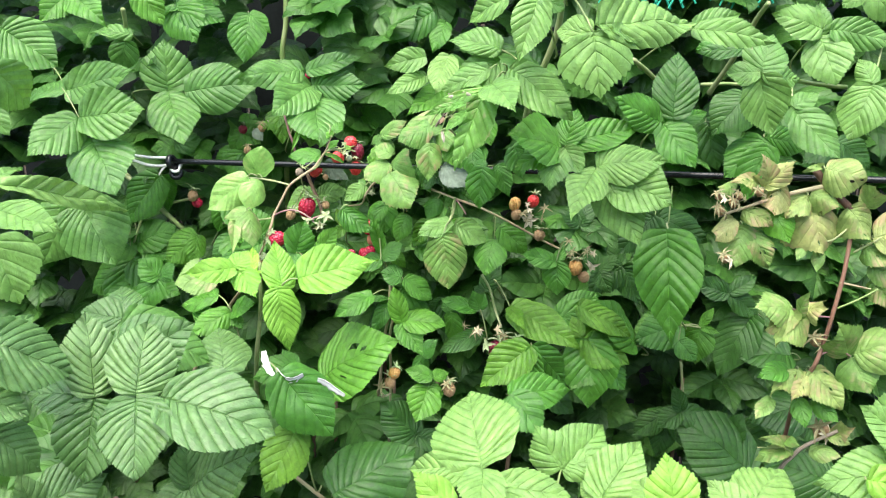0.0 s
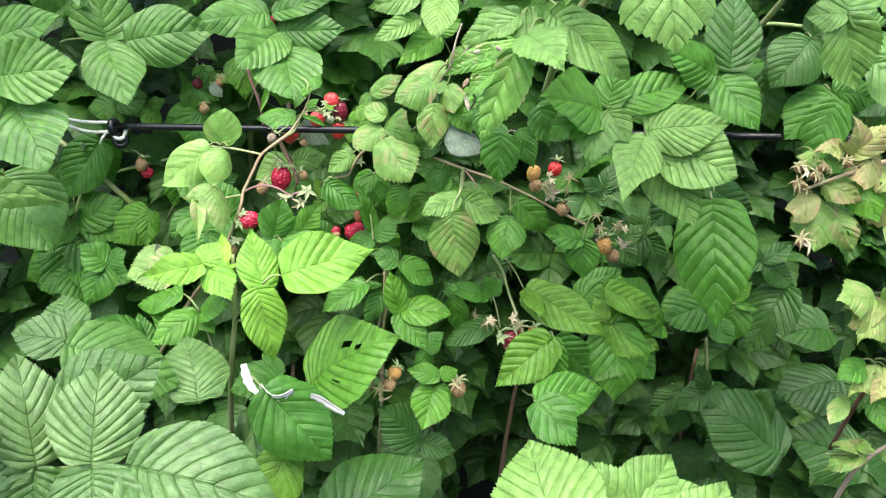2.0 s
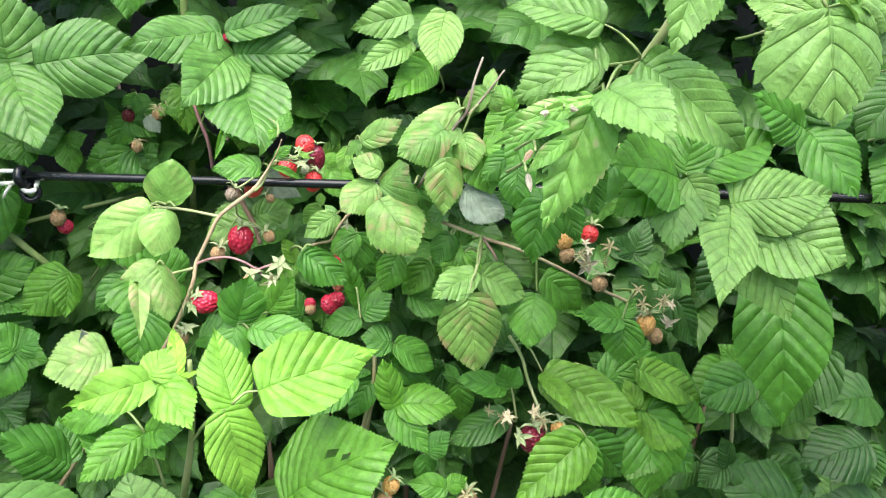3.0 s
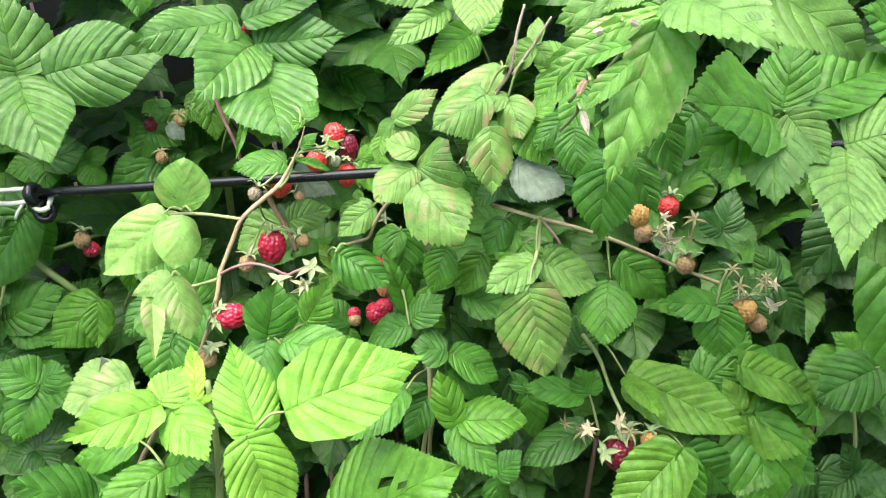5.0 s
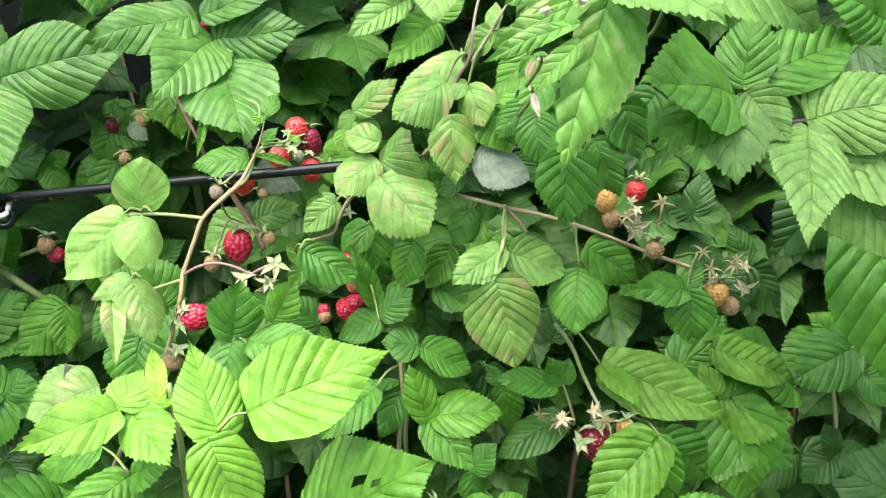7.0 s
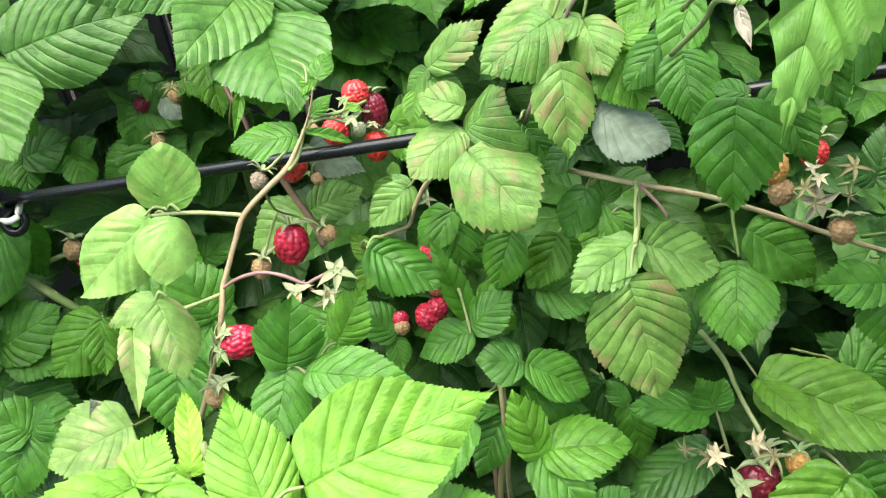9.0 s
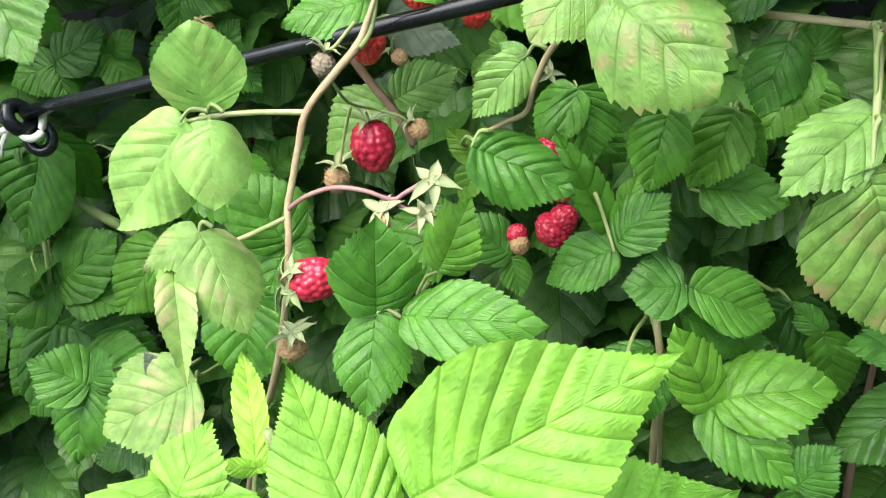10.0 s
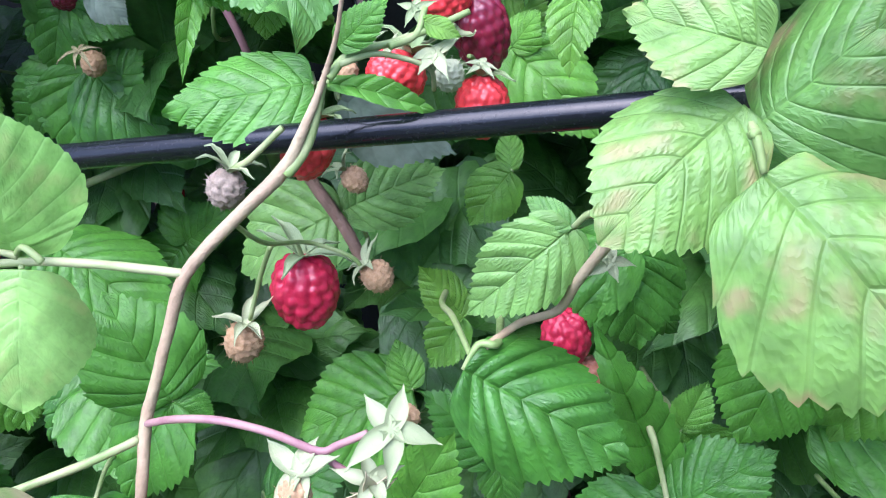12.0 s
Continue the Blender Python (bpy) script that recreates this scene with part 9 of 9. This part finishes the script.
end = along(-0.308)
clip = part("end_loop", torus_mesh("end_loop", 0.0060, 0.0036, squash=0.9), BLACK, support, "black moulded end loop")
clip.matrix_world = Matrix.Translation(end + Vector((0.000, -0.002, -0.001))) @ Euler((radians(20), radians(75), 0)).to_matrix().to_4x4()
hook = part("end_loop", torus_mesh("end_loop", 0.0055, 0.0026, squash=1.1), BLACK, support)
hook.matrix_world = Matrix.Translation(end + Vector((0.003, 0.000, -0.013))) @ Euler((radians(70), 0, radians(10))).to_matrix().to_4x4()
twine = thing("twine", "white twine tied to the end of the black line", "twine")
for k, (dz, drop, start) in enumerate(((0.005, 0.0, -0.003), (-0.004, -0.006, -0.003))):
    pts = [end + Vector((start, -0.004, dz)), end + Vector((-0.03, 0.004, dz - 0.001)), end + Vector((-0.08, 0.05, drop * 0.5)), end + Vector((-0.13, 0.14, drop - 0.02)), end + Vector((-0.18, 0.30, -0.06))]
    part("strand", tube("strand", pts, [0.0016] * 5, 8, 0.12, rng), TWINE, twine)
part("strand", tube("strand", [end + Vector((-0.002, -0.006, -0.004)), end + Vector((0.002, -0.007, -0.010)), end + Vector((0.008, -0.005, -0.009)), end + Vector((0.009, 0.003, -0.002))],
     [0.0018] * 4, 8, 0.1, rng), TWINE, twine)
part("knot_end", tube("knot_end", [end + Vector((-0.008, -0.003, -0.005)), end + Vector((-0.012, -0.006, -0.010)), end + Vector((-0.015, -0.006, -0.015))], [0.0014, 0.0012, 0.0007], 7, 0.15, rng), TWINE, twine)

# dark boards behind the row
fence = thing("fence", "dark blue-grey painted board fence behind the raspberry row", "fence", (0, 1.62, 0), kind="")


def board_mesh(wide, tall, thick):
    bm = bmesh.new()
    bmesh.ops.create_cube(bm, size=1.0, matrix=Matrix.Diagonal((wide, thick, tall, 1)))
    bmesh.ops.bevel(bm, geom=bm.edges[:], offset=0.003, segments=2, affect="EDGES")
    me = bpy.data.meshes.new("board")
    bm.to_mesh(me)
    bm.free()
    return me


board = board_mesh(0.142, 1.5, 0.02)
board.materials.append(FENCE)
for k in range(-20, 21):
    ob = new("board", board)
    ob.parent = fence
    ob.location = (k * 0.15, 0.006 * (k % 2), 0.75)
rail = board_mesh(6.2, 0.07, 0.035)
for z in (0.35, 1.2):
    part("rail", rail.copy(), FENCE, fence).location = (0, 0.03, z)

# green netting over the fence's top
net = thing("netting", "bright green plastic bird netting hung along the fence top", "netting", (0, 0.965, 0))
verts, faces = [], []


def bar(a, b, r):
    a, b = Vector(a), Vector(b)
    d = (b - a).normalized()
    s = d.cross(Vector((0, 1, 0.2))).normalized() * r
    u = d.cross(s).normalized() * r
    k = len(verts)
    verts.extend([a + s, a + u, a - s, a - u, b + s, b + u, b - s, b - u])
    faces.extend([(k + i, k + (i + 1) % 4, k + 4 + (i + 1) % 4, k + 4 + i) for i in range(4)])


for i in range(16):
    for j in range(9):
        x, z = 0.172 + i * 0.0125 + (0.008 if j % 2 else 0), 1.222 + j * 0.016 + 0.006 * math.sin(i * 0.9)
        sway = 0.012 * math.sin(i * 0.7 + j)
        bar((x, sway, z), (x + 0.008, sway, z + 0.016), 0.0013)
        bar((x + 0.008, sway, z + 0.016), (x + 0.016, sway, z), 0.0013)
        bar((x + 0.003, sway + 0.02, z + 0.004), (x + 0.012, sway + 0.02, z + 0.018), 0.0013)
        bar((x + 0.012, sway + 0.02, z + 0.018), (x + 0.020, sway + 0.02, z + 0.003), 0.0013)
part("mesh", mesh_from("net_mesh", verts, faces), NET, net)

# a white strip of leaf label caught among the leaves
SCRAP = plain_material("white_scrap", (0.66, 0.68, 0.66), (0.82, 0.84, 0.83), 0.5, 40)
scrap = thing("plastic_scrap", "torn curled white strip caught among the leaves", "scrap")


def scrap_strip(way, wide, across):
    """A thin curled strip along the way, its edges bent up."""
    way, across = [Vector(p) for p in way], Vector(across).normalized()
    verts, faces, n, m = [], [], 4 * (len(way) - 1) + 1, 5
    for i in range(n):
        k, t = min(i // 4, len(way) - 2), i / 4 - min(i // 4, len(way) - 2)
        p0, p1, p2, p3 = way[max(k - 1, 0)], way[k], way[k + 1], way[min(k + 2, len(way) - 1)]
        p = 0.5 * ((2 * p1) + (p2 - p0) * t + (2 * p0 - 5 * p1 + 4 * p2 - p3) * t * t + (3 * p1 - p0 - 3 * p2 + p3) * t ** 3)
        d = (p2 - p1).normalized()
        side = (across - d * across.dot(d)).normalized()
        lift = d.cross(side)
        half = wide * (0.35 + 0.65 * math.sin(math.pi * (0.12 + 0.8 * i / (n - 1)))) * (1 + 0.18 * math.sin(2.3 * i))
        for layer in (0.0, 0.0006):
            for j in range(m):
                q = 2 * j / (m - 1) - 1
                verts.append(p + side * half * q + lift * (half * 0.55 * q * q - layer))
    for i in range(n - 1):
        for j in range(m - 1):
            a, b = i * 2 * m + j, (i + 1) * 2 * m + j
            faces += [(a, a + 1, b + 1, b), (a + m, b + m, b + m + 1, a + m + 1)]
        for j in (0, m - 1):
            a, b = i * 2 * m + j, (i + 1) * 2 * m + j
            faces.append((a, b, b + m, a + m))
    part("strip", mesh_from("strip", verts, faces), SCRAP, scrap)


scrap_strip(((-0.1643, 0.7029, 0.9230), (-0.1623, 0.6983, 0.9163), (-0.1589, 0.6937, 0.9096), (-0.1540, 0.6908, 0.9049)), 0.0034, (1, 0, 0.3))
scrap_strip(((-0.1518, 0.6948, 0.9098), (-0.1448, 0.6902, 0.9027), (-0.1369, 0.6898, 0.9012), (-0.1281, 0.6934, 0.9047)), 0.0036, (0.1, -0.3, 1))
scrap_strip(((-0.1143, 0.6912, 0.9008), (-0.1063, 0.6894, 0.8982), (-0.0969, 0.6854, 0.8930), (-0.0890, 0.6822, 0.8891)), 0.0034, (0.3, -0.3, 1))

# ---------------------------------------------------------------- foliage deep in the row
def foliage(name, label, count, place, size, seed):
    """Leaves that nobody could count, joined into one mesh."""
    r = np.random.RandomState(seed)
    kinds = [leaf_mesh("kind", 1.0, r.uniform(0.62, 0.8), r, veins=6, rows=3, cols=3, pleat=0.05, droop=r.uniform(0.05, 0.35), fold=r.uniform(0, 0.25),
                       cup=r.uniform(0, 0.3), twist=r.uniform(-0.2, 0.2), wavy=0.05) for _ in range(8)]
    data = []
    for me in kinds:
        co = np.empty(len(me.vertices) * 3)
        me.vertices.foreach_get("co", co)
        loop = np.empty(len(me.loops), dtype=np.int32)
        me.loops.foreach_get("vertex_index", loop)
        uv = np.empty(len(me.loops) * 2)
        me.uv_layers[0].data.foreach_get("uv", uv)
        data.append((co.reshape(-1, 3), loop.reshape(-1, 4), uv.reshape(-1, 2)))
        bpy.data.meshes.remove(me)
    allv, allf, alluv, total = [], [], [], 0
    for _ in range(count):
        p = Vector(place(r))
        out = Vector((r.uniform(-1, 1), -0.55 + r.uniform(-0.5, 0.4), r.uniform(-0.7, 0.45))).normalized()
        up = Vector((r.uniform(-0.35, 0.35), -0.6 + r.uniform(-0.35, 0.35), 0.75))
        side = out.cross(up).normalized()
        for k, spread in enumerate((0.0, 1.05, -1.05)):
            d = (out * math.cos(spread) + side * math.sin(spread)).normalized()
            s = r.uniform(*size) * (1.0 if k == 0 else 0.85)
            b = p + d * (0.012 if k == 0 else 0.002)
            m = np.array(frame_from(b, b + d, up + Vector(r.uniform(-0.2, 0.2, 3))))
            co, fa, uv = data[r.randint(len(data))]
            allv.append(co * s @ m[:3, :3].T + m[:3, 3])
            allf.append(fa + total)
            alluv.append(uv)
            total += len(co)
    v, f, u = np.vstack(allv), np.vstack(allf), np.vstack(alluv)
    me = bpy.data.meshes.new(name)
    me.from_pydata(v, [], f)
    me.uv_layers.new(name="UVMap").data.foreach_set("uv", u.astype(np.float32).ravel())
    me.polygons.foreach_set("use_smooth", np.ones(len(me.polygons), dtype=bool))
    me.materials.append(SHADED_BACK_LEAF)
    me.update()
    return tagged(new(name, me), label, "foliage", kind="stuff")


def deep(r):
    return r.uniform(-0.80, 0.85), 1.07 + 0.38 * r.uniform(0, 1) ** 1.6, r.uniform(0.45, 1.55)


def inside(r):
    return r.uniform(-0.15, 0.65), r.uniform(1.01, 1.12), r.uniform(0.85, 1.28)


def low(r):
    x, z = r.uniform(-1.2, 1.2), r.uniform(0.1, 0.72)
    return x, r.uniform(0.55, 1.1) if x < 0 else r.uniform(0.98, 1.25), z - (0.22 if x > 0 else 0.0)


def flank(r):
    s = r.choice((-1, 1))
    return s * r.uniform(0.62, 2.4), r.uniform(0.55, 1.3), r.uniform(0.15, 1.55)


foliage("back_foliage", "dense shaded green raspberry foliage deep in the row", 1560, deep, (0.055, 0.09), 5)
foliage("inner_foliage", "raspberry foliage inside the row behind the light leaves, its green toned darker for shade", 170, inside, (0.055, 0.085), 8)
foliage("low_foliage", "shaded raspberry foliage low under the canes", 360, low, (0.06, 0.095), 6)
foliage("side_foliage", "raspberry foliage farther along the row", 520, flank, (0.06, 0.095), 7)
